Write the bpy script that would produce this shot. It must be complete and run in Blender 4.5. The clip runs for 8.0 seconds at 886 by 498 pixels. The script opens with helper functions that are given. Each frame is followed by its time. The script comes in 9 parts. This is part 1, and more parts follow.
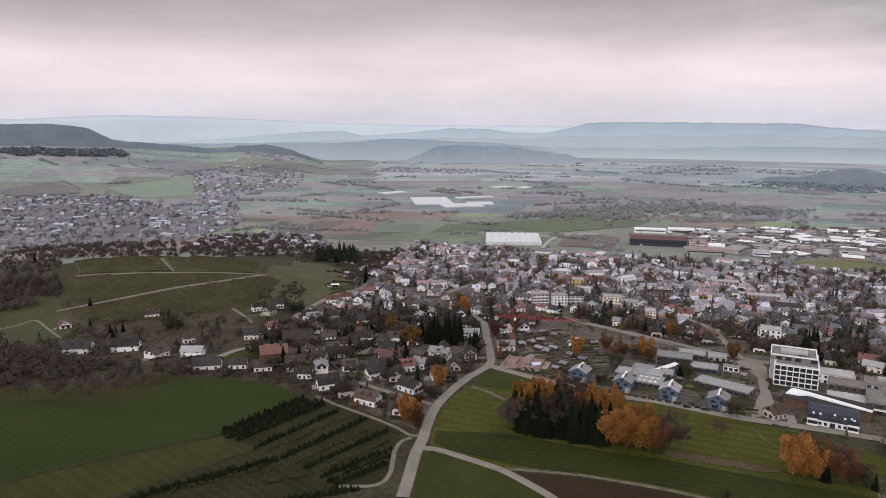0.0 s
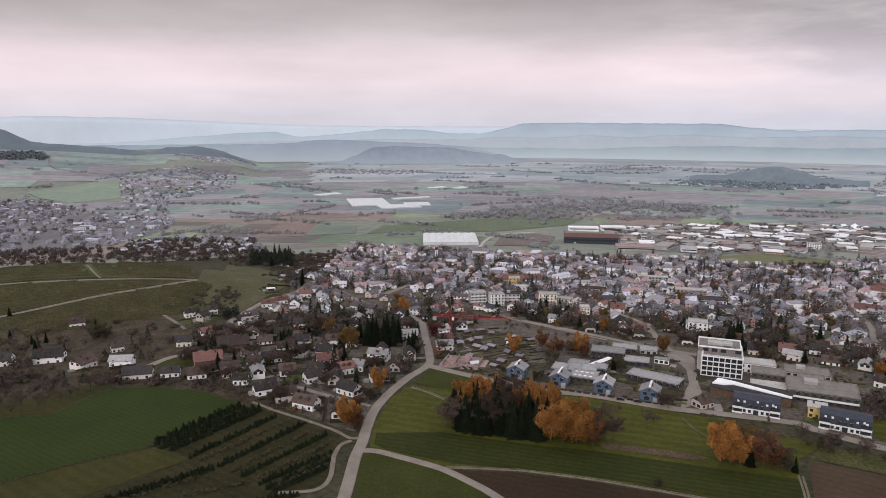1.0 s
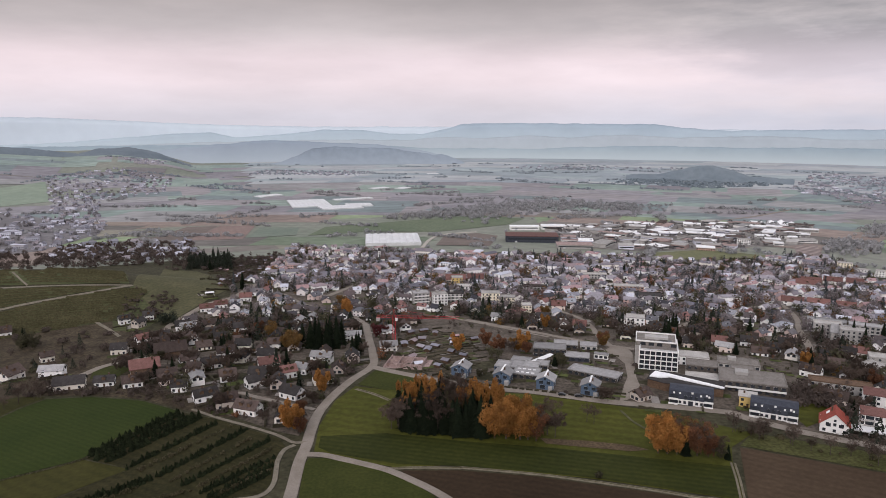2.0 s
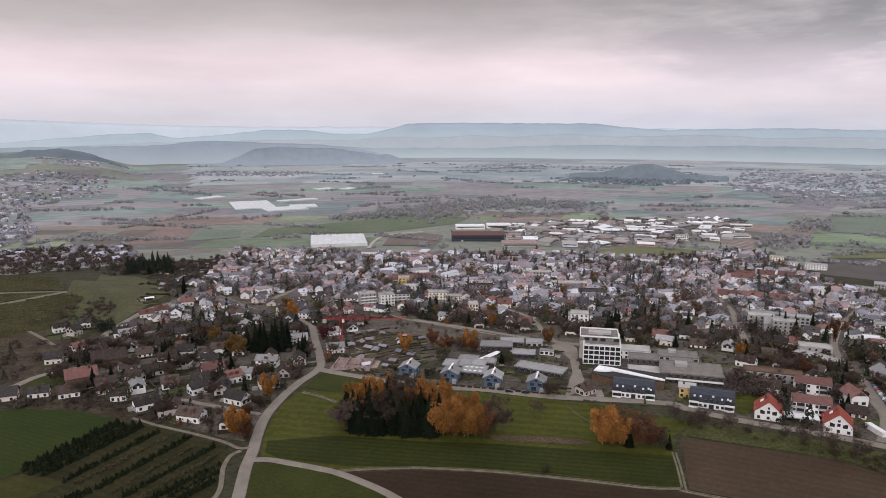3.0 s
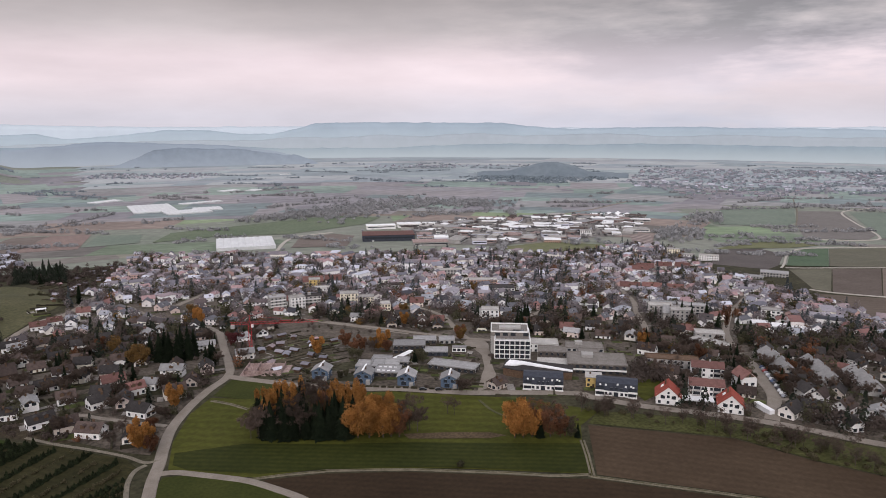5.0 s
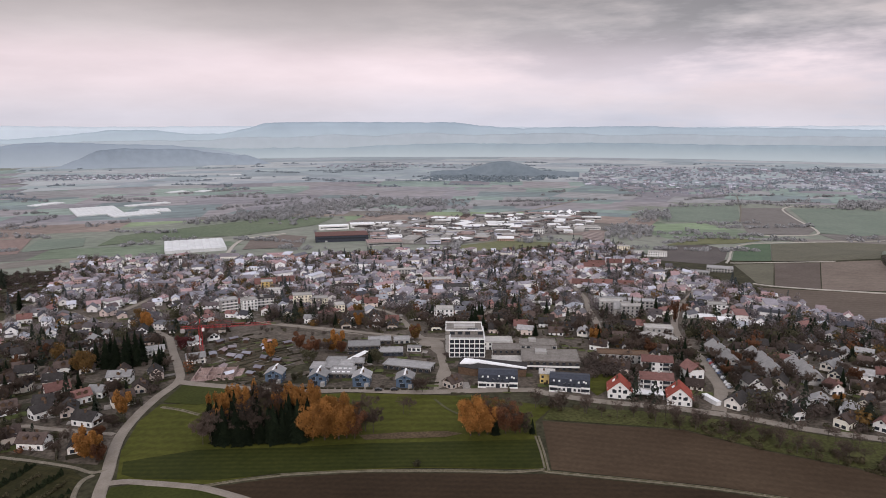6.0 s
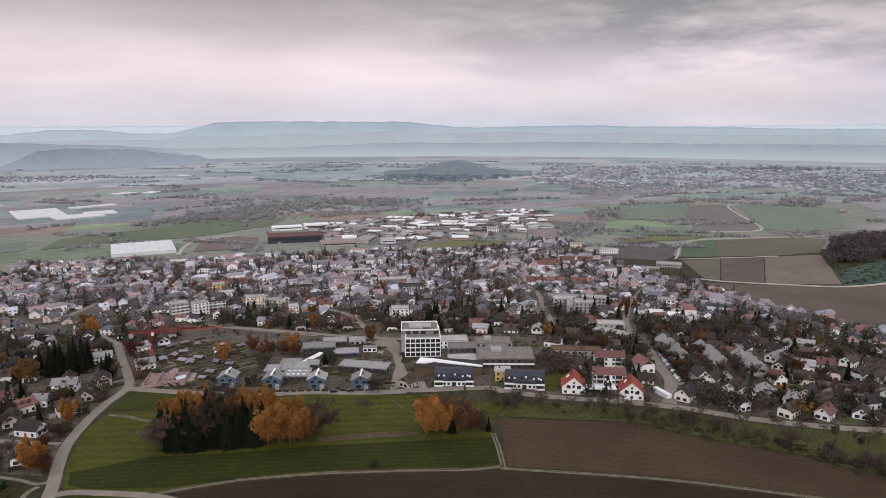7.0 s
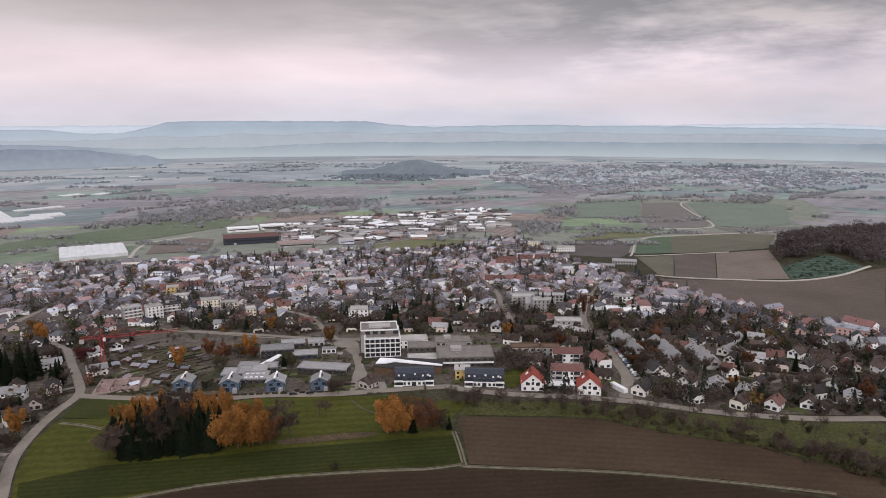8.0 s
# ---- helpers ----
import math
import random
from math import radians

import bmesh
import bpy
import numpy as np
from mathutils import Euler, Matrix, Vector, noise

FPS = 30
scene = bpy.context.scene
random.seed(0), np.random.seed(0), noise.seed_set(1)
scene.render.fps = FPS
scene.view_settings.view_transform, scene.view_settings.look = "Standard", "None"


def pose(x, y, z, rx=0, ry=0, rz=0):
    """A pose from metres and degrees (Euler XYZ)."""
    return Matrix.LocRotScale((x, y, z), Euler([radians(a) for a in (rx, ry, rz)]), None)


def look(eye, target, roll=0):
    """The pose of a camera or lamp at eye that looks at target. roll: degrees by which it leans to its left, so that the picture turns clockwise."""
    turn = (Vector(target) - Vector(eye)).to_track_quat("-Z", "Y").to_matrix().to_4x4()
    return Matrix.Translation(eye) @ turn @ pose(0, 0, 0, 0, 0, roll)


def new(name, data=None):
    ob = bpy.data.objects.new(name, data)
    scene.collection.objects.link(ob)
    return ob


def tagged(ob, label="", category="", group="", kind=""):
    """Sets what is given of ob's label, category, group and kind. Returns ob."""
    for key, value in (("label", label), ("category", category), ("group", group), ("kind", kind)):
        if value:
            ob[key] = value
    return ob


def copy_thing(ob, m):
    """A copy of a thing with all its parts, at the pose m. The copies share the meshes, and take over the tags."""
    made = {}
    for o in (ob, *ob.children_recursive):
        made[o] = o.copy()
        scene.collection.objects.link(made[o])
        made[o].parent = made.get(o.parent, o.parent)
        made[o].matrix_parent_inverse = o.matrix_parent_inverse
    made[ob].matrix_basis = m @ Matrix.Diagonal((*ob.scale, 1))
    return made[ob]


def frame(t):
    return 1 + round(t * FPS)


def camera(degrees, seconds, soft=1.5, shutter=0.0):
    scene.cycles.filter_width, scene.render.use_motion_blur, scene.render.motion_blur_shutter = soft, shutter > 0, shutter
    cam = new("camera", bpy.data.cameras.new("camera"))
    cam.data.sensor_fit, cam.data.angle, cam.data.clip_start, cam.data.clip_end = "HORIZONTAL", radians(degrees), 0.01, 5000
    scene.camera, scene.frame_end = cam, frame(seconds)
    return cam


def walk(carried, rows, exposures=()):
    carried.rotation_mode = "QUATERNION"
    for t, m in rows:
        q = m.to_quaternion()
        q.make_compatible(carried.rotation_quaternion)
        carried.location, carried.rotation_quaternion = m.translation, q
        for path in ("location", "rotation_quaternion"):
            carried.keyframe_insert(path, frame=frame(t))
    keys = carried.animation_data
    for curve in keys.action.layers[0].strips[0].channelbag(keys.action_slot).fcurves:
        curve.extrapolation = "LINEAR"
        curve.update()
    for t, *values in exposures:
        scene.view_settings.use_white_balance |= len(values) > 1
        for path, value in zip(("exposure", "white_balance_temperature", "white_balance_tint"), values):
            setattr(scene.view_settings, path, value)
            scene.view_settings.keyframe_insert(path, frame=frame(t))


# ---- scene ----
cam = camera(64.50, 8.0, soft=0.9)
EYE = 150
# seconds, place of the eye, turn to the left, tilt and lean
ROWS = [
    (0, 0, 0, 0, 0, -10.73, 0.08),
    (0.5, 0.18, -0.53, 0.14, -2.84, -10.68, 0.12),
    (1, 0.36, -1.03, 0.27, -5.17, -10.67, 0.06),
    (1.5, 0.51, -1.51, 0.38, -7.49, -10.65, 0.1),
    (3, 0.87, -2.79, 0.72, -14.32, -10.65, 0.03),
    (3.5, 0.95, -3.16, 0.82, -16.13, -10.66, 0.03),
    (4, 1.03, -3.51, 0.91, -17.97, -10.67, -0.01),
    (4.5, 1.07, -3.83, 0.99, -19.79, -10.68, -0.04),
    (6, 1.14, -4.65, 1.22, -25.46, -10.74, -0.06),
    (6.5, 1.13, -4.87, 1.29, -27.32, -10.75, -0.05),
    (7, 1.11, -5.07, 1.35, -29.2, -10.79, -0.05),
    (7.5, 1.06, -5.23, 1.41, -31.17, -10.82, -0.08),
    (8, 1, -5.37, 1.45, -32.62, -10.84, -0.05),
]
walk(cam, [(t, pose(x, y, EYE + z, 90 + tilt, 0, yaw) @ pose(0, 0, 0, 0, 0, lean)) for t, x, y, z, yaw, tilt, lean in ROWS], [(0.0, -0.15, 6300, 16), (8.0, -0.15, 6300, 16)])

# ---- sky, sun and exposure ----
world = bpy.data.worlds.new("sky")
scene.world = world
world.use_nodes = True
wn, wl = world.node_tree.nodes, world.node_tree.links
wn.clear()
SUN_UP, SUN_TURN = 27.0, 205.0
sky = wn.new("ShaderNodeTexSky")
sky.sky_type, sky.sun_disc, sky.sun_elevation, sky.sun_rotation = "NISHITA", False, radians(SUN_UP), radians(SUN_TURN)
coords = wn.new("ShaderNodeTexCoord")
split = wn.new("ShaderNodeSeparateXYZ")
wl.new(coords.outputs["Generated"], split.inputs[0])
deck = wn.new("ShaderNodeValToRGB")
deck.color_ramp.interpolation = "LINEAR"
for place, colour in ((0.0, (0.84, 0.81, 0.845)), (0.02, (0.90, 0.825, 0.84)), (0.045, (1.02, 0.885, 0.885)), (0.075, (1.01, 0.865, 0.86)), (0.115, (0.70, 0.63, 0.60)), (0.155, (0.51, 0.46, 0.43)), (0.25, (0.98, 0.95, 0.95)), (0.5, (1.28, 1.25, 1.27)), (1.0, (1.12, 1.12, 1.15))):
    e = deck.color_ramp.elements[0] if place == 0.0 else (deck.color_ramp.elements[-1] if place == 1.0 else deck.color_ramp.elements.new(place))
    e.color = (*colour, 1)
wl.new(split.outputs["Z"], deck.inputs[0])
squash = wn.new("ShaderNodeMapping")
squash.inputs["Scale"].default_value = (2.0, 2.0, 8.0)
wl.new(coords.outputs["Generated"], squash.inputs["Vector"])
cloud = wn.new("ShaderNodeTexNoise")
cloud.inputs["Scale"].default_value, cloud.inputs["Detail"].default_value, cloud.inputs["Roughness"].default_value = 1.6, 7.0, 0.55
wl.new(squash.outputs[0], cloud.inputs["Vector"])
shade = wn.new("ShaderNodeMapRange")
shade.inputs["From Min"].default_value, shade.inputs["From Max"].default_value, shade.inputs["To Min"].default_value, shade.inputs["To Max"].default_value = 0.3, 0.7, 0.88, 1.10
wl.new(cloud.outputs["Fac"], shade.inputs["Value"])
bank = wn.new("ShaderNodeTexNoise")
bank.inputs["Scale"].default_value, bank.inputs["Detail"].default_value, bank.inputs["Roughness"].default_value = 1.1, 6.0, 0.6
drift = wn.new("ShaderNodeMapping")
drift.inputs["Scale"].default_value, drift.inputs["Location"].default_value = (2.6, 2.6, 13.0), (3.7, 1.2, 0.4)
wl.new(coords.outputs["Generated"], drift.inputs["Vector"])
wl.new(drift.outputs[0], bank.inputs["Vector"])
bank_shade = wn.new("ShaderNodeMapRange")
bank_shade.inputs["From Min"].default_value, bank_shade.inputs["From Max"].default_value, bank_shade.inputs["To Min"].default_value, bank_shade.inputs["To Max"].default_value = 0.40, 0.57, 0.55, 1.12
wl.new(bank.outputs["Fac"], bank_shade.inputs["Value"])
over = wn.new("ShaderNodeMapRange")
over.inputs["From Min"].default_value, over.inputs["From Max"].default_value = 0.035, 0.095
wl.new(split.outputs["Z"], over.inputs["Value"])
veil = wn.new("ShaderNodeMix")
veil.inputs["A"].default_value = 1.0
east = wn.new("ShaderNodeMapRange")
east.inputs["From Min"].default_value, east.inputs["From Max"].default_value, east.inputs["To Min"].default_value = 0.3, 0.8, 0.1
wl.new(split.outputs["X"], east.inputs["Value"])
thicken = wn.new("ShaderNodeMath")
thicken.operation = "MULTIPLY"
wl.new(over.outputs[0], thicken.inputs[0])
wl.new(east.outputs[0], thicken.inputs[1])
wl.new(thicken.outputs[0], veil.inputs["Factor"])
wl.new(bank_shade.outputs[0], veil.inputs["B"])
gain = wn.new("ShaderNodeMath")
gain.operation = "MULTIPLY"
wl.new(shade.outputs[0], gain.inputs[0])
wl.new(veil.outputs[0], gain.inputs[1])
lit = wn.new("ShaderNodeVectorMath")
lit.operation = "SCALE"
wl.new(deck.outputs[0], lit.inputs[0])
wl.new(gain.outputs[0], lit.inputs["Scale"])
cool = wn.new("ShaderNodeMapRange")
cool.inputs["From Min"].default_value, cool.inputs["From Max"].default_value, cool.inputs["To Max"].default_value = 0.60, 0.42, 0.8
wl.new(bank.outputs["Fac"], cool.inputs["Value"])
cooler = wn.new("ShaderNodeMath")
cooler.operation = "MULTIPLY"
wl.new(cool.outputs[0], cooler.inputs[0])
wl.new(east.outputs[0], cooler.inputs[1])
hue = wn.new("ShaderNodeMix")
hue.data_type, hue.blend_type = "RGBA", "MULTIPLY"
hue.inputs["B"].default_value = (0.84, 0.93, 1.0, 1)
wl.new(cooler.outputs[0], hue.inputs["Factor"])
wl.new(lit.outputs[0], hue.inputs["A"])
clear = wn.new("ShaderNodeBackground")
clear.inputs["Strength"].default_value = 0.05
wl.new(sky.outputs[0], clear.inputs["Color"])
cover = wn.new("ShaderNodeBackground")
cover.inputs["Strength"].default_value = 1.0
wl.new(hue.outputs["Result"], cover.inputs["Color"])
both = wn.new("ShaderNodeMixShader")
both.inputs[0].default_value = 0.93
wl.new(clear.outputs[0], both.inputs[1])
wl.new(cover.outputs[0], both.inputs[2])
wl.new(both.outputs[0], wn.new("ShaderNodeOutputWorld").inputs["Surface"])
sun = new("sun", bpy.data.lights.new("sun", "SUN"))
sun.data.energy, sun.data.angle, sun.data.color = 1.5, radians(24), (1.0, 0.94, 0.88)
up, turn = radians(SUN_UP), radians(SUN_TURN)
sun.matrix_world = look((0, 0, 900), (-math.sin(turn) * math.cos(up), -math.cos(turn) * math.cos(up), 900 - math.sin(up)))


# ---- materials ----
def surface(name, low, high, scale=0.1, rough=0.9, fine=2.0, grain=0.25, bump=0.0, spread=0.0, island=0.0, metal=0.0, rows=None, glow=0.0, tints=None, spec=0.1, foot=None, leaf=False):
    """A procedural surface: two colours mixed by broad stains, fine grain over it, and a shift from piece to piece.
    rows: (turn in degrees, metres, depth) of drilled or ploughed lines. tints: colours picked at random for each piece."""
    m = bpy.data.materials.new(name)
    m.use_nodes = True
    n, l = m.node_tree.nodes, m.node_tree.links
    p = n["Principled BSDF"]
    p.inputs["Roughness"].default_value, p.inputs["Metallic"].default_value, p.inputs["Specular IOR Level"].default_value = rough, metal, spec
    c = n.new("ShaderNodeTexCoord")
    broad = n.new("ShaderNodeTexNoise")
    broad.inputs["Scale"].default_value, broad.inputs["Detail"].default_value, broad.inputs["Roughness"].default_value = scale, 5.0, 0.6
    l.new(c.outputs["Object"], broad.inputs["Vector"])
    ramp = n.new("ShaderNodeValToRGB")
    ramp.color_ramp.elements[0].position, ramp.color_ramp.elements[1].position = 0.33, 0.67
    ramp.color_ramp.elements[0].color, ramp.color_ramp.elements[1].color = (*low, 1), (*high, 1)
    l.new(broad.outputs["Fac"], ramp.inputs[0])
    colour = ramp.outputs[0]

    def times(colour, value):
        v = n.new("ShaderNodeVectorMath")
        v.operation = "SCALE"
        l.new(colour, v.inputs[0])
        l.new(value, v.inputs["Scale"])
        return v.outputs[0]

    def mapped(value, a, b, x0=0.0, x1=1.0):
        r = n.new("ShaderNodeMapRange")
        r.inputs["From Min"].default_value, r.inputs["From Max"].default_value, r.inputs["To Min"].default_value, r.inputs["To Max"].default_value = x0, x1, a, b
        l.new(value, r.inputs["Value"])
        return r.outputs[0]

    chance = None
    if spread:
        chance = n.new("ShaderNodeObjectInfo").outputs["Random"]
    if island:
        chance = n.new("ShaderNodeNewGeometry").outputs["Random Per Island"]
    if tints:
        pick = n.new("ShaderNodeValToRGB")
        pick.color_ramp.interpolation = "CONSTANT"
        for i, t in enumerate(tints):
            e = pick.color_ramp.elements[i] if i < 2 else pick.color_ramp.elements.new(i / len(tints))
            e.position, e.color = i / len(tints), (*t, 1)
        l.new(chance, pick.inputs[0])
        mix = n.new("ShaderNodeMix")
        mix.data_type, mix.blend_type = "RGBA", "MULTIPLY"
        mix.inputs["Factor"].default_value = 1.0
        l.new(colour, mix.inputs["A"])
        l.new(pick.outputs[0], mix.inputs["B"])
        colour = mix.outputs["Result"]
    elif chance:
        k = spread or island
        colour = times(colour, mapped(chance, 1 - k, 1 + k))
    small = n.new("ShaderNodeTexNoise")
    small.inputs["Scale"].default_value, small.inputs["Detail"].default_value = fine, 3.0
    l.new(c.outputs["Object"], small.inputs["Vector"])
    colour = times(colour, mapped(small.outputs["Fac"], 1 - grain, 1 + grain, 0.3, 0.7))
    if rows:
        spin = n.new("ShaderNodeMapping")
        spin.inputs["Rotation"].default_value = (0, 0, radians(rows[0]))
        l.new(c.outputs["Object"], spin.inputs["Vector"])
        wave = n.new("ShaderNodeTexWave")
        wave.bands_direction = "Y"
        wave.inputs["Scale"].default_value, wave.inputs["Distortion"].default_value, wave.inputs["Detail"].default_value, wave.inputs["Detail Scale"].default_value = 0.314 / rows[1], 1.2, 2.0, 0.6
        l.new(spin.outputs[0], wave.inputs["Vector"])
        colour = times(colour, mapped(wave.outputs["Fac"], 1 - rows[2], 1 + rows[2]))
    # haze mixed into the colour, thickening towards a hill's foot
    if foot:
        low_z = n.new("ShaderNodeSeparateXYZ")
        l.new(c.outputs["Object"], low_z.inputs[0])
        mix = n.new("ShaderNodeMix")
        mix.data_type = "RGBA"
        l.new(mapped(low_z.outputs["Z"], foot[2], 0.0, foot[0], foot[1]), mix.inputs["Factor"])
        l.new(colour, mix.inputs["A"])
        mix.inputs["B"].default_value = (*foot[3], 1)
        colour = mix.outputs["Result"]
    l.new(colour, p.inputs["Base Color"])
    # far land glows to imitate haze; it is no light source
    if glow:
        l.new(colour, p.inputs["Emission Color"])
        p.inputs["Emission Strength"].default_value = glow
    if leaf:
        thin, blend = n.new("ShaderNodeBsdfTranslucent"), n.new("ShaderNodeMixShader")
        l.new(colour, thin.inputs["Color"])
        blend.inputs[0].default_value = 0.45
        l.new(p.outputs[0], blend.inputs[1])
        l.new(thin.outputs[0], blend.inputs[2])
        l.new(blend.outputs[0], n["Material Output"].inputs["Surface"])
    if bump:
        b = n.new("ShaderNodeBump")
        b.inputs["Strength"].default_value, b.inputs["Distance"].default_value = 0.6, bump
        l.new(small.outputs["Fac"], b.inputs["Height"])
        l.new(b.outputs[0], p.inputs["Normal"])
    return m


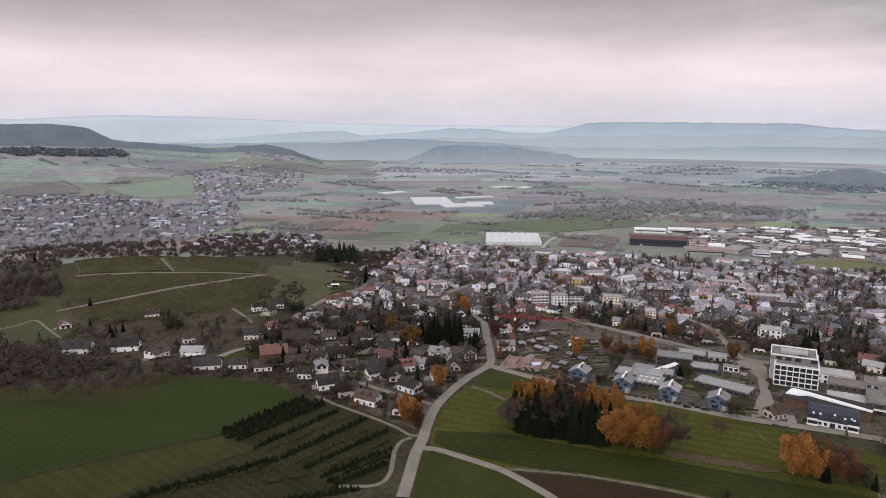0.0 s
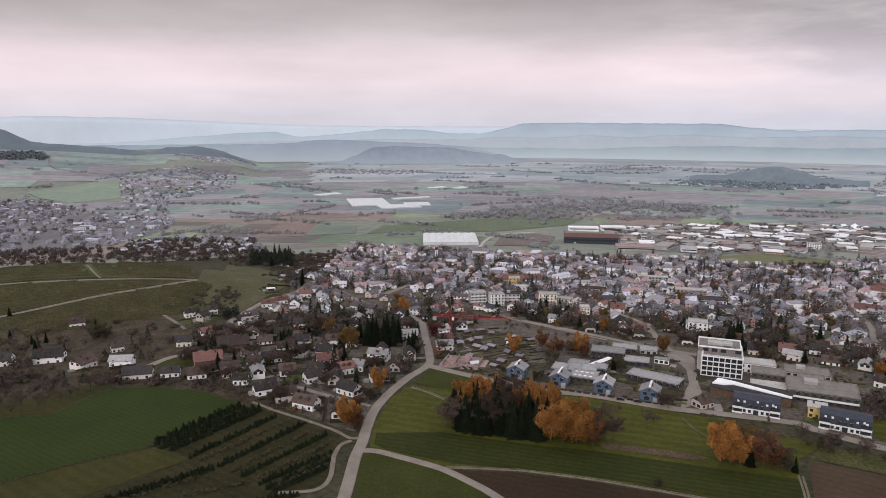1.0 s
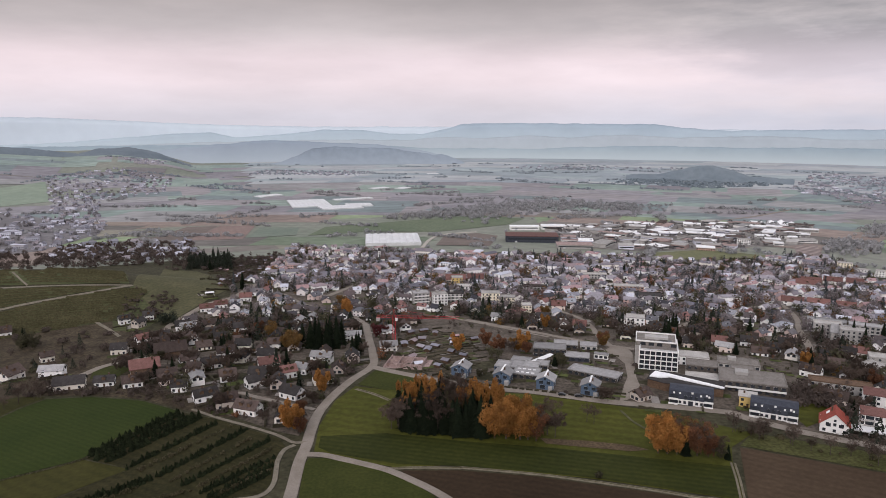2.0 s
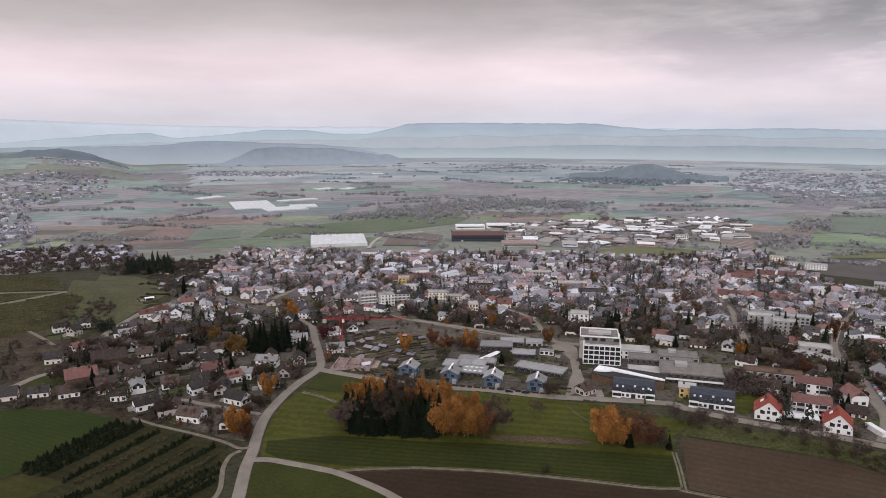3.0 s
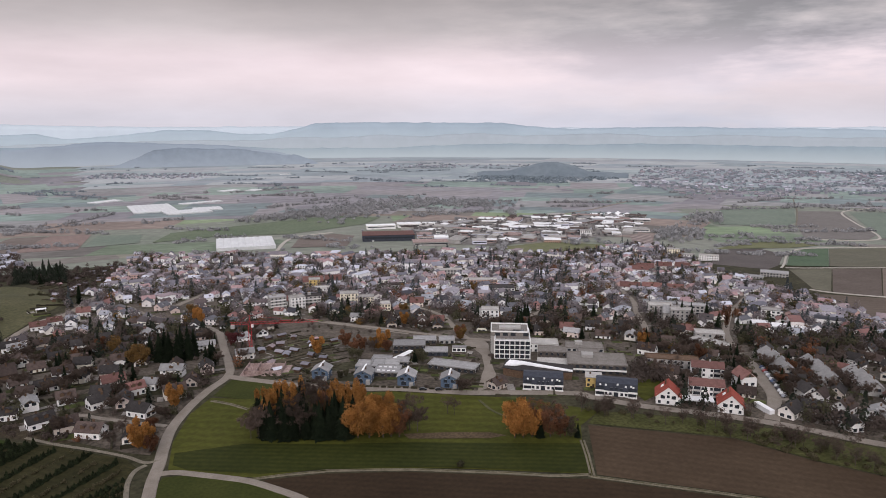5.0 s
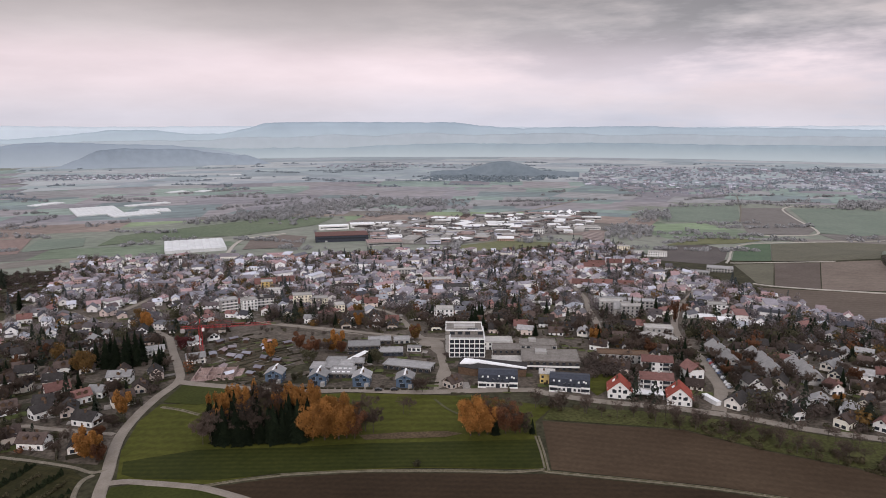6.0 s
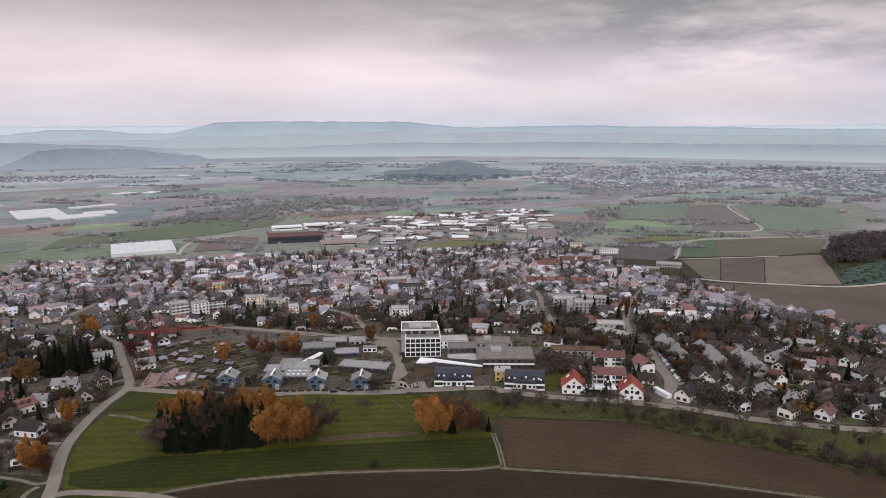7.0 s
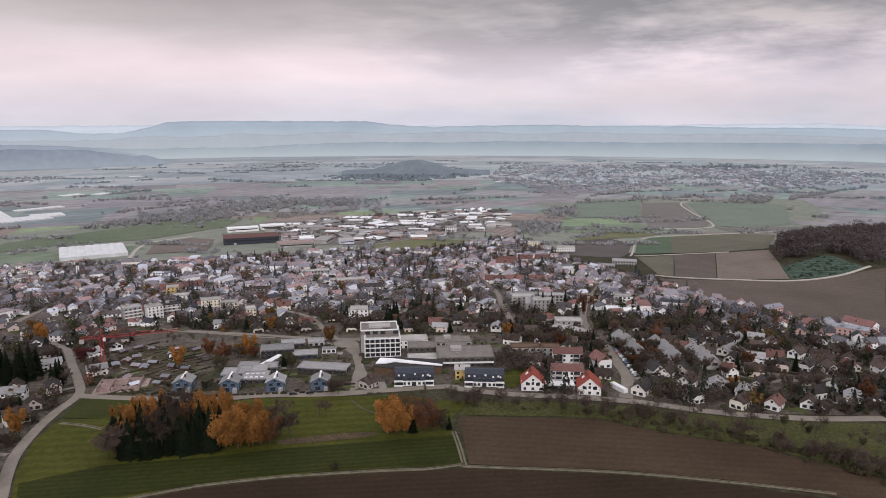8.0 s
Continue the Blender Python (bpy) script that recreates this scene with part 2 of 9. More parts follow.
M = {
    "ground": surface("garden_ground", (0.030, 0.029, 0.016), (0.052, 0.048, 0.028), 0.05, fine=0.35, grain=0.4, bump=0.1),
    "allotment": surface("allotment_beds", (0.045, 0.036, 0.024), (0.085, 0.070, 0.048), 0.09, fine=0.6, grain=0.35, rows=(20, 3.5, 0.25)),
    "gardens": surface("garden_beds", (0.0562, 0.0473, 0.0365), (0.1166, 0.0968, 0.0787), 0.085, fine=0.5, grain=0.45, bump=0.1),
    "slopegarden": surface("slope_garden_beds", (0.036, 0.028, 0.018), (0.070, 0.055, 0.035), 0.07, fine=0.5, grain=0.45, bump=0.1),
    "lawn": surface("garden_lawn_grass", (0.040, 0.050, 0.015), (0.075, 0.085, 0.030), 0.06, fine=0.8, grain=0.3, island=0.35),
    "paving": surface("garden_paving", (0.16, 0.145, 0.13), (0.27, 0.25, 0.23), 0.1, fine=1.2, grain=0.2, island=0.3),
    "hedge": surface("clipped_hedge", (0.030, 0.028, 0.018), (0.060, 0.052, 0.034), 0.25, fine=1.5, grain=0.4, island=0.35),
    "asphalt": surface("asphalt", (0.180, 0.155, 0.128), (0.235, 0.206, 0.174), 0.12, fine=1.5, grain=0.12),
    "yard": surface("paved_yard", (0.14, 0.13, 0.118), (0.21, 0.198, 0.185), 0.02, fine=0.15, grain=0.3),
    "gravel": surface("gravel", (0.13, 0.115, 0.088), (0.195, 0.172, 0.135), 0.3, fine=2.5, grain=0.3),
    "crop": surface("winter_crop", (0.019, 0.030, 0.005), (0.027, 0.038, 0.007), 0.02, fine=0.6, grain=0.12, rows=(38, 3.0, 0.07)),
    "crop2": surface("young_crop", (0.100, 0.128, 0.082), (0.128, 0.152, 0.100), 0.01, fine=0.15, grain=0.15, rows=(20, 8.0, 0.06)),
    "meadow": surface("meadow_grass", (0.0425, 0.0467, 0.0072), (0.0637, 0.0650, 0.0116), 0.03, fine=0.35, grain=0.18, rows=(27, 7.0, 0.10)),
    "meadow2": surface("grass_strip", (0.030, 0.030, 0.007), (0.042, 0.040, 0.010), 0.04, fine=0.5, grain=0.15, rows=(38, 6.0, 0.08)),
    "meadow3": surface("verge_grass", (0.026, 0.032, 0.006), (0.038, 0.043, 0.009), 0.05, fine=0.7, grain=0.2),
    "meadow4": surface("hill_grass", (0.055, 0.064, 0.028), (0.082, 0.086, 0.04), 0.03, fine=0.4, grain=0.25, rows=(70, 9.0, 0.08)),
    "nursery": surface("nursery_grass", (0.018, 0.0175, 0.006), (0.031, 0.028, 0.011), 0.06, fine=0.7, grain=0.3, rows=(38, 4.5, 0.12)),
    "plough": surface("ploughed_soil", (0.023, 0.0145, 0.008), (0.036, 0.0235, 0.0135), 0.02, fine=0.5, grain=0.15, rows=(28, 4.0, 0.07), bump=0.05),
    "plough2": surface("dark_soil", (0.044, 0.029, 0.0175), (0.066, 0.045, 0.028), 0.02, fine=0.5, grain=0.14, rows=(40, 5.0, 0.07), bump=0.05),
    "plough3": surface("pale_soil", (0.135, 0.112, 0.098), (0.168, 0.140, 0.124), 0.02, fine=0.3, grain=0.15, rows=(60, 14.0, 0.03)),
    "plough4": surface("red_soil", (0.190, 0.142, 0.126), (0.225, 0.168, 0.148), 0.02, fine=0.3, grain=0.12, rows=(80, 14.0, 0.03)),
    "stubble": surface("stubble", (0.084, 0.066, 0.052), (0.112, 0.088, 0.070), 0.012, fine=0.25, grain=0.12, rows=(10, 9.0, 0.05)),
    "pale": surface("pale_grass", (0.118, 0.124, 0.066), (0.150, 0.152, 0.082), 0.02, fine=0.2, grain=0.15),
    "dry": surface("dry_grass", (0.060, 0.060, 0.030), (0.085, 0.080, 0.042), 0.03, fine=0.4, grain=0.25),
    "scrub": surface("scrub_grass", (0.042, 0.045, 0.014), (0.068, 0.068, 0.025), 0.07, fine=0.6, grain=0.35),
    "vineyard": surface("vineyard_ground", (0.0437, 0.0459, 0.0203), (0.0608, 0.0616, 0.0284), 0.03, fine=0.5, grain=0.25, rows=(-8, 5.0, 0.15)),
    "vineyard2": surface("vineyard_grass", (0.0503, 0.0573, 0.0247), (0.0693, 0.0739, 0.0338), 0.03, fine=0.4, grain=0.2, rows=(-4, 6.0, 0.12)),
    # fields of the plain, lightened in the colour for distance haze
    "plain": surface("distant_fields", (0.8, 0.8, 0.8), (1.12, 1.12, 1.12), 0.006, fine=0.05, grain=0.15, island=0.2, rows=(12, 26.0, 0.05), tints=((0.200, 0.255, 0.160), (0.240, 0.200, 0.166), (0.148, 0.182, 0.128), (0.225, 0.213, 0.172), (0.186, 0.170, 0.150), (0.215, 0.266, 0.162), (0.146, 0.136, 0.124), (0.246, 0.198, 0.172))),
    "meadow5": surface("dark_meadow_grass", (0.019, 0.0235, 0.004), (0.029, 0.033, 0.006), 0.03, fine=0.4, grain=0.18, rows=(24, 3.6, 0.14)),
    "rail": surface("rusty_ballast", (0.175, 0.140, 0.128), (0.250, 0.205, 0.190), 0.01, fine=0.08, grain=0.2, rows=(-36, 14.0, 0.22)),
    # far hillside fields, their colour lightened to stand in for haze
    "slope_green": surface("hillside_pasture", (0.190, 0.235, 0.182), (0.220, 0.262, 0.200), 0.006, fine=0.05, grain=0.1),
    "slope_dark": surface("hillside_tilth", (0.150, 0.142, 0.142), (0.180, 0.168, 0.165), 0.006, fine=0.05, grain=0.1),
    "grey_soil": surface("grey_tilth", (0.082, 0.072, 0.068), (0.108, 0.094, 0.088), 0.02, fine=0.3, grain=0.12, rows=(40, 8.0, 0.05)),
    "crop3": surface("blue_green_crop", (0.070, 0.104, 0.064), (0.088, 0.122, 0.076), 0.015, fine=0.2, grain=0.12, rows=(30, 7.0, 0.06)),
    # lighter grass colour for the far ground, with distance haze in it
    "plain_ground": surface("hazed_plain_grass", (0.170, 0.190, 0.152), (0.218, 0.222, 0.188), 0.004, fine=0.05, grain=0.15),
    "olive": surface("olive_stubble", (0.098, 0.094, 0.068), (0.126, 0.118, 0.086), 0.015, fine=0.2, grain=0.12, rows=(30, 7.0, 0.06)),
    "plantation": surface("shrub_plantation", (0.040, 0.062, 0.046), (0.062, 0.088, 0.066), 0.05, fine=0.25, grain=0.3, rows=(40, 9.0, 0.25)),
    "dark_boards": surface("dark_boarding", (0.050, 0.043, 0.038), (0.085, 0.074, 0.066), 0.6, 0.8, fine=4.0, grain=0.2, spread=0.2),
    "brown_tilth": surface("brown_tilth", (0.092, 0.074, 0.062), (0.116, 0.094, 0.080), 0.02, fine=0.3, grain=0.12, rows=(40, 8.0, 0.05)),
    "light_tilth": surface("light_tilth", (0.142, 0.114, 0.094), (0.172, 0.140, 0.116), 0.02, fine=0.3, grain=0.12, rows=(40, 8.0, 0.05)),
    "grey_tilth": surface("grey_brown_tilth", (0.142, 0.130, 0.120), (0.172, 0.158, 0.146), 0.01, fine=0.1, grain=0.1),
    "crop4": surface("grey_green_crop", (0.138, 0.168, 0.134), (0.166, 0.194, 0.156), 0.01, fine=0.1, grain=0.1, rows=(30, 12.0, 0.05)),
    "pale_lane": surface("pale_gravel", (0.34, 0.315, 0.275), (0.42, 0.39, 0.345), 0.1, fine=1.0, grain=0.12),
    "dull_roof": surface("weathered_flat_roof", (0.15, 0.136, 0.122), (0.21, 0.192, 0.175), 0.2, 0.9, fine=1.0, grain=0.2),
    "reeds": surface("dry_reeds", (0.058, 0.042, 0.024), (0.092, 0.066, 0.040), 0.12, fine=0.9, grain=0.3),
    "track": surface("worn_track", (0.105, 0.092, 0.064), (0.160, 0.140, 0.102), 0.25, fine=2.0, grain=0.3),
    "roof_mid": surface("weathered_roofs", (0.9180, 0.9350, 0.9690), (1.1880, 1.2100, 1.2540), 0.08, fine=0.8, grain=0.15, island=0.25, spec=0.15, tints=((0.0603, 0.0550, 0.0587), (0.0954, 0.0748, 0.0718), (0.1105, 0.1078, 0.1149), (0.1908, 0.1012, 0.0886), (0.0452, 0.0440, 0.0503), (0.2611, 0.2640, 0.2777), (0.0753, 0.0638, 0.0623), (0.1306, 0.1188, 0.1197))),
    "white": surface("white_render", (0.68, 0.67, 0.65), (0.78, 0.77, 0.75), 0.25, fine=3.0, grain=0.06),
    "wall": surface("house_render", (0.92, 0.92, 0.92), (1.0, 1.0, 1.0), 0.25, fine=3.0, grain=0.06, spread=0.1, tints=((0.86, 0.85, 0.83), (0.78, 0.74, 0.69), (0.88, 0.87, 0.86), (0.70, 0.65, 0.58), (0.85, 0.83, 0.80), (0.50, 0.44, 0.39), (0.80, 0.76, 0.66), (0.87, 0.86, 0.85), (0.74, 0.63, 0.57))),
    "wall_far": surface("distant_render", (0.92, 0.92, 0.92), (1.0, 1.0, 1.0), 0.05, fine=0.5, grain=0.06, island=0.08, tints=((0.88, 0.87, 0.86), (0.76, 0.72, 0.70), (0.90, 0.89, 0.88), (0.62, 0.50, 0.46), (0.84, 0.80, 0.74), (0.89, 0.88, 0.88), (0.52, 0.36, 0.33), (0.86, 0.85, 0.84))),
    # town walls greyed and blued in the colour to imitate haze
    "wall_pale": surface("hazed_town_walls", (0.8712, 0.8800, 0.9240), (0.9900, 1.0000, 1.0500), 0.05, fine=0.3, grain=0.05, island=0.1, tints=((0.4554, 0.4500, 0.4830), (0.3267, 0.3200, 0.3465), (0.6732, 0.6700, 0.7140), (0.2772, 0.2700, 0.2940), (0.3960, 0.3800, 0.3885), (0.3069, 0.3000, 0.3255))),
    "slate": surface("dark_roof_tiles", (0.0255, 0.0225, 0.0218), (0.0450, 0.0405, 0.0390), 0.5, 0.8, fine=5.0, grain=0.25, spread=0.35, spec=0.15),
    "brown": surface("brown_roof_tiles", (0.0465, 0.0338, 0.0292), (0.0788, 0.0585, 0.0510), 0.5, 0.85, fine=5.0, grain=0.25, spread=0.4, spec=0.15),
    "red": surface("red_roof_tiles", (0.130, 0.066, 0.057), (0.180, 0.095, 0.083), 0.5, 0.85, fine=5.0, grain=0.2, spread=0.3, spec=0.15),
    "bright_red": surface("new_red_roof_tiles", (0.22, 0.050, 0.034), (0.28, 0.066, 0.046), 0.5, 0.8, fine=5.0, grain=0.18, spec=0.15),
    "grey": surface("grey_roof_sheet", (0.22, 0.215, 0.215), (0.3, 0.295, 0.29), 0.4, 0.6, fine=4.0, grain=0.15, spread=0.25),
    "row_roof": surface("grey_fibre_roof", (0.20, 0.195, 0.19), (0.27, 0.262, 0.255), 0.3, 0.8, fine=3.0, grain=0.2, spread=0.12),
    # two roof sets lightened in the colour for distance haze
    "roof_far": surface("hazed_roofs", (0.9775, 0.9945, 1.0370), (1.2650, 1.2870, 1.3420), 0.05, fine=0.5, grain=0.12, island=0.25, spec=0.15, tints=((0.1443, 0.1333, 0.1443), (0.2192, 0.1737, 0.1742), (0.1978, 0.1923, 0.2091), (0.2888, 0.1911, 0.1842), (0.1230, 0.1181, 0.1319), (0.4278, 0.4286, 0.4604), (0.1711, 0.1529, 0.1593), (0.2406, 0.2201, 0.2302))),
    "roof_pale": surface("hazed_town_roofs", (0.8712, 0.8800, 0.9240), (1.0494, 1.0600, 1.1130), 0.05, fine=0.3, grain=0.06, island=0.15, tints=((0.2079, 0.2000, 0.2152), (0.2673, 0.2450, 0.2520), (0.2376, 0.2350, 0.2520), (0.2673, 0.2350, 0.2363), (0.1980, 0.1950, 0.2100), (0.4752, 0.4700, 0.5040))),
    "glass": surface("window_glass", (0.020, 0.023, 0.028), (0.035, 0.040, 0.048), 0.3, 0.12, fine=1.0, grain=0.1, spec=0.6),
    "frame": surface("white_frame", (0.66, 0.65, 0.63), (0.74, 0.73, 0.71), 0.8, 0.5, fine=4.0, grain=0.04),
    "timber": surface("dark_timber", (0.075, 0.048, 0.032), (0.125, 0.082, 0.055), 0.8, 0.8, fine=5.0, grain=0.25, spread=0.25),
    "blue": surface("blue_boarding", (0.072, 0.105, 0.155), (0.098, 0.138, 0.195), 0.5, 0.7, fine=4.0, grain=0.15),
    "navy": surface("blue_slate_cladding", (0.032, 0.036, 0.048), (0.050, 0.055, 0.070), 0.5, 0.6, fine=4.0, grain=0.25),
    "concrete": surface("concrete", (0.30, 0.29, 0.275), (0.40, 0.385, 0.365), 0.2, 0.85, fine=2.0, grain=0.12, spread=0.12),
    "flat": surface("gravel_roof", (0.28, 0.268, 0.25), (0.38, 0.365, 0.345), 0.12, 0.9, fine=1.5, grain=0.2, spread=0.2),
    "membrane": surface("white_roof_membrane", (0.64, 0.64, 0.64), (0.78, 0.78, 0.78), 0.1, 0.6, fine=1.0, grain=0.06, spread=0.1),
    "greenhouse": surface("greenhouse_sheet", (0.5, 0.51, 0.51), (0.62, 0.63, 0.63), 0.06, 0.35, fine=0.5, grain=0.08),
    "yellow": surface("yellow_render", (0.50, 0.36, 0.13), (0.60, 0.44, 0.18), 0.4, 0.85, fine=3.0, grain=0.08),
    "yellow_pale": surface("cream_render", (0.70, 0.64, 0.50), (0.80, 0.74, 0.60), 0.3, 0.85, fine=3.0, grain=0.08),
    "ochre_wall": surface("orange_render", (0.36, 0.235, 0.185), (0.46, 0.31, 0.245), 0.3, 0.85, fine=3.0, grain=0.1),
    "steel_red": surface("red_painted_steel", (0.3520, 0.0288, 0.0384), (0.4800, 0.0448, 0.0512), 0.6, 0.5, fine=4.0, grain=0.15),
    "formwork": surface("reddish_formwork", (0.22, 0.155, 0.14), (0.36, 0.28, 0.26), 0.25, 0.85, fine=1.5, grain=0.3),
    "metal": surface("dull_metal", (0.45, 0.45, 0.45), (0.58, 0.58, 0.58), 0.5, 0.45, fine=3.0, grain=0.1, metal=0.6),
    "paint_dark": surface("dark_car_paint", (0.012, 0.013, 0.016), (0.020, 0.022, 0.026), 0.5, 0.3, fine=3.0, grain=0.1, spec=0.6),
    "paint": surface("car_paint", (0.9, 0.9, 0.9), (1.0, 1.0, 1.0), 0.5, 0.3, fine=3.0, grain=0.05, spread=0.1, spec=0.6, tints=((0.60, 0.60, 0.60), (0.03, 0.03, 0.035), (0.25, 0.26, 0.28), (0.30, 0.03, 0.03), (0.06, 0.09, 0.18), (0.45, 0.45, 0.46))),
    "tyre": surface("tyre_rubber", (0.015, 0.015, 0.015), (0.025, 0.025, 0.025), 2.0, 0.9),
    "vines": surface("bare_vines", (0.0510, 0.0480, 0.0240), (0.0750, 0.0675, 0.0360), 0.05, fine=0.8, grain=0.3),
    "bark": surface("bark", (0.055, 0.044, 0.036), (0.095, 0.078, 0.064), 0.8, fine=6.0, grain=0.3, bump=0.05),
    "conifer": surface("conifer_needles", (0.0085, 0.0136, 0.0076), (0.0187, 0.0263, 0.0136), 0.35, fine=2.5, grain=0.35, spread=0.3, leaf=True),
    "young_conifer": surface("young_conifer_needles", (0.014, 0.019, 0.009), (0.024, 0.031, 0.014), 0.35, fine=2.5, grain=0.35, island=0.3, leaf=True),
    "autumn": surface("orange_leaves", (0.252, 0.118, 0.033), (0.405, 0.196, 0.060), 0.25, fine=2.0, grain=0.35, spread=0.3, leaf=True),
    "crimson": surface("crimson_leaves", (0.085, 0.028, 0.030), (0.140, 0.045, 0.045), 0.25, fine=2.0, grain=0.35, leaf=True),
    "rust": surface("russet_leaves", (0.1092, 0.0525, 0.0312), (0.1900, 0.0893, 0.0480), 0.25, fine=2.0, grain=0.2, spread=0.3, leaf=True),
    "twig": surface("bare_twigs", (0.0760, 0.0562, 0.0452), (0.1252, 0.0936, 0.0760), 0.3, fine=2.0, grain=0.2, spread=0.25, leaf=True),
    "shrub": surface("shrub_leaves", (0.0604, 0.0580, 0.0345), (0.1079, 0.0994, 0.0604), 0.3, fine=2.0, grain=0.2, spread=0.35, leaf=True),
    # distant woods: haze painted in as lighter colour, in two also as glow
    "wood": surface("hazed_distant_wood", (0.2907, 0.2935, 0.2965), (0.3746, 0.3675, 0.3692), 0.02, fine=0.25, grain=0.1, island=0.06, leaf=True),
    "slope_wood": surface("hazed_hillside_wood", (0.1456, 0.1623, 0.1794), (0.1820, 0.1995, 0.2180), 0.01, fine=0.1, grain=0.12, island=0.06, leaf=True),
    "knoll_forest": surface("hazed_knoll_wood", (0.1249, 0.1517, 0.1716), (0.1535, 0.1817, 0.2002), 0.01, fine=0.05, grain=0.08, island=0.05, glow=0.2),
    "haze_wood": surface("hazed_far_wood", (0.2052, 0.2330, 0.2540), (0.2439, 0.2688, 0.2893), 0.01, fine=0.1, grain=0.1, island=0.06, glow=0.3, leaf=True),
    # farther copy of the leafless thicket, with distance haze in its colour
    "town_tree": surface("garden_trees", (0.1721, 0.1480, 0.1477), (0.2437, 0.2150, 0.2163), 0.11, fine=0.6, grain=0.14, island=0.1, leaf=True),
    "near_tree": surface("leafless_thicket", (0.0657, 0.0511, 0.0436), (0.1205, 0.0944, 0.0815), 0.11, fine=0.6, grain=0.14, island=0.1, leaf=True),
    "hedge_bush": surface("hedge_bushes", (0.070, 0.062, 0.034), (0.115, 0.098, 0.058), 0.11, fine=0.6, grain=0.14, island=0.1, leaf=True),
    "knoll_tree": surface("leafless_wood", (0.0862, 0.0690, 0.0667), (0.1380, 0.1127, 0.1104), 0.09, fine=0.5, grain=0.14, island=0.1, leaf=True),
    # distant gardens: haze put into the colour of trees and ground
    "far_garden": surface("hazed_garden_trees", (0.1500, 0.1400, 0.1400), (0.2125, 0.2000, 0.1975), 0.09, fine=0.4, grain=0.14, island=0.1, leaf=True),
    "far_ground": surface("hazed_garden_ground", (0.1342, 0.1269, 0.1300), (0.1830, 0.1732, 0.1750), 0.01, fine=0.1, grain=0.2),
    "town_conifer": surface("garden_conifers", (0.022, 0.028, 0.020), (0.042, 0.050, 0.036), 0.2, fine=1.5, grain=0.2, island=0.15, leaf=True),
    # farther copy of the garden conifers, paled in colour for haze
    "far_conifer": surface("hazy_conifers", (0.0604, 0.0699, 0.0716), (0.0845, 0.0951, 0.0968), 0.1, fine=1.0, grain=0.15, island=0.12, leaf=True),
    "ochre": surface("ochre_leaves", (0.14, 0.085, 0.030), (0.22, 0.13, 0.05), 0.2, fine=1.5, grain=0.2, island=0.15, leaf=True),
    # far plain and slope have haze in their colour, the last two also in glow
    "plain_far": surface("hazed_fields", (0.8118, 0.8200, 0.8610), (1.0890, 1.1000, 1.1550), 0.004, fine=0.03, grain=0.14, island=0.22, rows=(-14, 60.0, 0.05), tints=((0.2122, 0.2621, 0.2245), (0.2611, 0.2413, 0.2333), (0.1795, 0.2122, 0.2027), (0.2672, 0.2621, 0.2463), (0.2101, 0.1976, 0.2006), (0.2346, 0.2829, 0.2354), (0.2448, 0.2309, 0.2311))),
    "slope": surface("hazed_slope_fields", (0.122, 0.140, 0.132), (0.180, 0.162, 0.156), 0.0045, fine=0.012, grain=0.2, glow=0.12),
    "haze_plain": surface("hazed_distant_plain", (0.9461, 0.9461, 0.9461), (1.2243, 1.2243, 1.2243), 0.003, fine=0.02, grain=0.1, island=0.22, glow=0.3, tints=((0.2111, 0.2399, 0.2422), (0.2344, 0.2421, 0.2485), (0.1900, 0.2167, 0.2254), (0.2492, 0.2612, 0.2632), (0.2069, 0.2229, 0.2358), (0.1816, 0.2060, 0.2169))),
    # hills: distance haze painted into colour and glow, most with a paler foot
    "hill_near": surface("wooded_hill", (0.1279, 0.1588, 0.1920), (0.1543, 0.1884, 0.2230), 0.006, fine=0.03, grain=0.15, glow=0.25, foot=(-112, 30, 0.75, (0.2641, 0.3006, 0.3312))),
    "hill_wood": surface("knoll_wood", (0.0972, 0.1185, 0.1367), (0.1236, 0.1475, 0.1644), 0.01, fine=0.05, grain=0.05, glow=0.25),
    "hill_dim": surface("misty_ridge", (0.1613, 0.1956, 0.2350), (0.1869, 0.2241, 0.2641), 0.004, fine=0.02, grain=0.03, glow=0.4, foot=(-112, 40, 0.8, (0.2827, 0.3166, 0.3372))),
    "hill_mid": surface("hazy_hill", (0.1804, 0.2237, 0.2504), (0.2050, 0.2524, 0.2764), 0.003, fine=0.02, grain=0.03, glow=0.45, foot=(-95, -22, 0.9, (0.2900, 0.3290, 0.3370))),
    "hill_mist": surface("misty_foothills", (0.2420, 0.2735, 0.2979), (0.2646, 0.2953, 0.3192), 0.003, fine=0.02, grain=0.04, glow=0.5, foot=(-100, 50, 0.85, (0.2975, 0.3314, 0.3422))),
    "hill_far": surface("hazed_plateau", (0.2180, 0.2625, 0.2999), (0.2428, 0.2889, 0.3243), 0.002, fine=0.01, grain=0.03, glow=0.6, foot=(-80, 90, 0.6, (0.3780, 0.4315, 0.4311))),
    "hill_last": surface("hazed_range", (0.3309, 0.3677, 0.3990), (0.3573, 0.3961, 0.4236), 0.002, fine=0.01, grain=0.03, glow=0.7),
}


# ---- building helpers ----
# bearing and angle of sight of the upper edge of the western fields
HILLSIDE = ((-48, -30, -25, -18.4, -15, -11, -9.5, -7), (-2.1, -2.1, -2.35, -2.9, -2.8, -3.3, -3.85, -4.3))


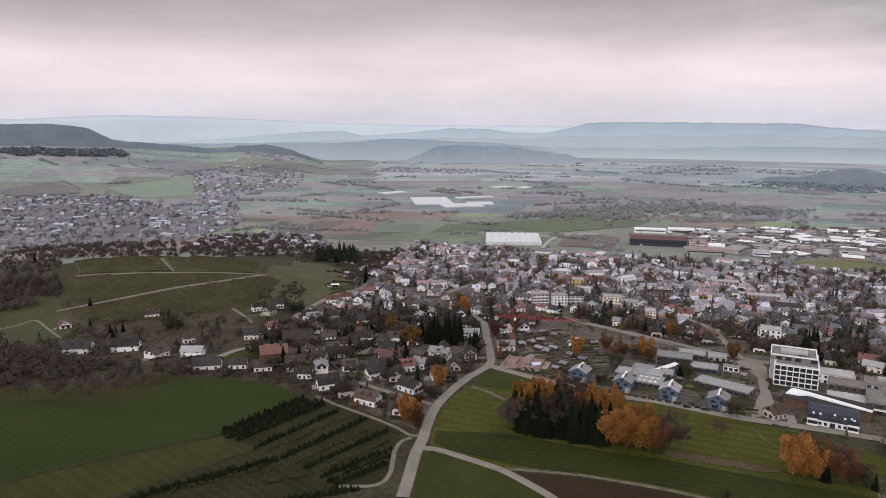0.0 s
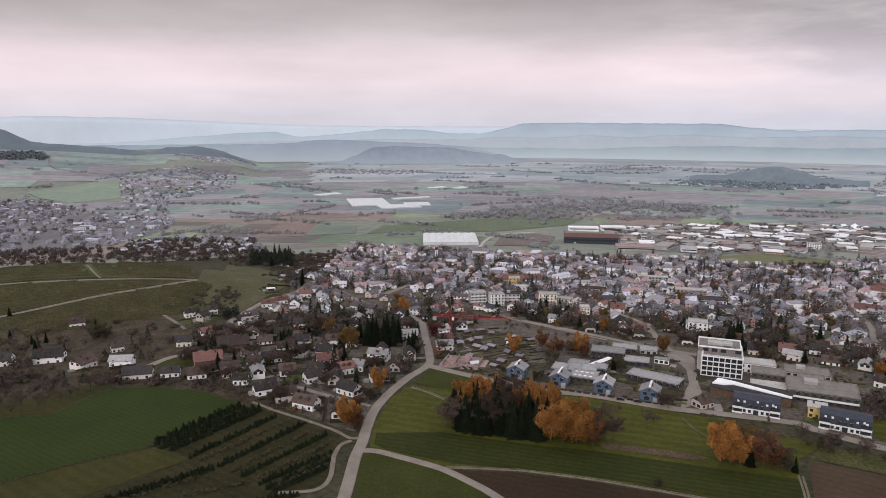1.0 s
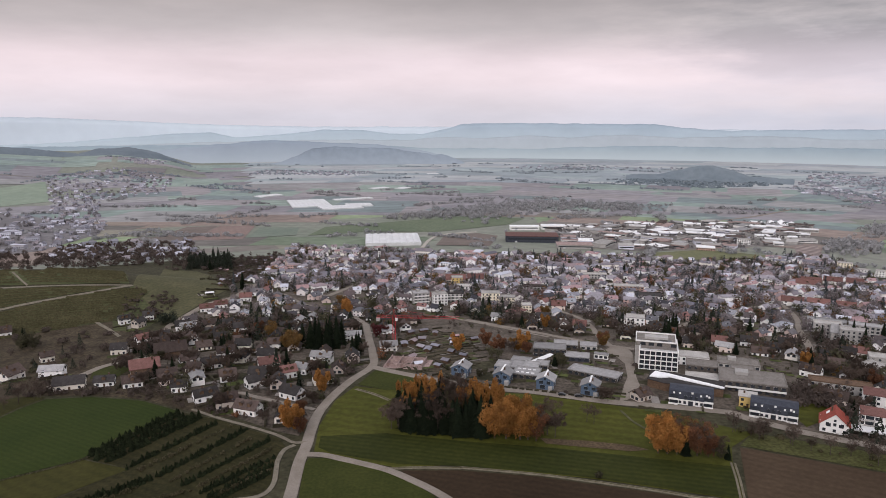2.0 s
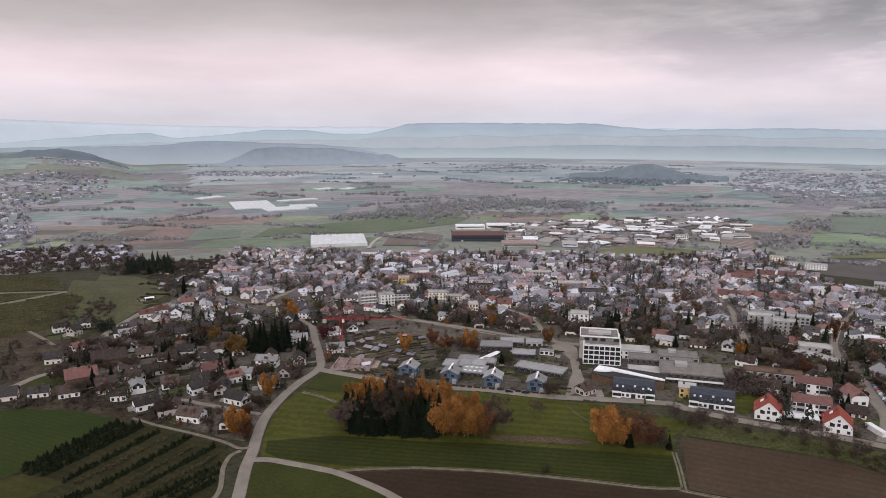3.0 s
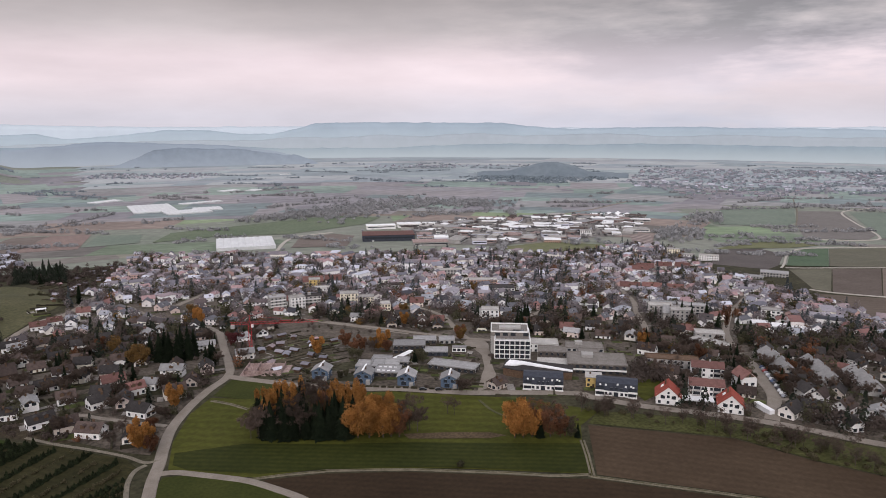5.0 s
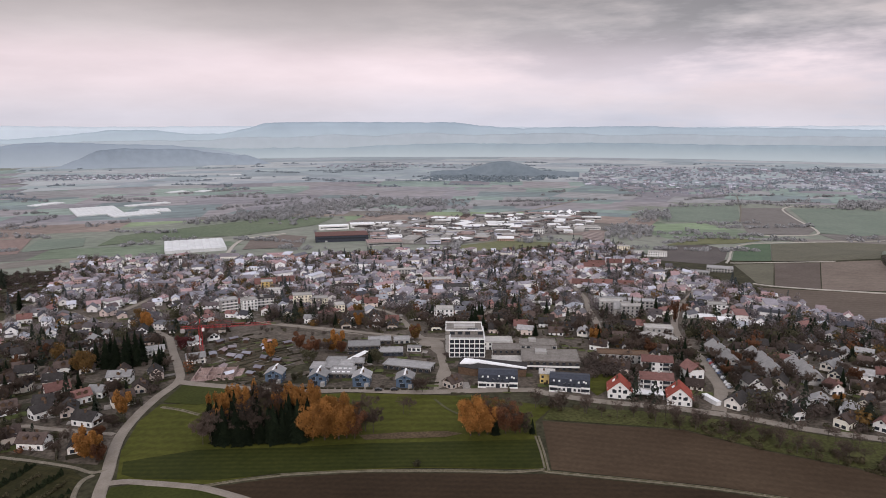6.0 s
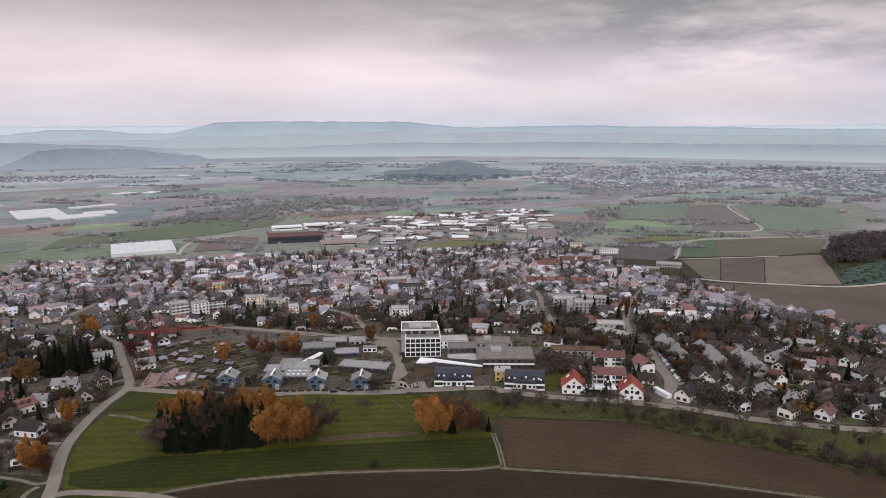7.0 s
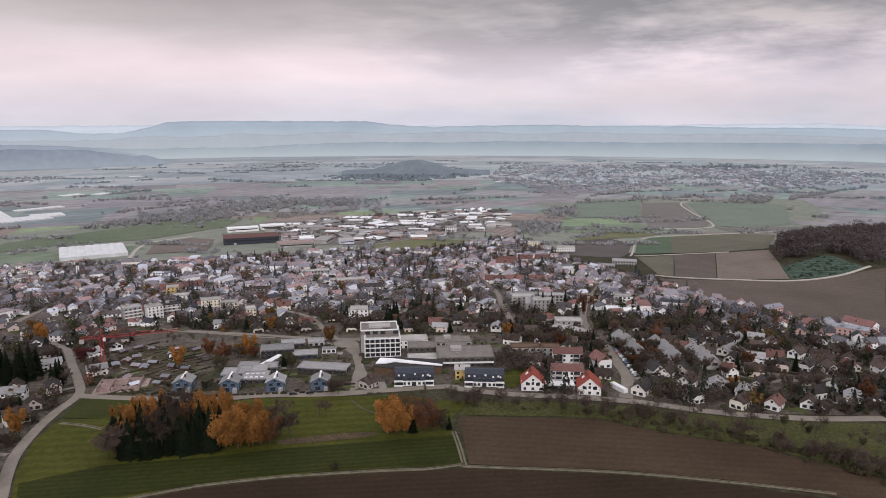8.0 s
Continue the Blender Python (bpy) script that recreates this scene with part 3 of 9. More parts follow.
def height(x, y):
    """The lie of the land: level by the village, falling to the plain, with a vineyard hill, a wooded knoll and a far hillside."""
    d = max(0.0, math.hypot(x, y) - 390)
    z = -105 * (1 - math.exp(-d * d / (d + 90) / 700))
    z += 44 * math.exp(-(((x + 320) / 230) ** 2 + ((y - 715) / 98) ** 2))
    z += 34 * math.exp(-(((x - 1000) / 170) ** 2 + ((y - 540) / 150) ** 2))
    r = math.hypot(x, y)
    if r > 2500 and y > 0 and x < -0.0875 * y:
        # farmed hillside rising to the wooded hill in the west
        bearing = math.degrees(math.atan2(x, y))
        rise = EYE + 3800 * math.tan(radians(float(np.interp(bearing, HILLSIDE[0], HILLSIDE[1])))) + 105
        f = min(1.0, (r - 2500) / 1300)
        z += max(0.0, rise) * f * f * (3 - 2 * f) * min(1.0, (-5 - bearing) / 7)
    return z


def mesh_of(name, bm, *mats):
    me = bpy.data.meshes.new(name)
    bm.to_mesh(me)
    bm.free()
    for m in mats:
        me.materials.append(m)
    return me


def part(name, bm, material, parent, label=""):
    ob = new(name, mesh_of(name, bm, material))
    ob.parent = parent
    return tagged(ob, label)


def piece(name, me, parent, m):
    ob = new(name, me)
    ob.parent = parent
    ob.matrix_basis = m
    return ob


def base(name, x, y, turn=0.0, z=None):
    e = new(name)
    e.matrix_basis = pose(x, y, height(x, y) if z is None else z, 0, 0, turn)
    return e


def box(bm, x0, x1, y0, y1, z0, z1, bevel=0.0):
    vs = [bm.verts.new((x, y, z)) for z in (z0, z1) for x, y in ((x0, y0), (x1, y0), (x1, y1), (x0, y1))]
    fs = [bm.faces.new([vs[i] for i in f]) for f in ((3, 2, 1, 0), (4, 5, 6, 7), (0, 1, 5, 4), (1, 2, 6, 5), (2, 3, 7, 6), (3, 0, 4, 7))]
    if bevel:
        bmesh.ops.bevel(bm, geom=list({e for f in fs for e in f.edges}), offset=bevel, segments=1, affect="EDGES")
    return bm


def boxed(*a, bevel=0.0):
    return box(bmesh.new(), *a, bevel=bevel)


def prism(bm, pts, z0, z1):
    lo, hi = [bm.verts.new((x, y, z0)) for x, y in pts], [bm.verts.new((x, y, z1)) for x, y in pts]
    bm.faces.new(lo[::-1])
    bm.faces.new(hi)
    for i in range(len(pts)):
        j = (i + 1) % len(pts)
        bm.faces.new((lo[i], lo[j], hi[j], hi[i]))
    bmesh.ops.recalc_face_normals(bm, faces=bm.faces)
    return bm


def bar(bm, a, b, w, sides=4, taper=1.0):
    """A straight bar from a to b."""
    a, b = Vector(a), Vector(b)
    d = (b - a).normalized()
    u = d.orthogonal().normalized()
    v = d.cross(u)
    ring = [[bm.verts.new(p + (u * math.cos(k) + v * math.sin(k)) * r) for k in [math.tau * i / sides for i in range(sides)]] for p, r in ((a, w), (b, w * taper))]
    for i in range(sides):
        j = (i + 1) % sides
        bm.faces.new((ring[0][i], ring[0][j], ring[1][j], ring[1][i]))
    bm.faces.new(ring[0][::-1])
    bm.faces.new(ring[1])
    return bm


def gabled(bm, length, width, eaves, rise):
    """A house body with its two gables along x."""
    a, b = length / 2, width / 2
    pts = [(-b, -0.3), (b, -0.3), (b, eaves), (0, eaves + rise), (-b, eaves)]
    ends = [[bm.verts.new((x, y, z)) for y, z in pts] for x in (-a, a)]
    bm.faces.new(ends[0][::-1])
    bm.faces.new(ends[1])
    for i in range(5):
        j = (i + 1) % 5
        bm.faces.new((ends[0][i], ends[0][j], ends[1][j], ends[1][i]))
    bmesh.ops.recalc_face_normals(bm, faces=bm.faces)
    return bm


def saddle(bm, length, width, eaves, rise, over=0.7, thick=0.28):
    """Two roof slabs with overhanging eaves and verges, above a body of that size."""
    a, b = length / 2 + over, width / 2
    k = rise / b
    lo, lift = eaves - over * k, 0.05
    prof = [(-b - over, lo + lift), (0, eaves + rise + lift), (b + over, lo + lift), (b + over, lo + lift + thick), (0, eaves + rise + lift + thick), (-b - over, lo + lift + thick)]
    ends = [[bm.verts.new((x, y, z)) for y, z in prof] for x in (-a, a)]
    for e in ends:
        bm.faces.new((e[0], e[1], e[4], e[5]))
        bm.faces.new((e[1], e[2], e[3], e[4]))
    for i in range(6):
        j = (i + 1) % 6
        bm.faces.new((ends[0][i], ends[0][j], ends[1][j], ends[1][i]))
    bmesh.ops.recalc_face_normals(bm, faces=bm.faces)
    return bm


def inside(x, y, poly):
    hit = False
    for (x0, y0), (x1, y1) in zip(poly, poly[1:] + poly[:1]):
        if (y0 > y) != (y1 > y) and x < x0 + (y - y0) * (x1 - x0) / (y1 - y0):
            hit = not hit
    return hit


def off_line(x, y, pts):
    """Distance to a line of way points."""
    best = 1e9
    for (ax, ay), (bx, by) in zip(pts, pts[1:]):
        dx, dy = bx - ax, by - ay
        t = min(1, max(0, ((x - ax) * dx + (y - ay) * dy) / (dx * dx + dy * dy + 1e-9)))
        best = min(best, math.hypot(x - ax - t * dx, y - ay - t * dy))
    return best


def joined(name, verts, faces, material, label, category, kind="stuff", slots=None, mats=None):
    me = bpy.data.meshes.new(name)
    me.from_pydata(verts, [], faces)
    for m in mats or (material,):
        me.materials.append(m)
    if slots is not None:
        me.polygons.foreach_set("material_index", slots)
    me.update()
    return tagged(new(name, me), label, category, kind=kind)


# plan of the roads: width, then way points east and north
ROAD_MAIN_ROAD = (4.8, [(-16.1, 257), (-14.5, 271.1), (-12.3, 293.6), (-9.5, 308.8), (-7.4, 326.2), (-3.4, 346.9), (5.1, 369.3), (15.3, 389.1), (28.7, 412), (31.2, 439.9), (31.7, 482.4), (33.2, 543.3)])
ROAD_VILLAGE_STREET = (5.4, [(29.2, 409.7), (40.9, 397.9), (66.3, 377.9), (91, 362.4), (113.5, 354), (147.1, 334.7), (169.7, 325.5), (188.3, 317.9), (207.1, 308.9), (210.9, 301.5), (230.1, 280.6), (256.3, 259), (280.5, 235.3), (295.3, 215.3), (312.4, 196), (338.2, 173.8), (369.3, 154.2)])
ROAD_SIDE_ROAD = (3.6, [(-9.2, 299.7), (-2.2, 298), (8, 291.6), (16.5, 285.9), (25.9, 278.9), (35.5, 268.1), (44.3, 256.3), (54.1, 238.2), (62.8, 214.8)])
ROAD_FARM_TRACK = (1.8, [(26.7, 280.4), (40.5, 278.9), (56.9, 275.6), (57, 276.1), (88.1, 264.9), (110.3, 254.6), (131.9, 244), (147.6, 235.5), (162.3, 230.7), (162, 229), (177.4, 217.3), (215.8, 187.9), (249.2, 156.4), (276.1, 128.6)])
ROAD_FIELD_PATH = (2.4, [(162.6, 229.8), (170.7, 246.2), (176.8, 259.9)])
ROAD_LANE_LEFT = (1.7, [(-9.6, 312.4), (-15.8, 313), (-23.1, 321.6), (-38.4, 334.8), (-54.6, 347.4), (-68.7, 360.3)])
ROAD_GRAVEL_PATH = (2, [(-14.9, 310), (-19.4, 305.9), (-21.9, 295.2), (-22.5, 275.8), (-27.8, 266.5), (-42.6, 265.6)])
ROAD_HILL_STREET = (5.5, [(-139.2, 544.3), (-124.8, 549.4), (-121.4, 582.8), (-103.1, 634.3), (-77.6, 675.1), (-57.2, 826.1), (-38, 944)])
ROAD_LOWER_STREET = (5.5, [(-157.6, 410.5), (-145.7, 436.5), (-137.7, 455.9), (-121, 465.9), (-105.3, 475)])
ROAD_VINEYARD_ROAD = (3.0, [(-339, 594.9), (-330.4, 599.6), (-289.4, 617), (-254, 633.7), (-207.8, 655.2), (-175.5, 677.7)])
ROAD_VINEYARD_PATH = (2.0, [(-355.4, 663.7), (-292.1, 663.5), (-239.1, 668.3), (-175.5, 677.7)])
ROAD_VINEYARD_LANE = (2.6, [(-185.2, 595.1), (-167.5, 570.8), (-154.1, 547.6)])
ROAD_TERRACE_PATH = (2, [(-371.8, 552), (-356.5, 565.3), (-347.4, 576.2), (-322.1, 550.5), (-293.1, 516.6)])
ROAD_CREST_PATH = (1.6, [(-287.9, 704), (-273.3, 682.2), (-262.1, 668.2)])
ROAD_MEADOW_PATH = (2.2, [(16.7, 374.3), (25.4, 366.1), (33.8, 355.2)])
ROAD_LOT_STREET = (6.5, [(354.4, 338.8), (337.7, 312.8), (318.6, 287.7), (302.9, 265.6), (277.9, 243.3)])
ROAD_DIAGONAL = (1.3, [(151.3, 321.2), (152.2, 305.6), (157.4, 291.7)])
ROAD_FIELD_LANE = (3, [(791.9, 711.1), (835.4, 745.2), (942.4, 833.6), (1038, 874.3), (1221.6, 834.9), (1403.8, 798.7)])
ROAD_PLAIN_ROAD = (5, [(1770.7, 1325.1), (1624.6, 1288.9), (1462.8, 1123.9), (1332.2, 972.1), (1247.8, 920.1), (1126.1, 964.7)])
ROAD_PLAIN_LANE = (3, [(688, 574), (698, 547.5), (741.5, 499.5), (789.7, 457.2), (857.8, 438), (932.5, 438.5)])
ROAD_MIDDLE_LANE = (2.4, [(800.8, 711.5), (849.1, 670), (880.6, 606.9)])
ROAD_RAIL_LANE = (3, [(1270.2, 1114.2), (1530.5, 1344.6), (1777.5, 1581.7)])
ROAD_WORKS_ROAD = (6, [(164.8, 1143.7), (196.6, 1259.7), (234.2, 1329), (306.2, 1360.4)])
ROAD_INDUSTRY_ROAD = (8, [(729.2, 1343.6), (874.4, 1473.2), (1038.4, 1555.5), (1270.9, 1708.3)])
ROAD_SCHOOL_LANE = (4, [(196.9, 438.2), (201.9, 475.3), (211.4, 512.8), (215.5, 551.7), (210, 588.3), (194.4, 617.2)])
ROAD_GARDEN_LANE = (2.2, [(101.6, 578.5), (112.4, 551.3), (132.8, 519.3), (150.5, 490.9), (162.7, 473.2)])
ROAD_NORTH_STREET = (4.6, [(354.4, 338.8), (376.9, 373), (416, 419.7), (487.7, 487.7), (570.8, 553.1)])
ROAD_WEST_STREET = (4.2, [(33.2, 543.3), (23.4, 582.7), (4.1, 608.8), (-19.1, 641.8), (-38.3, 681.6)])
ROAD_EAST_STREET = (4.4, [(302.9, 265.6), (316.7, 248.3), (339.7, 234.9), (369.8, 218.8), (410.5, 204.7), (451.8, 192.8)])
ROAD_MID_STREET = (4.4, [(210.7, 430), (277, 500.8), (350.1, 564.9), (444.1, 621.2), (537.7, 645.8)])
ROAD_CHURCH_STREET = (5, [(4.3, 678.3), (27.8, 740.1), (57.5, 831.6), (93.8, 925.7)])
ROAD_CENTRE_STREET = (5.5, [(117, 550.6), (154.3, 497.2), (185.9, 453.3), (210.7, 430)])
# plan of the fields: kind of ground, layer, corners
FIELD_CROP_FIELD = ("crop", 1, [(-240, 356.2), (-202.3, 351.4), (-168.5, 353), (-158.5, 377.5), (-150.2, 390.2), (-126.3, 388), (-97.2, 376.5), (-74.6, 358.7), (-97.7, 331.2), (-108.6, 312.1), (-137.5, 297.6), (-185, 268.4)])
FIELD_EDGE_MEADOW = ("meadow2", 1, [(-256.5, 382), (-214.6, 374.1), (-188.4, 379.6), (-168.4, 398.3), (-151.4, 393.5), (-159.9, 379.5), (-169.8, 354.5), (-203.2, 353.1), (-241.3, 358.1)])
FIELD_GRASS_STRIP = ("meadow2", 1, [(-184.5, 267.5), (-137.1, 296.5), (-107.7, 311.5), (-85, 298.9), (-115.3, 273.2), (-136.6, 253.3), (-175.6, 253.2)])
FIELD_NURSERY_GROUND = ("nursery", 1, [(-114.8, 271.8), (-84.2, 298.9), (-106, 312.1), (-72.7, 357.1), (-54.2, 345.2), (-22.9, 318.5), (-17.9, 307.6), (-22.2, 296.3), (-22.9, 274.9), (-29.9, 265.6), (-50.5, 257.7), (-134.4, 253.3)])
FIELD_MEADOW = ("meadow", 1, [(-6.1, 301.9), (-3.6, 329.5), (5, 359.7), (16.5, 378.6), (33.5, 370.3), (55, 366.3), (89.9, 357.7), (112.4, 350.2), (145.7, 331.3), (158.7, 323.7), (172.4, 316.7), (203.7, 285.6), (185, 273.8), (176.8, 259.9), (161.7, 231.6), (111.2, 256.9), (55, 278.8), (28.5, 281.4), (16.6, 287.9)])
FIELD_VERGE_FIELD = ("meadow3", 1, [(-12.3, 253.6), (-10.4, 289.9), (-8.1, 295.8), (-0.9, 294.7), (16.4, 283.8), (25.7, 276.9), (35.3, 265.8), (42.8, 253.8)])
FIELD_LOWER_PLOUGH = ("plough", 1, [(31.1, 277.9), (56.5, 273.7), (87.5, 263.1), (131, 242.3), (146.6, 233.8), (160.9, 227.3), (214.4, 186.6), (247.6, 155.3), (270.3, 127.7), (244.8, 94.6), (117.3, 176.5), (55.5, 220), (47.6, 249.7)])
FIELD_UPPER_PLOUGH = ("plough2", 1, [(188.7, 273.1), (244.9, 234.5), (262.3, 202.7), (285.1, 172.7), (305.3, 123.1), (281.1, 86.6), (276, 124), (250.9, 157.5), (217.3, 189.3), (164.9, 229.6)])
FIELD_HEDGE_STRIP = ("scrub", 1, [(203.7, 285.6), (247, 257.7), (276.9, 229.7), (308.7, 191.9), (362.4, 150.4), (306.3, 123.6), (286.1, 173.4), (263.3, 203.5), (245.9, 235.5), (189.8, 274.8)])
FIELD_VINEYARD_LOW = ("vineyard", 2, [(-325.7, 593.3), (-287.5, 612.6), (-252.4, 629.4), (-174, 671.5), (-156.5, 667.2), (-170.4, 595.4), (-230.6, 571.1), (-276, 555.8)])
FIELD_VINEYARD_HIGH = ("vineyard2", 2, [(-354.2, 666.9), (-567.9, 1024.7), (-355.6, 716.8), (-264.2, 708.5), (-283.1, 1001.4), (-179.3, 681.7), (-239.9, 670.8)])
FIELD_VINEYARD_MID = ("vineyard", 2, [(-363.9, 653.1), (-351.2, 660.7), (-237.9, 664.6), (-177.3, 673.8), (-254.7, 635.9), (-328.6, 603.9)])
FIELD_HILL_MEADOW = ("dry", 2, [(-175.1, 676.2), (-180.4, 721.6), (-217, 1000.5), (-165.2, 961), (-136.3, 899.7), (-90.5, 688.8), (-108, 638.6), (-123, 593.7), (-140.2, 604.6), (-155.9, 640.2)])
FIELD_HILL_GRASS = ("vineyard", 2, [(-403.3, 618.6), (-361.1, 632.1), (-338.1, 602.8), (-291.1, 557.9), (-297, 517.4), (-328.8, 498.6)])
FIELD_WEST_SLOPE = ("slopegarden", 0, [(-267.2, 371.4), (-214.6, 374.1), (-168.9, 399.5), (-127.6, 392.2), (-103.6, 389.3), (-89.9, 402.6), (-116.1, 487.3), (-137.2, 540.1), (-167.9, 595.4), (-231.8, 574.3), (-278.4, 560.8), (-329.6, 596.1), (-365.1, 653.4), (-580.5, 1048.1), (-641.7, 1079.1), (-712.9, 1026.5)])
FIELD_VERGE_GARDENS = ("slopegarden", 0, [(-169.4, 400.7), (-127.3, 391.1), (-97.8, 379), (-73.5, 361), (-54.8, 348.9), (-42.4, 345.3), (-56.7, 361.9), (-79.7, 385.3), (-96.8, 402.8), (-117.4, 415.9), (-140.5, 411.4)])
FIELD_SLOPE_MEADOW = ("vineyard2", 1, [(-176.5, 677.4), (-155.5, 662.7), (-133.5, 596.7), (-142.6, 566.2), (-163.7, 567), (-173.2, 598.3)])
FIELD_BARN_LAWN = ("meadow3", 2, [(-138.3, 424.3), (-141.6, 443.6), (-127.6, 461.4), (-119.3, 439.7), (-122.8, 422.9)])
FIELD_LOWER_RIGHT_FIELD = ("meadow", 2, [(233.5, 287), (237.2, 305), (243, 318.3), (272.7, 308.8), (267.1, 297.1), (255, 295.7)])
FIELD_PALE_FIELD = ("pale", 3, [(857.5, 910.2), (980.6, 963.6), (1066.8, 956.1), (1084.2, 897.3), (1000.1, 885.6), (948.4, 895.6)])
FIELD_DARK_FIELD = ("grey_soil", 3, [(792.5, 860.7), (885.4, 903.5), (940.5, 890.8), (922.4, 827), (814.7, 735.5), (770.3, 713.3), (733.4, 776.5)])
FIELD_GREEN_FIELD = ("crop3", 3, [(821.9, 728.4), (936.9, 827.3), (1015.1, 867.8), (1062.8, 860.6), (856.1, 688.1)])
FIELD_GREEN_FIELD_LOW = ("olive", 3, [(794.1, 699.9), (841.9, 672.3), (700.1, 556), (698, 578)])
FIELD_BROWN_FIELD = ("brown_tilth", 3, [(842.2, 671.5), (869.7, 622.1), (733.1, 518.6), (698.5, 552.1)])
FIELD_OLIVE_FIELD = ("olive", 3, [(856.4, 687.3), (1063.7, 860.1), (1213.8, 829.4), (1272.8, 781.2), (916.5, 569.2), (883.7, 618.4)])
FIELD_LIGHT_FIELD = ("light_tilth", 3, [(869.9, 620.5), (906.8, 562.9), (851.3, 510.7), (798.9, 464.3), (731.2, 515.5)])
FIELD_WIDE_FIELD = ("stubble", 3, [(673.4, 552.7), (787.1, 455.6), (855.5, 436.7), (949.2, 427.3), (613.8, 267.3), (596.7, 314.9), (603.7, 409.7), (640.3, 515.1)])
FIELD_POND_FIELD = ("plantation", 3, [(841.7, 501.5), (931.8, 493.3), (923, 440.7), (853.2, 438.2), (798.5, 461.2)])
FIELD_STATION_FIELD = ("pale", 3, [(525.8, 1043.1), (641.5, 1075.5), (716.4, 999.1), (629.9, 935.4), (502.5, 957.3)])
FIELD_STRIP_FIELD = ("plough3", 3, [(-321.9, 1390.2), (-285.4, 1566.7), (-221.5, 1564.9), (-245.2, 1341.7)])
FIELD_STRIP_FIELD_RED = ("plough4", 3, [(-245.2, 1341.7), (-218.9, 1564.8), (-141.5, 1552.6), (-146.3, 1338)])
FIELD_STRIP_FIELD_DARK = ("crop4", 3, [(-142.7, 1355.7), (-128.7, 1520.5), (-47.7, 1499.3), (-49.3, 1372.7)])
FIELD_GREEN_PLAIN = ("crop2", 3, [(-26.7, 1363.6), (7.2, 1499.7), (373.8, 1668.4), (471.8, 1585.9), (404.6, 1479.1), (224.9, 1372.4), (98.3, 1403.2)])
FIELD_WORKS_FIELD = ("plough3", 3, [(193.2, 1174.7), (229.8, 1303.2), (302.3, 1342.7), (334.2, 1295.2), (284.5, 1154.2)])
FIELD_RAIL_FIELD = ("crop4", 3, [(1129, 1208.9), (1339.3, 1425.7), (1480, 1463.1), (1570.2, 1390.6), (1342.6, 1178.9), (1251.5, 1124.9)])
FIELD_RAIL_FIELD_TWO = ("grey_tilth", 3, [(1281.3, 1120.7), (1529.1, 1345.4), (1636.7, 1298.7), (1402.5, 1052.6), (1332.2, 972.1), (1242.4, 923), (1140.9, 977.7)])
FIELD_EAST_FIELD = ("crop4", 3, [(1638.5, 1280.8), (1783.3, 1229.5), (1830.5, 1104.2), (1467.2, 866.8), (1335, 874.1), (1293.8, 937.7), (1386.2, 1024.6)])
FIELD_LOWER_MEADOW = ("meadow5", 2, [(-3, 317.3), (28.1, 315.2), (64.1, 300.3), (99.3, 288.2), (144.5, 269.4), (175.1, 256.5), (163.5, 231.3), (112.2, 257.2), (82.4, 269), (54.2, 278.1), (30.7, 283.5), (1.4, 299.3), (-4.1, 305.7)])
FIELD_VERGE_LAWN = ("meadow3", 2, [(18, 380.5), (30, 403), (47, 389), (66, 374.5), (88, 360.5), (55, 365.5), (33.5, 369.5)])
FIELD_REEDS = ("reeds", 2, [(100, 297.6), (120.4, 291.4), (140.2, 283.2), (146, 277.5), (136.8, 277.8), (117.7, 285.1), (101, 291.7)])
FIELD_TOWN_LAWN = ("meadow4", 3, [(646.4, 704.7), (657.1, 649.1), (604.9, 596), (586.1, 599.1), (617.4, 665.4)])
FIELD_SPORTS_GROUND = ("dry", 3, [(449.7, 885.4), (513.7, 849.4), (462.5, 763.3), (410.4, 787.6)])
FIELD_GRAVEL_YARD = ("yard", 3, [(424, 880), (449, 872), (437, 800), (372, 712), (352, 718), (395, 790)])
FIELD_RAIL_YARD = ("rail", 3, [(834.1, 1111.3), (883.6, 1114), (734.7, 894.1), (702.1, 913.4)])
FIELD_SLOPE_GREEN = ("slope_green", 3, [(-1154.1, 2410.3), (-1045.9, 2632.1), (-985.2, 2761.6), (-791.2, 2231.6), (-896, 2115), (-1027.7, 2236.6)])
FIELD_SLOPE_DARK = ("slope_dark", 3, [(-811.2, 3176.1), (-664.9, 3267.7), (-626.1, 2976.6), (-742.1, 2925.9)])
FIELD_SLOPE_BROWN = ("slope_dark", 3, [(-1390, 2480), (-1240, 2390), (-1180, 2270), (-1340, 2190), (-1460, 2280)])
ROAD_SLOPE = (9, [(-1442.9, 3251.6), (-1323.2, 2984.6), (-1236, 2888), (-1040.3, 2855.3), (-982.9, 2820.3)])
ROAD_SLOPE_LANE = (8, [(-1388.3, 2504.4), (-1330.1, 2488.5), (-1222.4, 2372.3)])
ROAD_COURT_LANE = (2.8, [(-6.2, 348.8), (-8.4, 351.0), (-16.4, 356.0), (-26.8, 364.1), (-37.2, 371.5), (-45.5, 378.3), (-51.2, 379.6)])
ROAD_GRID = (4.6, [(322, 402), (352, 440), (388, 498), (430, 560), (470, 640)])
ROAD_STATION = (7, [(690, 905), (640, 815), (600, 700), (560, 610)])
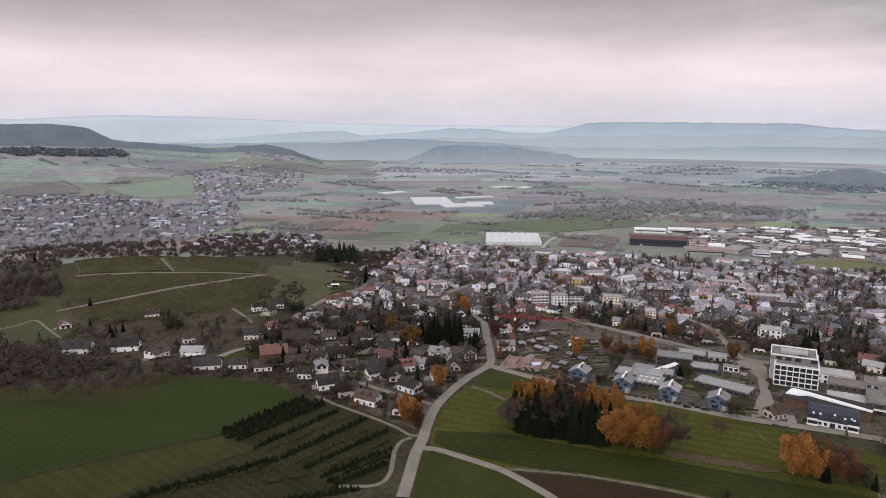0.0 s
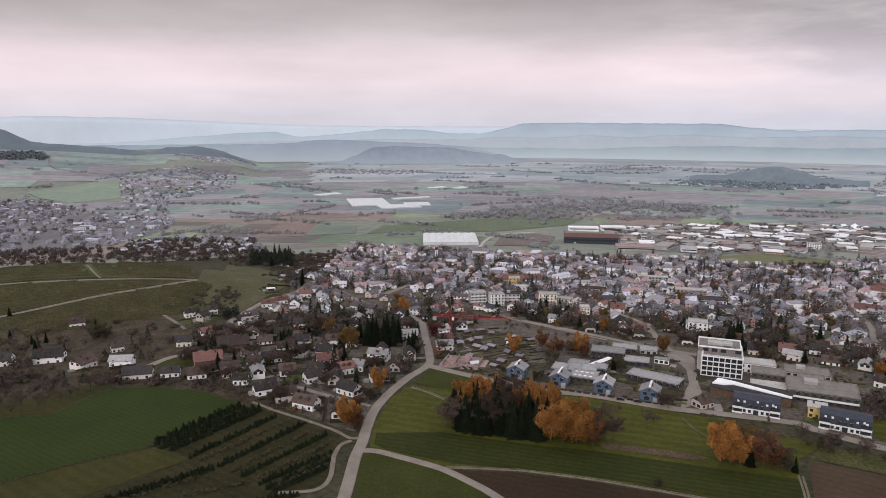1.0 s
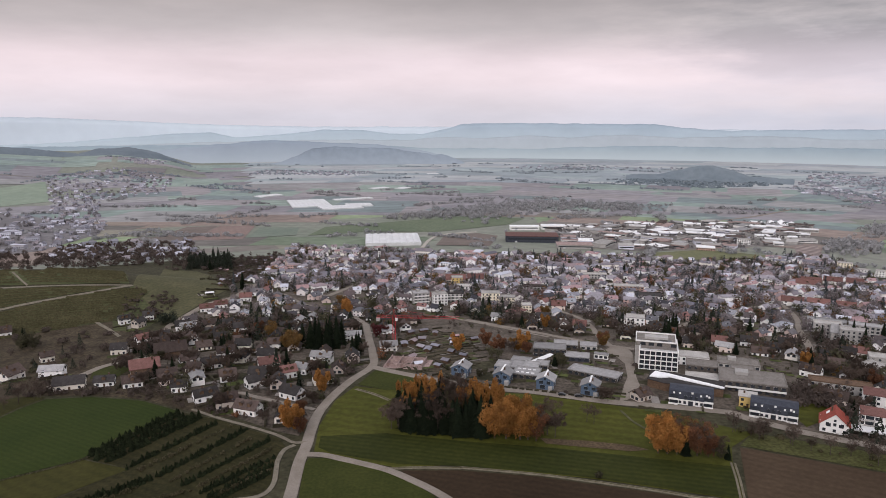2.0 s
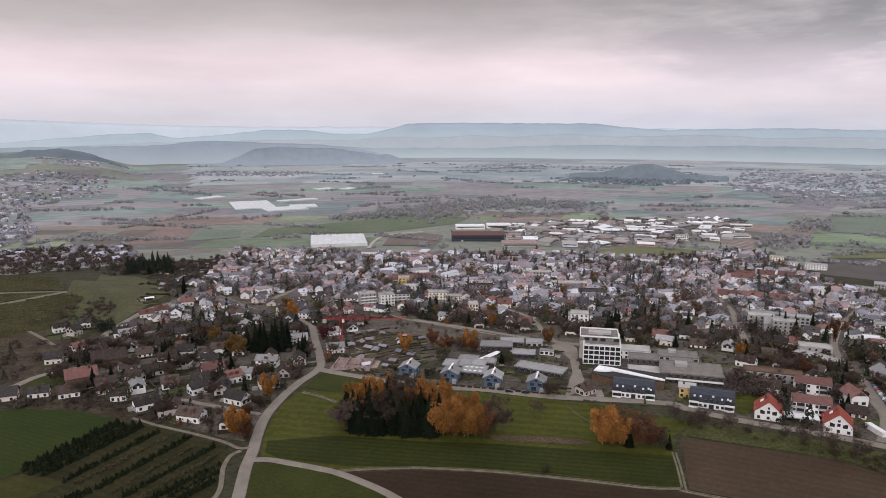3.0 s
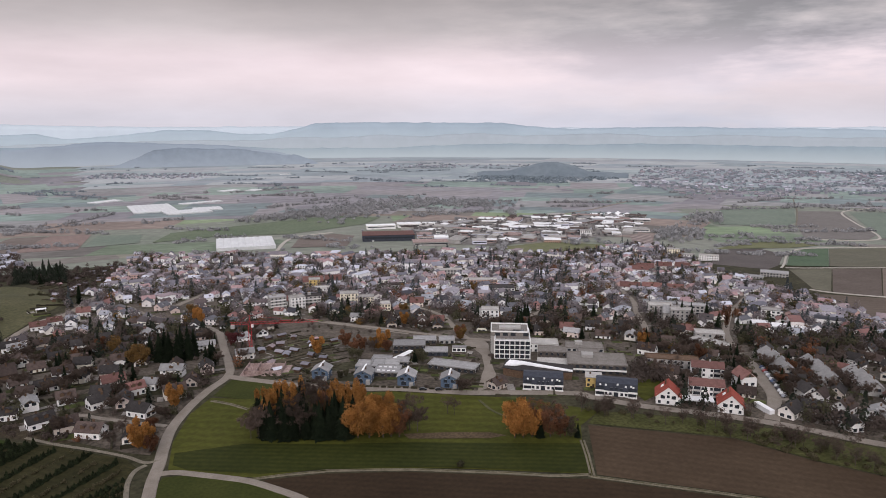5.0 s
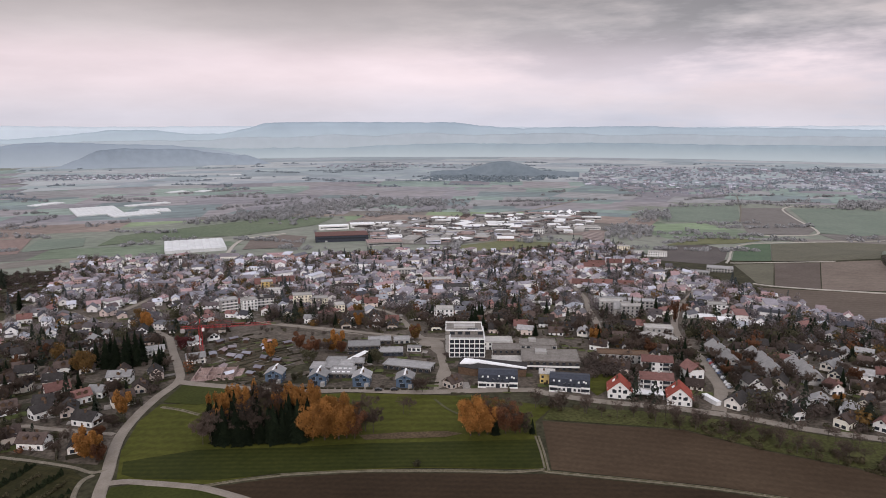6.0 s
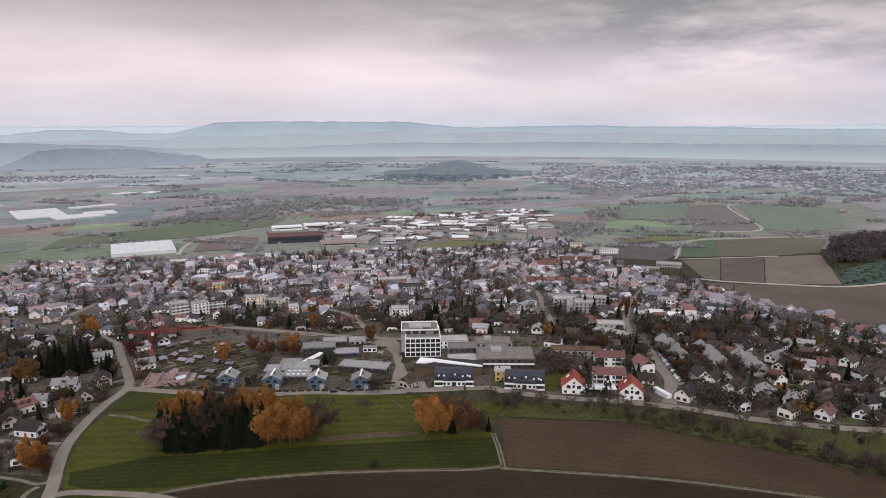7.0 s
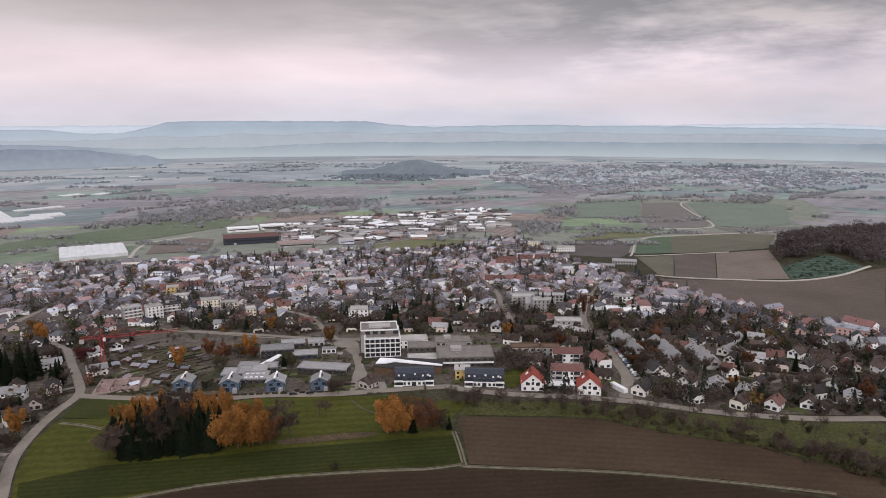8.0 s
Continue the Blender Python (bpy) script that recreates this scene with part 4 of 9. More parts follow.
# single houses by roof: east, north, length, width, eaves height, turn of the ridge
HOUSES_BROWN_0 = [(-188.7, 442.3, 15, 13, 4.6, 62), (-246.5, 573.9, 14, 12, 4.2, 24), (-183.3, 485.1, 10, 8, 4.5, 30), (-108.5, 403.3, 13, 9, 3.6, 12), (-39.6, 351.9, 16, 10, 4, -30), (-29.6, 605, 14, 9, 4.5, 30), (-90.4, 558.4, 12, 9, 5, 20), (-56, 401.9, 11, 9, 4.5, 10), (-77.3, 420.2, 11, 9, 4.5, -20), (-33.3, 472.6, 12, 9, 5, 0), (-89.9, 402.6, 11, 8, 4, 20), (183.4, 499.6, 11, 8, 6, 70), (168.7, 334.8, 11, 9, 3.6, 20), (320.6, 237.2, 13, 10, 4.5, 15), (443, 245.3, 14, 10, 5, 10)]
HOUSES_BROWN_1 = [(460.7, 200, 12, 10, 5, 70), (459.2, 275.6, 12, 9, 4.5, 10), (323.1, 253.7, 12, 9, 4.5, 20), (320.6, 203.3, 13, 9, 4.5, 10), (426, 213.7, 12, 9, 4.5, 50)]
HOUSES_SLATE_0 = [(-220.1, 466.9, 22, 13, 5.2, 8), (-253.2, 466.8, 22, 13, 5, 6), (-144, 409.2, 20, 11, 4, 8), (-125.2, 409, 13, 8, 3.6, 4), (-64.4, 373.2, 15, 9, 4, 25), (-18.1, 369.2, 15, 10, 4, -40), (-52.2, 440.1, 10, 9, 5, 70), (-161, 587.6, 10, 8, 5, 30), (-146.8, 575.5, 11, 9, 5.5, 60), (-143.8, 596.3, 10, 8, 5, 10), (-70.4, 551.4, 13, 9, 5, 10), (-39.8, 388.9, 12, 9, 4.5, 30), (-80.4, 389, 10, 8, 4, 0), (322.1, 261.6, 13, 10, 4.5, 70), (291.8, 244.6, 15, 10, 4.2, 20)]
HOUSES_SLATE_1 = [(306.2, 222.4, 13, 9, 4.5, 80), (351.1, 213, 13, 9, 4.5, 20), (366.6, 190.1, 14, 9, 4.5, -15), (402.5, 230.6, 11, 9, 4.5, 30), (405.5, 295.5, 13, 9, 5, 15), (337.9, 255.4, 12, 9, 4.5, 30), (417.3, 224.2, 12, 9, 4.5, 10), (392.5, 191.7, 12, 9, 4.5, 0), (410.3, 183.5, 13, 9, 4.5, 20)]
HOUSES_RED_0 = [(-309.1, 553, 12, 11, 3.6, -60), (-33.9, 419, 15, 10, 5.2, 15), (-100.4, 617.1, 14, 9, 4, 12), (-90.1, 627.7, 13, 9, 4, 12), (-70.7, 651.4, 13, 10, 4.5, 0), (-130.7, 518.9, 11, 9, 5, 40), (-21.7, 401.7, 11, 9, 4.5, 20), (439.1, 208.4, 12, 10, 5, 70), (299.1, 283.8, 14, 11, 8, 75), (359.3, 237.7, 12, 9, 4.5, 60), (334.3, 192.8, 12, 9, 4, 15)]
HOUSES_GREY_0 = [(-164.6, 441.8, 17, 10, 4.6, 0), (-1.7, 426.7, 16, 10, 5.4, -20), (-104.4, 548.3, 13, 11, 6, 20), (-13.3, 407.1, 10, 9, 4.5, -30), (44.4, 498.9, 13, 10, 5, 30), (329.6, 225.6, 14, 10, 4.5, 25), (401.3, 269, 16, 10, 5.5, 10), (402.1, 249.6, 14, 10, 5, -50), (377, 174.7, 14, 10, 4.5, 30), (446.2, 294.2, 14, 9, 5, 10), (485.4, 253.1, 12, 9, 5, 20)]
TOWN_WEST = [(-115.7, 409.6), (-145.8, 490.8), (-141, 520), (-124.1, 563.6), (-100.8, 625.9), (-82.5, 693.3), (-67.2, 973.8), (-48, 1196.3), (61.5, 1138.2), (188.6, 1064), (349.3, 1021.9), (502.9, 992.2), (591.2, 923.2), (209.7, 313.1), (161.4, 332), (112.1, 358.6), (69.7, 378.8), (32.8, 402), (22.8, 407.3), (2, 370.1), (-8.2, 336.2), (-13.4, 319.8), (-23.4, 326.1), (-52.3, 352.6), (-73.9, 371.5), (-94.6, 393.1)]
TOWN_EAST = [(573.3, 1040.5), (638, 961.7), (753.4, 989.2), (797.9, 972), (714.7, 787.6), (651.8, 606.1), (642.4, 518.5), (603.7, 409.7), (596.7, 314.9), (612.7, 267.7), (372.4, 155.7), (315.5, 196.5), (283.8, 235.9), (255.9, 263), (199.3, 312.9)]
ROADS = {
    "main_road": (ROAD_MAIN_ROAD, "asphalt", "pale asphalt country road curving into the village"),
    "village_street": (ROAD_VILLAGE_STREET, "asphalt", "pale asphalt street along the edge of the village"),
    "side_road": (ROAD_SIDE_ROAD, "asphalt", "narrow pale asphalt farm road between green fields"),
    "farm_track": (ROAD_FARM_TRACK, "track", "pale gravel farm track along ploughed fields"),
    "field_path": (ROAD_FIELD_PATH, "track", "short gravel path between meadow and ploughed field"),
    "lane": (ROAD_LANE_LEFT, "gravel", "narrow lane between gardens and tree nursery"),
    "gravel_path": (ROAD_GRAVEL_PATH, "gravel", "winding gravel path round the tree nursery"),
    "hill_street": (ROAD_HILL_STREET, "asphalt", "grey street climbing past the vineyard houses"),
    "lower_street": (ROAD_LOWER_STREET, "asphalt", "grey village street beside a red-roofed barn"),
    "vineyard_road": (ROAD_VINEYARD_ROAD, "gravel", "pale track across the vineyard hill"),
    "vineyard_path": (ROAD_VINEYARD_PATH, "gravel", "pale path between vineyard slopes"),
    "vineyard_lane": (ROAD_VINEYARD_LANE, "gravel", "short pale lane below the vineyard"),
    "terrace_path": (ROAD_TERRACE_PATH, "gravel", "pale path between terraced gardens"),
    "crest_path": (ROAD_CREST_PATH, "gravel", "narrow pale path over the vineyard"),
    "meadow_path": (ROAD_MEADOW_PATH, "track", "pale footpath across the green meadow"),
    "parking_street": (ROAD_LOT_STREET, "asphalt", "wide grey residential street with parking bays"),
    "field_lane": (ROAD_FIELD_LANE, "pale_lane", "pale lane round a dark field"),
    "plain_road": (ROAD_PLAIN_ROAD, "pale_lane", "pale road bending through the plain"),
    "plain_lane": (ROAD_PLAIN_LANE, "pale_lane", "pale lane along brown fields"),
    "middle_lane": (ROAD_MIDDLE_LANE, "pale_lane", "narrow pale lane between two fields"),
    "rail_lane": (ROAD_RAIL_LANE, "gravel", "narrow lane between fields of the plain"),
    "works_road": (ROAD_WORKS_ROAD, "pale_lane", "pale access road by the greenhouse"),
    "industry_road": (ROAD_INDUSTRY_ROAD, "asphalt", "wide pale road through the industrial estate"),
    "church_street": (ROAD_CHURCH_STREET, "asphalt", "grey street leading to the church"),
    "school_lane": (ROAD_SCHOOL_LANE, "asphalt", "grey lane from the plaza into the village"),
    "garden_lane": (ROAD_GARDEN_LANE, "asphalt", "pale lane above the allotments"),
    "north_street": (ROAD_NORTH_STREET, "asphalt", "grey residential street among houses"),
    "west_street": (ROAD_WEST_STREET, "asphalt", "grey street between old village houses"),
    "east_street": (ROAD_EAST_STREET, "asphalt", "grey residential street with gardens"),
    "mid_street": (ROAD_MID_STREET, "asphalt", "grey street through the village centre"),
    "slope_road": (ROAD_SLOPE, "yard", "pale road climbing the western slope"),
    "slope_lane": (ROAD_SLOPE_LANE, "yard", "pale lane on the western slope"),
    "court_lane": (ROAD_COURT_LANE, "asphalt", "short pale lane between garden hedges"),
    "court_street": (ROAD_GRID, "asphalt", "grey residential street between gardens"),
    "station_street": (ROAD_STATION, "asphalt", "grey street towards the railway"),
    "diagonal_path": (ROAD_DIAGONAL, "dry", "faint trodden path across the meadow"),
    "centre_street": (ROAD_CENTRE_STREET, "asphalt", "pale street across the village centre"),
}
FIELDS = {
    "crop_field": (FIELD_CROP_FIELD, "deep green winter crop field with drilled lines"),
    "edge_meadow": (FIELD_EDGE_MEADOW, "dull olive grass under the field edge trees"),
    "grass_strip": (FIELD_GRASS_STRIP, "dull green grass strip beside the crop field"),
    "nursery_ground": (FIELD_NURSERY_GROUND, "rough olive ground of a tree nursery"),
    "meadow": (FIELD_MEADOW, "green mown meadow in front of the village"),
    "lower_meadow": (FIELD_LOWER_MEADOW, "dark green mown strip along the farm track"),
    "verge_lawn": (FIELD_VERGE_LAWN, "green verge below the village street"),
    "reed_patch": (FIELD_REEDS, "dry brown reeds along a wet hollow in the meadow"),
    "town_lawn": (FIELD_TOWN_LAWN, "green lawn between the eastern houses"),
    "sports_ground": (FIELD_SPORTS_GROUND, "dull olive sports ground in the village"),
    "gravel_yard": (FIELD_GRAVEL_YARD, "pale gravel yard behind the school"),
    "rail_yard": (FIELD_RAIL_YARD, "rusty brown railway yard by the industrial estate"),
    "slope_pasture": (FIELD_SLOPE_GREEN, "green pasture on the western slope"),
    "slope_tilth": (FIELD_SLOPE_DARK, "dark tilled field beside the slope village"),
    "slope_tilth_low": (FIELD_SLOPE_BROWN, "dark tilled field above the valley town"),
    "verge_field": (FIELD_VERGE_FIELD, "small green field between two roads"),
    "lower_field": (FIELD_LOWER_PLOUGH, "dark brown ploughed field"),
    "upper_field": (FIELD_UPPER_PLOUGH, "brown ploughed field below the hedge trees"),
    "hedge_strip": (FIELD_HEDGE_STRIP, "rough grass strip under bare trees"),
    "vineyard_slope": (FIELD_VINEYARD_LOW, "dull olive vineyard slope with faint rows"),
    "vineyard_top": (FIELD_VINEYARD_HIGH, "grassy vineyard at the hilltop"),
    "vineyard_middle": (FIELD_VINEYARD_MID, "olive vineyard between two pale tracks"),
    "hill_meadow": (FIELD_HILL_MEADOW, "olive meadow on the hillside"),
    "hill_pasture": (FIELD_HILL_GRASS, "dry pasture on the hill"),
    "west_slope": (FIELD_WEST_SLOPE, "dark brown garden slope below the vineyard"),
    "verge_gardens": (FIELD_VERGE_GARDENS, "dark garden strip along the crop field"),
    "slope_meadow": (FIELD_SLOPE_MEADOW, "olive grass between vineyard and houses"),
    "barn_lawn": (FIELD_BARN_LAWN, "small green lawn beside the barn"),
    "garden_lawn": (FIELD_LOWER_RIGHT_FIELD, "green lawn beside the apartment houses"),
    "pale_field": (FIELD_PALE_FIELD, "pale green field on a gentle rise"),
    "dark_field": (FIELD_DARK_FIELD, "dark brown field edged by a lane"),
    "green_field": (FIELD_GREEN_FIELD, "fresh green crop field"),
    "green_corner": (FIELD_GREEN_FIELD_LOW, "green crop field by the village edge"),
    "brown_field": (FIELD_BROWN_FIELD, "grey-brown stubble field beside green crops"),
    "olive_field": (FIELD_OLIVE_FIELD, "dull olive field below the pale lane"),
    "light_field": (FIELD_LIGHT_FIELD, "light brown tilled field beside the plantation"),
    "wide_field": (FIELD_WIDE_FIELD, "wide grey-brown stubble field"),
    "shrub_field": (FIELD_POND_FIELD, "dark green shrub plantation by the wood"),
    "station_field": (FIELD_STATION_FIELD, "pale green open field beside the industrial estate"),
    "strip_field": (FIELD_STRIP_FIELD, "pale brown strip field"),
    "red_strip_field": (FIELD_STRIP_FIELD_RED, "pinkish tilled strip field"),
    "dark_strip_field": (FIELD_STRIP_FIELD_DARK, "dark green strip field with rows"),
    "green_plain": (FIELD_GREEN_PLAIN, "light green fields behind the greenhouse"),
    "works_field": (FIELD_WORKS_FIELD, "brown field beside the greenhouse"),
    "rail_field": (FIELD_RAIL_FIELD, "green field in the plain"),
    "rail_stubble": (FIELD_RAIL_FIELD_TWO, "brown stubble field in the plain"),
    "east_field": (FIELD_EAST_FIELD, "green field along the bending road"),
}

# ---- the ground: one sheet to the horizon ----
rings = [40 * 1.056 ** i for i in range(42)] + list(range(390, 1110, 10)) + [1110 * 1.056 ** i for i in range(15)] + list(range(2450, 4300, 60)) + [4600.0, 5200.0]
spokes = [radians(a) for a in np.concatenate([np.arange(-60, 90, 0.75), np.arange(90, 300, 7.5)])]
verts = [(0.0, 0.0, 0.0)] + [(r * math.sin(a), r * math.cos(a), height(r * math.sin(a), r * math.cos(a))) for r in rings for a in spokes]
k = len(spokes)
faces = [(0, 1 + (i + 1) % k, 1 + i) for i in range(k)]
faces += [(1 + j * k + i, 1 + j * k + (i + 1) % k, 1 + (j + 1) * k + (i + 1) % k, 1 + (j + 1) * k + i) for j in range(len(rings) - 1) for i in range(k)]
ground = joined("ground", verts, faces, M["ground"], "olive and brown open ground reaching the horizon", "ground", "structure")
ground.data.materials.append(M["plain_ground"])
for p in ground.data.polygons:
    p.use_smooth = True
    # beyond 1130 m the ground takes the grass with haze in its colour
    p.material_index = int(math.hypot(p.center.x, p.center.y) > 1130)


def field(name, kind, layer, pts, label):
    bm = bmesh.new()
    f = bm.faces.new([bm.verts.new((x, y, 0)) for x, y in pts])
    xs, ys = [p[0] for p in pts], [p[1] for p in pts]
    size = max(max(xs) - min(xs), max(ys) - min(ys))
    cut = max(10.0, size / (34 if layer in (0, 0.4, 2) else 16))
    for axis, lo, hi in ((0, min(xs), max(xs)), (1, min(ys), max(ys))):
        at = lo + cut
        while at < hi:
            co, no = [0, 0, 0], [0, 0, 0]
            co[axis], no[axis] = at, 1
            bmesh.ops.bisect_plane(bm, geom=bm.verts[:] + bm.edges[:] + bm.faces[:], plane_co=co, plane_no=no)
            at += cut
    bmesh.ops.triangulate(bm, faces=bm.faces)
    for v in bm.verts:
        v.co.z = height(v.co.x, v.co.y) + (0.06 + 0.12 * layer if layer < 3 else 0.22 if math.hypot(v.co.x, v.co.y) < 1080 else 0.75 if math.hypot(v.co.x, v.co.y) < 2400 else 1.7)
    bmesh.ops.recalc_face_normals(bm, faces=bm.faces)
    ob = new(name, mesh_of(name, bm, M[kind]))
    if ob.data.polygons[0].normal.z < 0:
        ob.data.flip_normals()
    return tagged(ob, label, "field", kind="structure")


for name, ((kind, layer, pts), label) in FIELDS.items():
    field(name, kind, layer, pts, label)
PLAZA = [(185.3, 426.3), (195.7, 438.5), (206.3, 437.7), (204, 421.3), (192.6, 394.6), (180.5, 365.1), (176.7, 352.4), (162.7, 334.9), (155.3, 332.2), (166.3, 351.9), (175.6, 366.6), (186, 393.5), (188.1, 411.7)]
field("plaza", "asphalt", 2, PLAZA, "pale paved plaza and lane beside the school")
field("allotments", "allotment", 2, [(45.7, 415.7), (58.9, 494.6), (84.4, 510.9), (103.3, 476.6), (92.9, 411.9), (70.2, 386.9)], "brown garden allotments with narrow beds")
field("west_gardens", "gardens", 0, TOWN_WEST, "dark garden ground between the village houses")
field("east_gardens", "gardens", 0.4, TOWN_EAST, "dark garden ground between the eastern houses")


def smooth_line(pts, n=6):
    out = []
    q = [pts[0]] + list(pts) + [pts[-1]]
    for a, b, c, d in zip(q, q[1:], q[2:], q[3:]):
        for i in range(n):
            t = i / n
            out.append(tuple(0.5 * (2 * b[j] + (c[j] - a[j]) * t + (2 * a[j] - 5 * b[j] + 4 * c[j] - d[j]) * t * t + (3 * b[j] - a[j] - 3 * c[j] + d[j]) * t ** 3) for j in (0, 1)))
    return out + [tuple(pts[-1])]


def road(name, width, pts, material, label):
    """A slightly raised ribbon with sloping shoulders."""
    line = smooth_line(pts)
    lift = 0.44 if math.hypot(*pts[0]) < 800 else 1.1 if math.hypot(*pts[0]) < 2400 else 2.4
    bm, last = bmesh.new(), None
    profile = ((-0.57, 0.2), (-0.5, lift), (0, lift + 0.06), (0.5, lift), (0.57, 0.2))
    if material == "track":
        profile = ((-0.56, 0.1), (-0.48, 0.34), (-0.17, 0.34), (-0.1, 0.44), (0.1, 0.44), (0.17, 0.34), (0.48, 0.34), (0.56, 0.1))
    for i, (x, y) in enumerate(line):
        ax, ay = line[max(0, i - 1)]
        bx, by = line[min(len(line) - 1, i + 1)]
        d = math.hypot(bx - ax, by - ay) or 1
        nx, ny = -(by - ay) / d, (bx - ax) / d
        row = []
        for s, up in profile:
            px, py = x + nx * s * width, y + ny * s * width
            row.append(bm.verts.new((px, py, height(px, py) + up)))
        if last:
            for j in range(len(profile) - 1):
                f = bm.faces.new((last[j], row[j], row[j + 1], last[j + 1]))
                f.material_index = int(material == "track" and j == 3)
        last = row
    bmesh.ops.recalc_face_normals(bm, faces=bm.faces)
    ob = new(name, mesh_of(name, bm, M[material], M["meadow2"]))
    if ob.data.polygons[1].normal.z < 0:
        ob.data.flip_normals()
    return tagged(ob, label, "road", kind="structure")


for name, ((width, pts), material, label) in ROADS.items():
    road(name, width, pts, material, label)

# fields of the plain, in tilted strips
random.seed(4)
plain_off = [v[0][2] for k, v in FIELDS.items() if v[0][1] == 3]
patches = []
for zone, (turn, cx, cy, nx, ny) in enumerate(((12, -700, 1050, 14, 26), (-14, 250, 1150, 10, 30), (-32, 1000, 950, 12, 34), (-50, 1400, 300, 14, 30))):
    c, s = math.cos(radians(turn)), math.sin(radians(turn))
    v0 = 0.0
    for j in range(ny):
        dv = random.uniform(45, 130) * (1 + j * 0.04)
        u0 = -nx * 90.0
        while u0 < nx * 90:
            du = random.uniform(90, 320)
            mx, my = cx + c * (u0 + du / 2) - s * (v0 + dv / 2), cy + s * (u0 + du / 2) + c * (v0 + dv / 2)
            corners = [(cx + c * u - s * v, cy + s * u + c * v) for u, v in ((u0, v0), (u0 + du, v0), (u0 + du, v0 + dv), (u0, v0 + dv), (u0 + du / 2, v0 + dv / 2))]
            if 1130 < math.hypot(mx, my) < (3950 if mx < -0.1 * my else 2950) and not any(inside(*q, f) for q in corners for f in plain_off):
                nu, nv = math.ceil(du / 55), math.ceil(dv / 55)
                sheet = [(cx + c * u - s * v, cy + s * u + c * v) for v in (v0 + dv * j / nv for j in range(nv + 1)) for u in (u0 + du * i / nu for i in range(nu + 1))]
                patches.append((math.hypot(mx, my), [(x, y, height(x, y) + 0.25 + 0.1 * zone + (0.8 if math.hypot(x, y) > 2450 else 0)) for x, y in sheet], nu, nv))
            u0 += du
        v0 += dv
# farther patches take the colours with more haze painted in
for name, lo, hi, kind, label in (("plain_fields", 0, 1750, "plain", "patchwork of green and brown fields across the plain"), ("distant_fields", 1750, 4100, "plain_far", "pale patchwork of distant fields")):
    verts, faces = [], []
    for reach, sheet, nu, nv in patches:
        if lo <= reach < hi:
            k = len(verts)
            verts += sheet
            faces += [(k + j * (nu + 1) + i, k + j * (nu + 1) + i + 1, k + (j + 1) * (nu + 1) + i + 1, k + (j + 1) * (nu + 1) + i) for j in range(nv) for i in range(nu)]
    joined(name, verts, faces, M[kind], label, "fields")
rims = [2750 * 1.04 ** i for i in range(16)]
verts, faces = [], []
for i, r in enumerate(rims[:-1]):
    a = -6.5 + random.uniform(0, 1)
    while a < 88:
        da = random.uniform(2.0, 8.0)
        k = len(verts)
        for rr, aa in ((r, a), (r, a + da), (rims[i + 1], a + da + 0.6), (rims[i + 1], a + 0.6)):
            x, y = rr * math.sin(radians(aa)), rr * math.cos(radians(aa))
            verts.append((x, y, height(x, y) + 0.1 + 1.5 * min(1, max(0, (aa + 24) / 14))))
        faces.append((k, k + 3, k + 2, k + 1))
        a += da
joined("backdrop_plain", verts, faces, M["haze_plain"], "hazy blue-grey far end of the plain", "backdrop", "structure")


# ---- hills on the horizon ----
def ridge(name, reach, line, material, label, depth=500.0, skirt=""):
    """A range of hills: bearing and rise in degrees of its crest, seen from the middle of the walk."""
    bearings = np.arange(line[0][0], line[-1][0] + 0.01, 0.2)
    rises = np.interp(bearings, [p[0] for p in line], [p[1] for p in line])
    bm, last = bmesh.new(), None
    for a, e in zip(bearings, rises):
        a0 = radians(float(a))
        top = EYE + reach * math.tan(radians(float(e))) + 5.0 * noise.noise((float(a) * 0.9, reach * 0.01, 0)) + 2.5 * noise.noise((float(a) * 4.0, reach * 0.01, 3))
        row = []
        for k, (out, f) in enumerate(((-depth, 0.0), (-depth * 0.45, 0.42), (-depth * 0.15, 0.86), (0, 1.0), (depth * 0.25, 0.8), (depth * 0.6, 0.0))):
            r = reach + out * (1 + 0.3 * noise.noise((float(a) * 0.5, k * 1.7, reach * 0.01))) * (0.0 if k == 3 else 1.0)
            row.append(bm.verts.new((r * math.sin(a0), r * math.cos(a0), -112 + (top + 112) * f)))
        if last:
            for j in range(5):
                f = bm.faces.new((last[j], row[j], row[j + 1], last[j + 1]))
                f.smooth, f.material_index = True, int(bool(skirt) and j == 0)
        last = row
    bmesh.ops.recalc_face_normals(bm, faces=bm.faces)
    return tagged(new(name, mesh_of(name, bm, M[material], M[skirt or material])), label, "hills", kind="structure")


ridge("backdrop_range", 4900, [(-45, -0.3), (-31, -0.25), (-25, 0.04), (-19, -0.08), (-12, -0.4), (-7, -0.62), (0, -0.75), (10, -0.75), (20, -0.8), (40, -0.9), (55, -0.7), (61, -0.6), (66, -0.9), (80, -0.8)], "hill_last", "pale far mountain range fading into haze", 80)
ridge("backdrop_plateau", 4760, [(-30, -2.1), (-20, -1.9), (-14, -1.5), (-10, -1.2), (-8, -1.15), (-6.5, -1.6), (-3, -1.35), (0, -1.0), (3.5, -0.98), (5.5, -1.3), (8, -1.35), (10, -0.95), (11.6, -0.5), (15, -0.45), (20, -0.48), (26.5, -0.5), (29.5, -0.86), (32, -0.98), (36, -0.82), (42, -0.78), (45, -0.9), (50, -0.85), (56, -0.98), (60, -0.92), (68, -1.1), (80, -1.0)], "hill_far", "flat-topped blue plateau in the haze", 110)
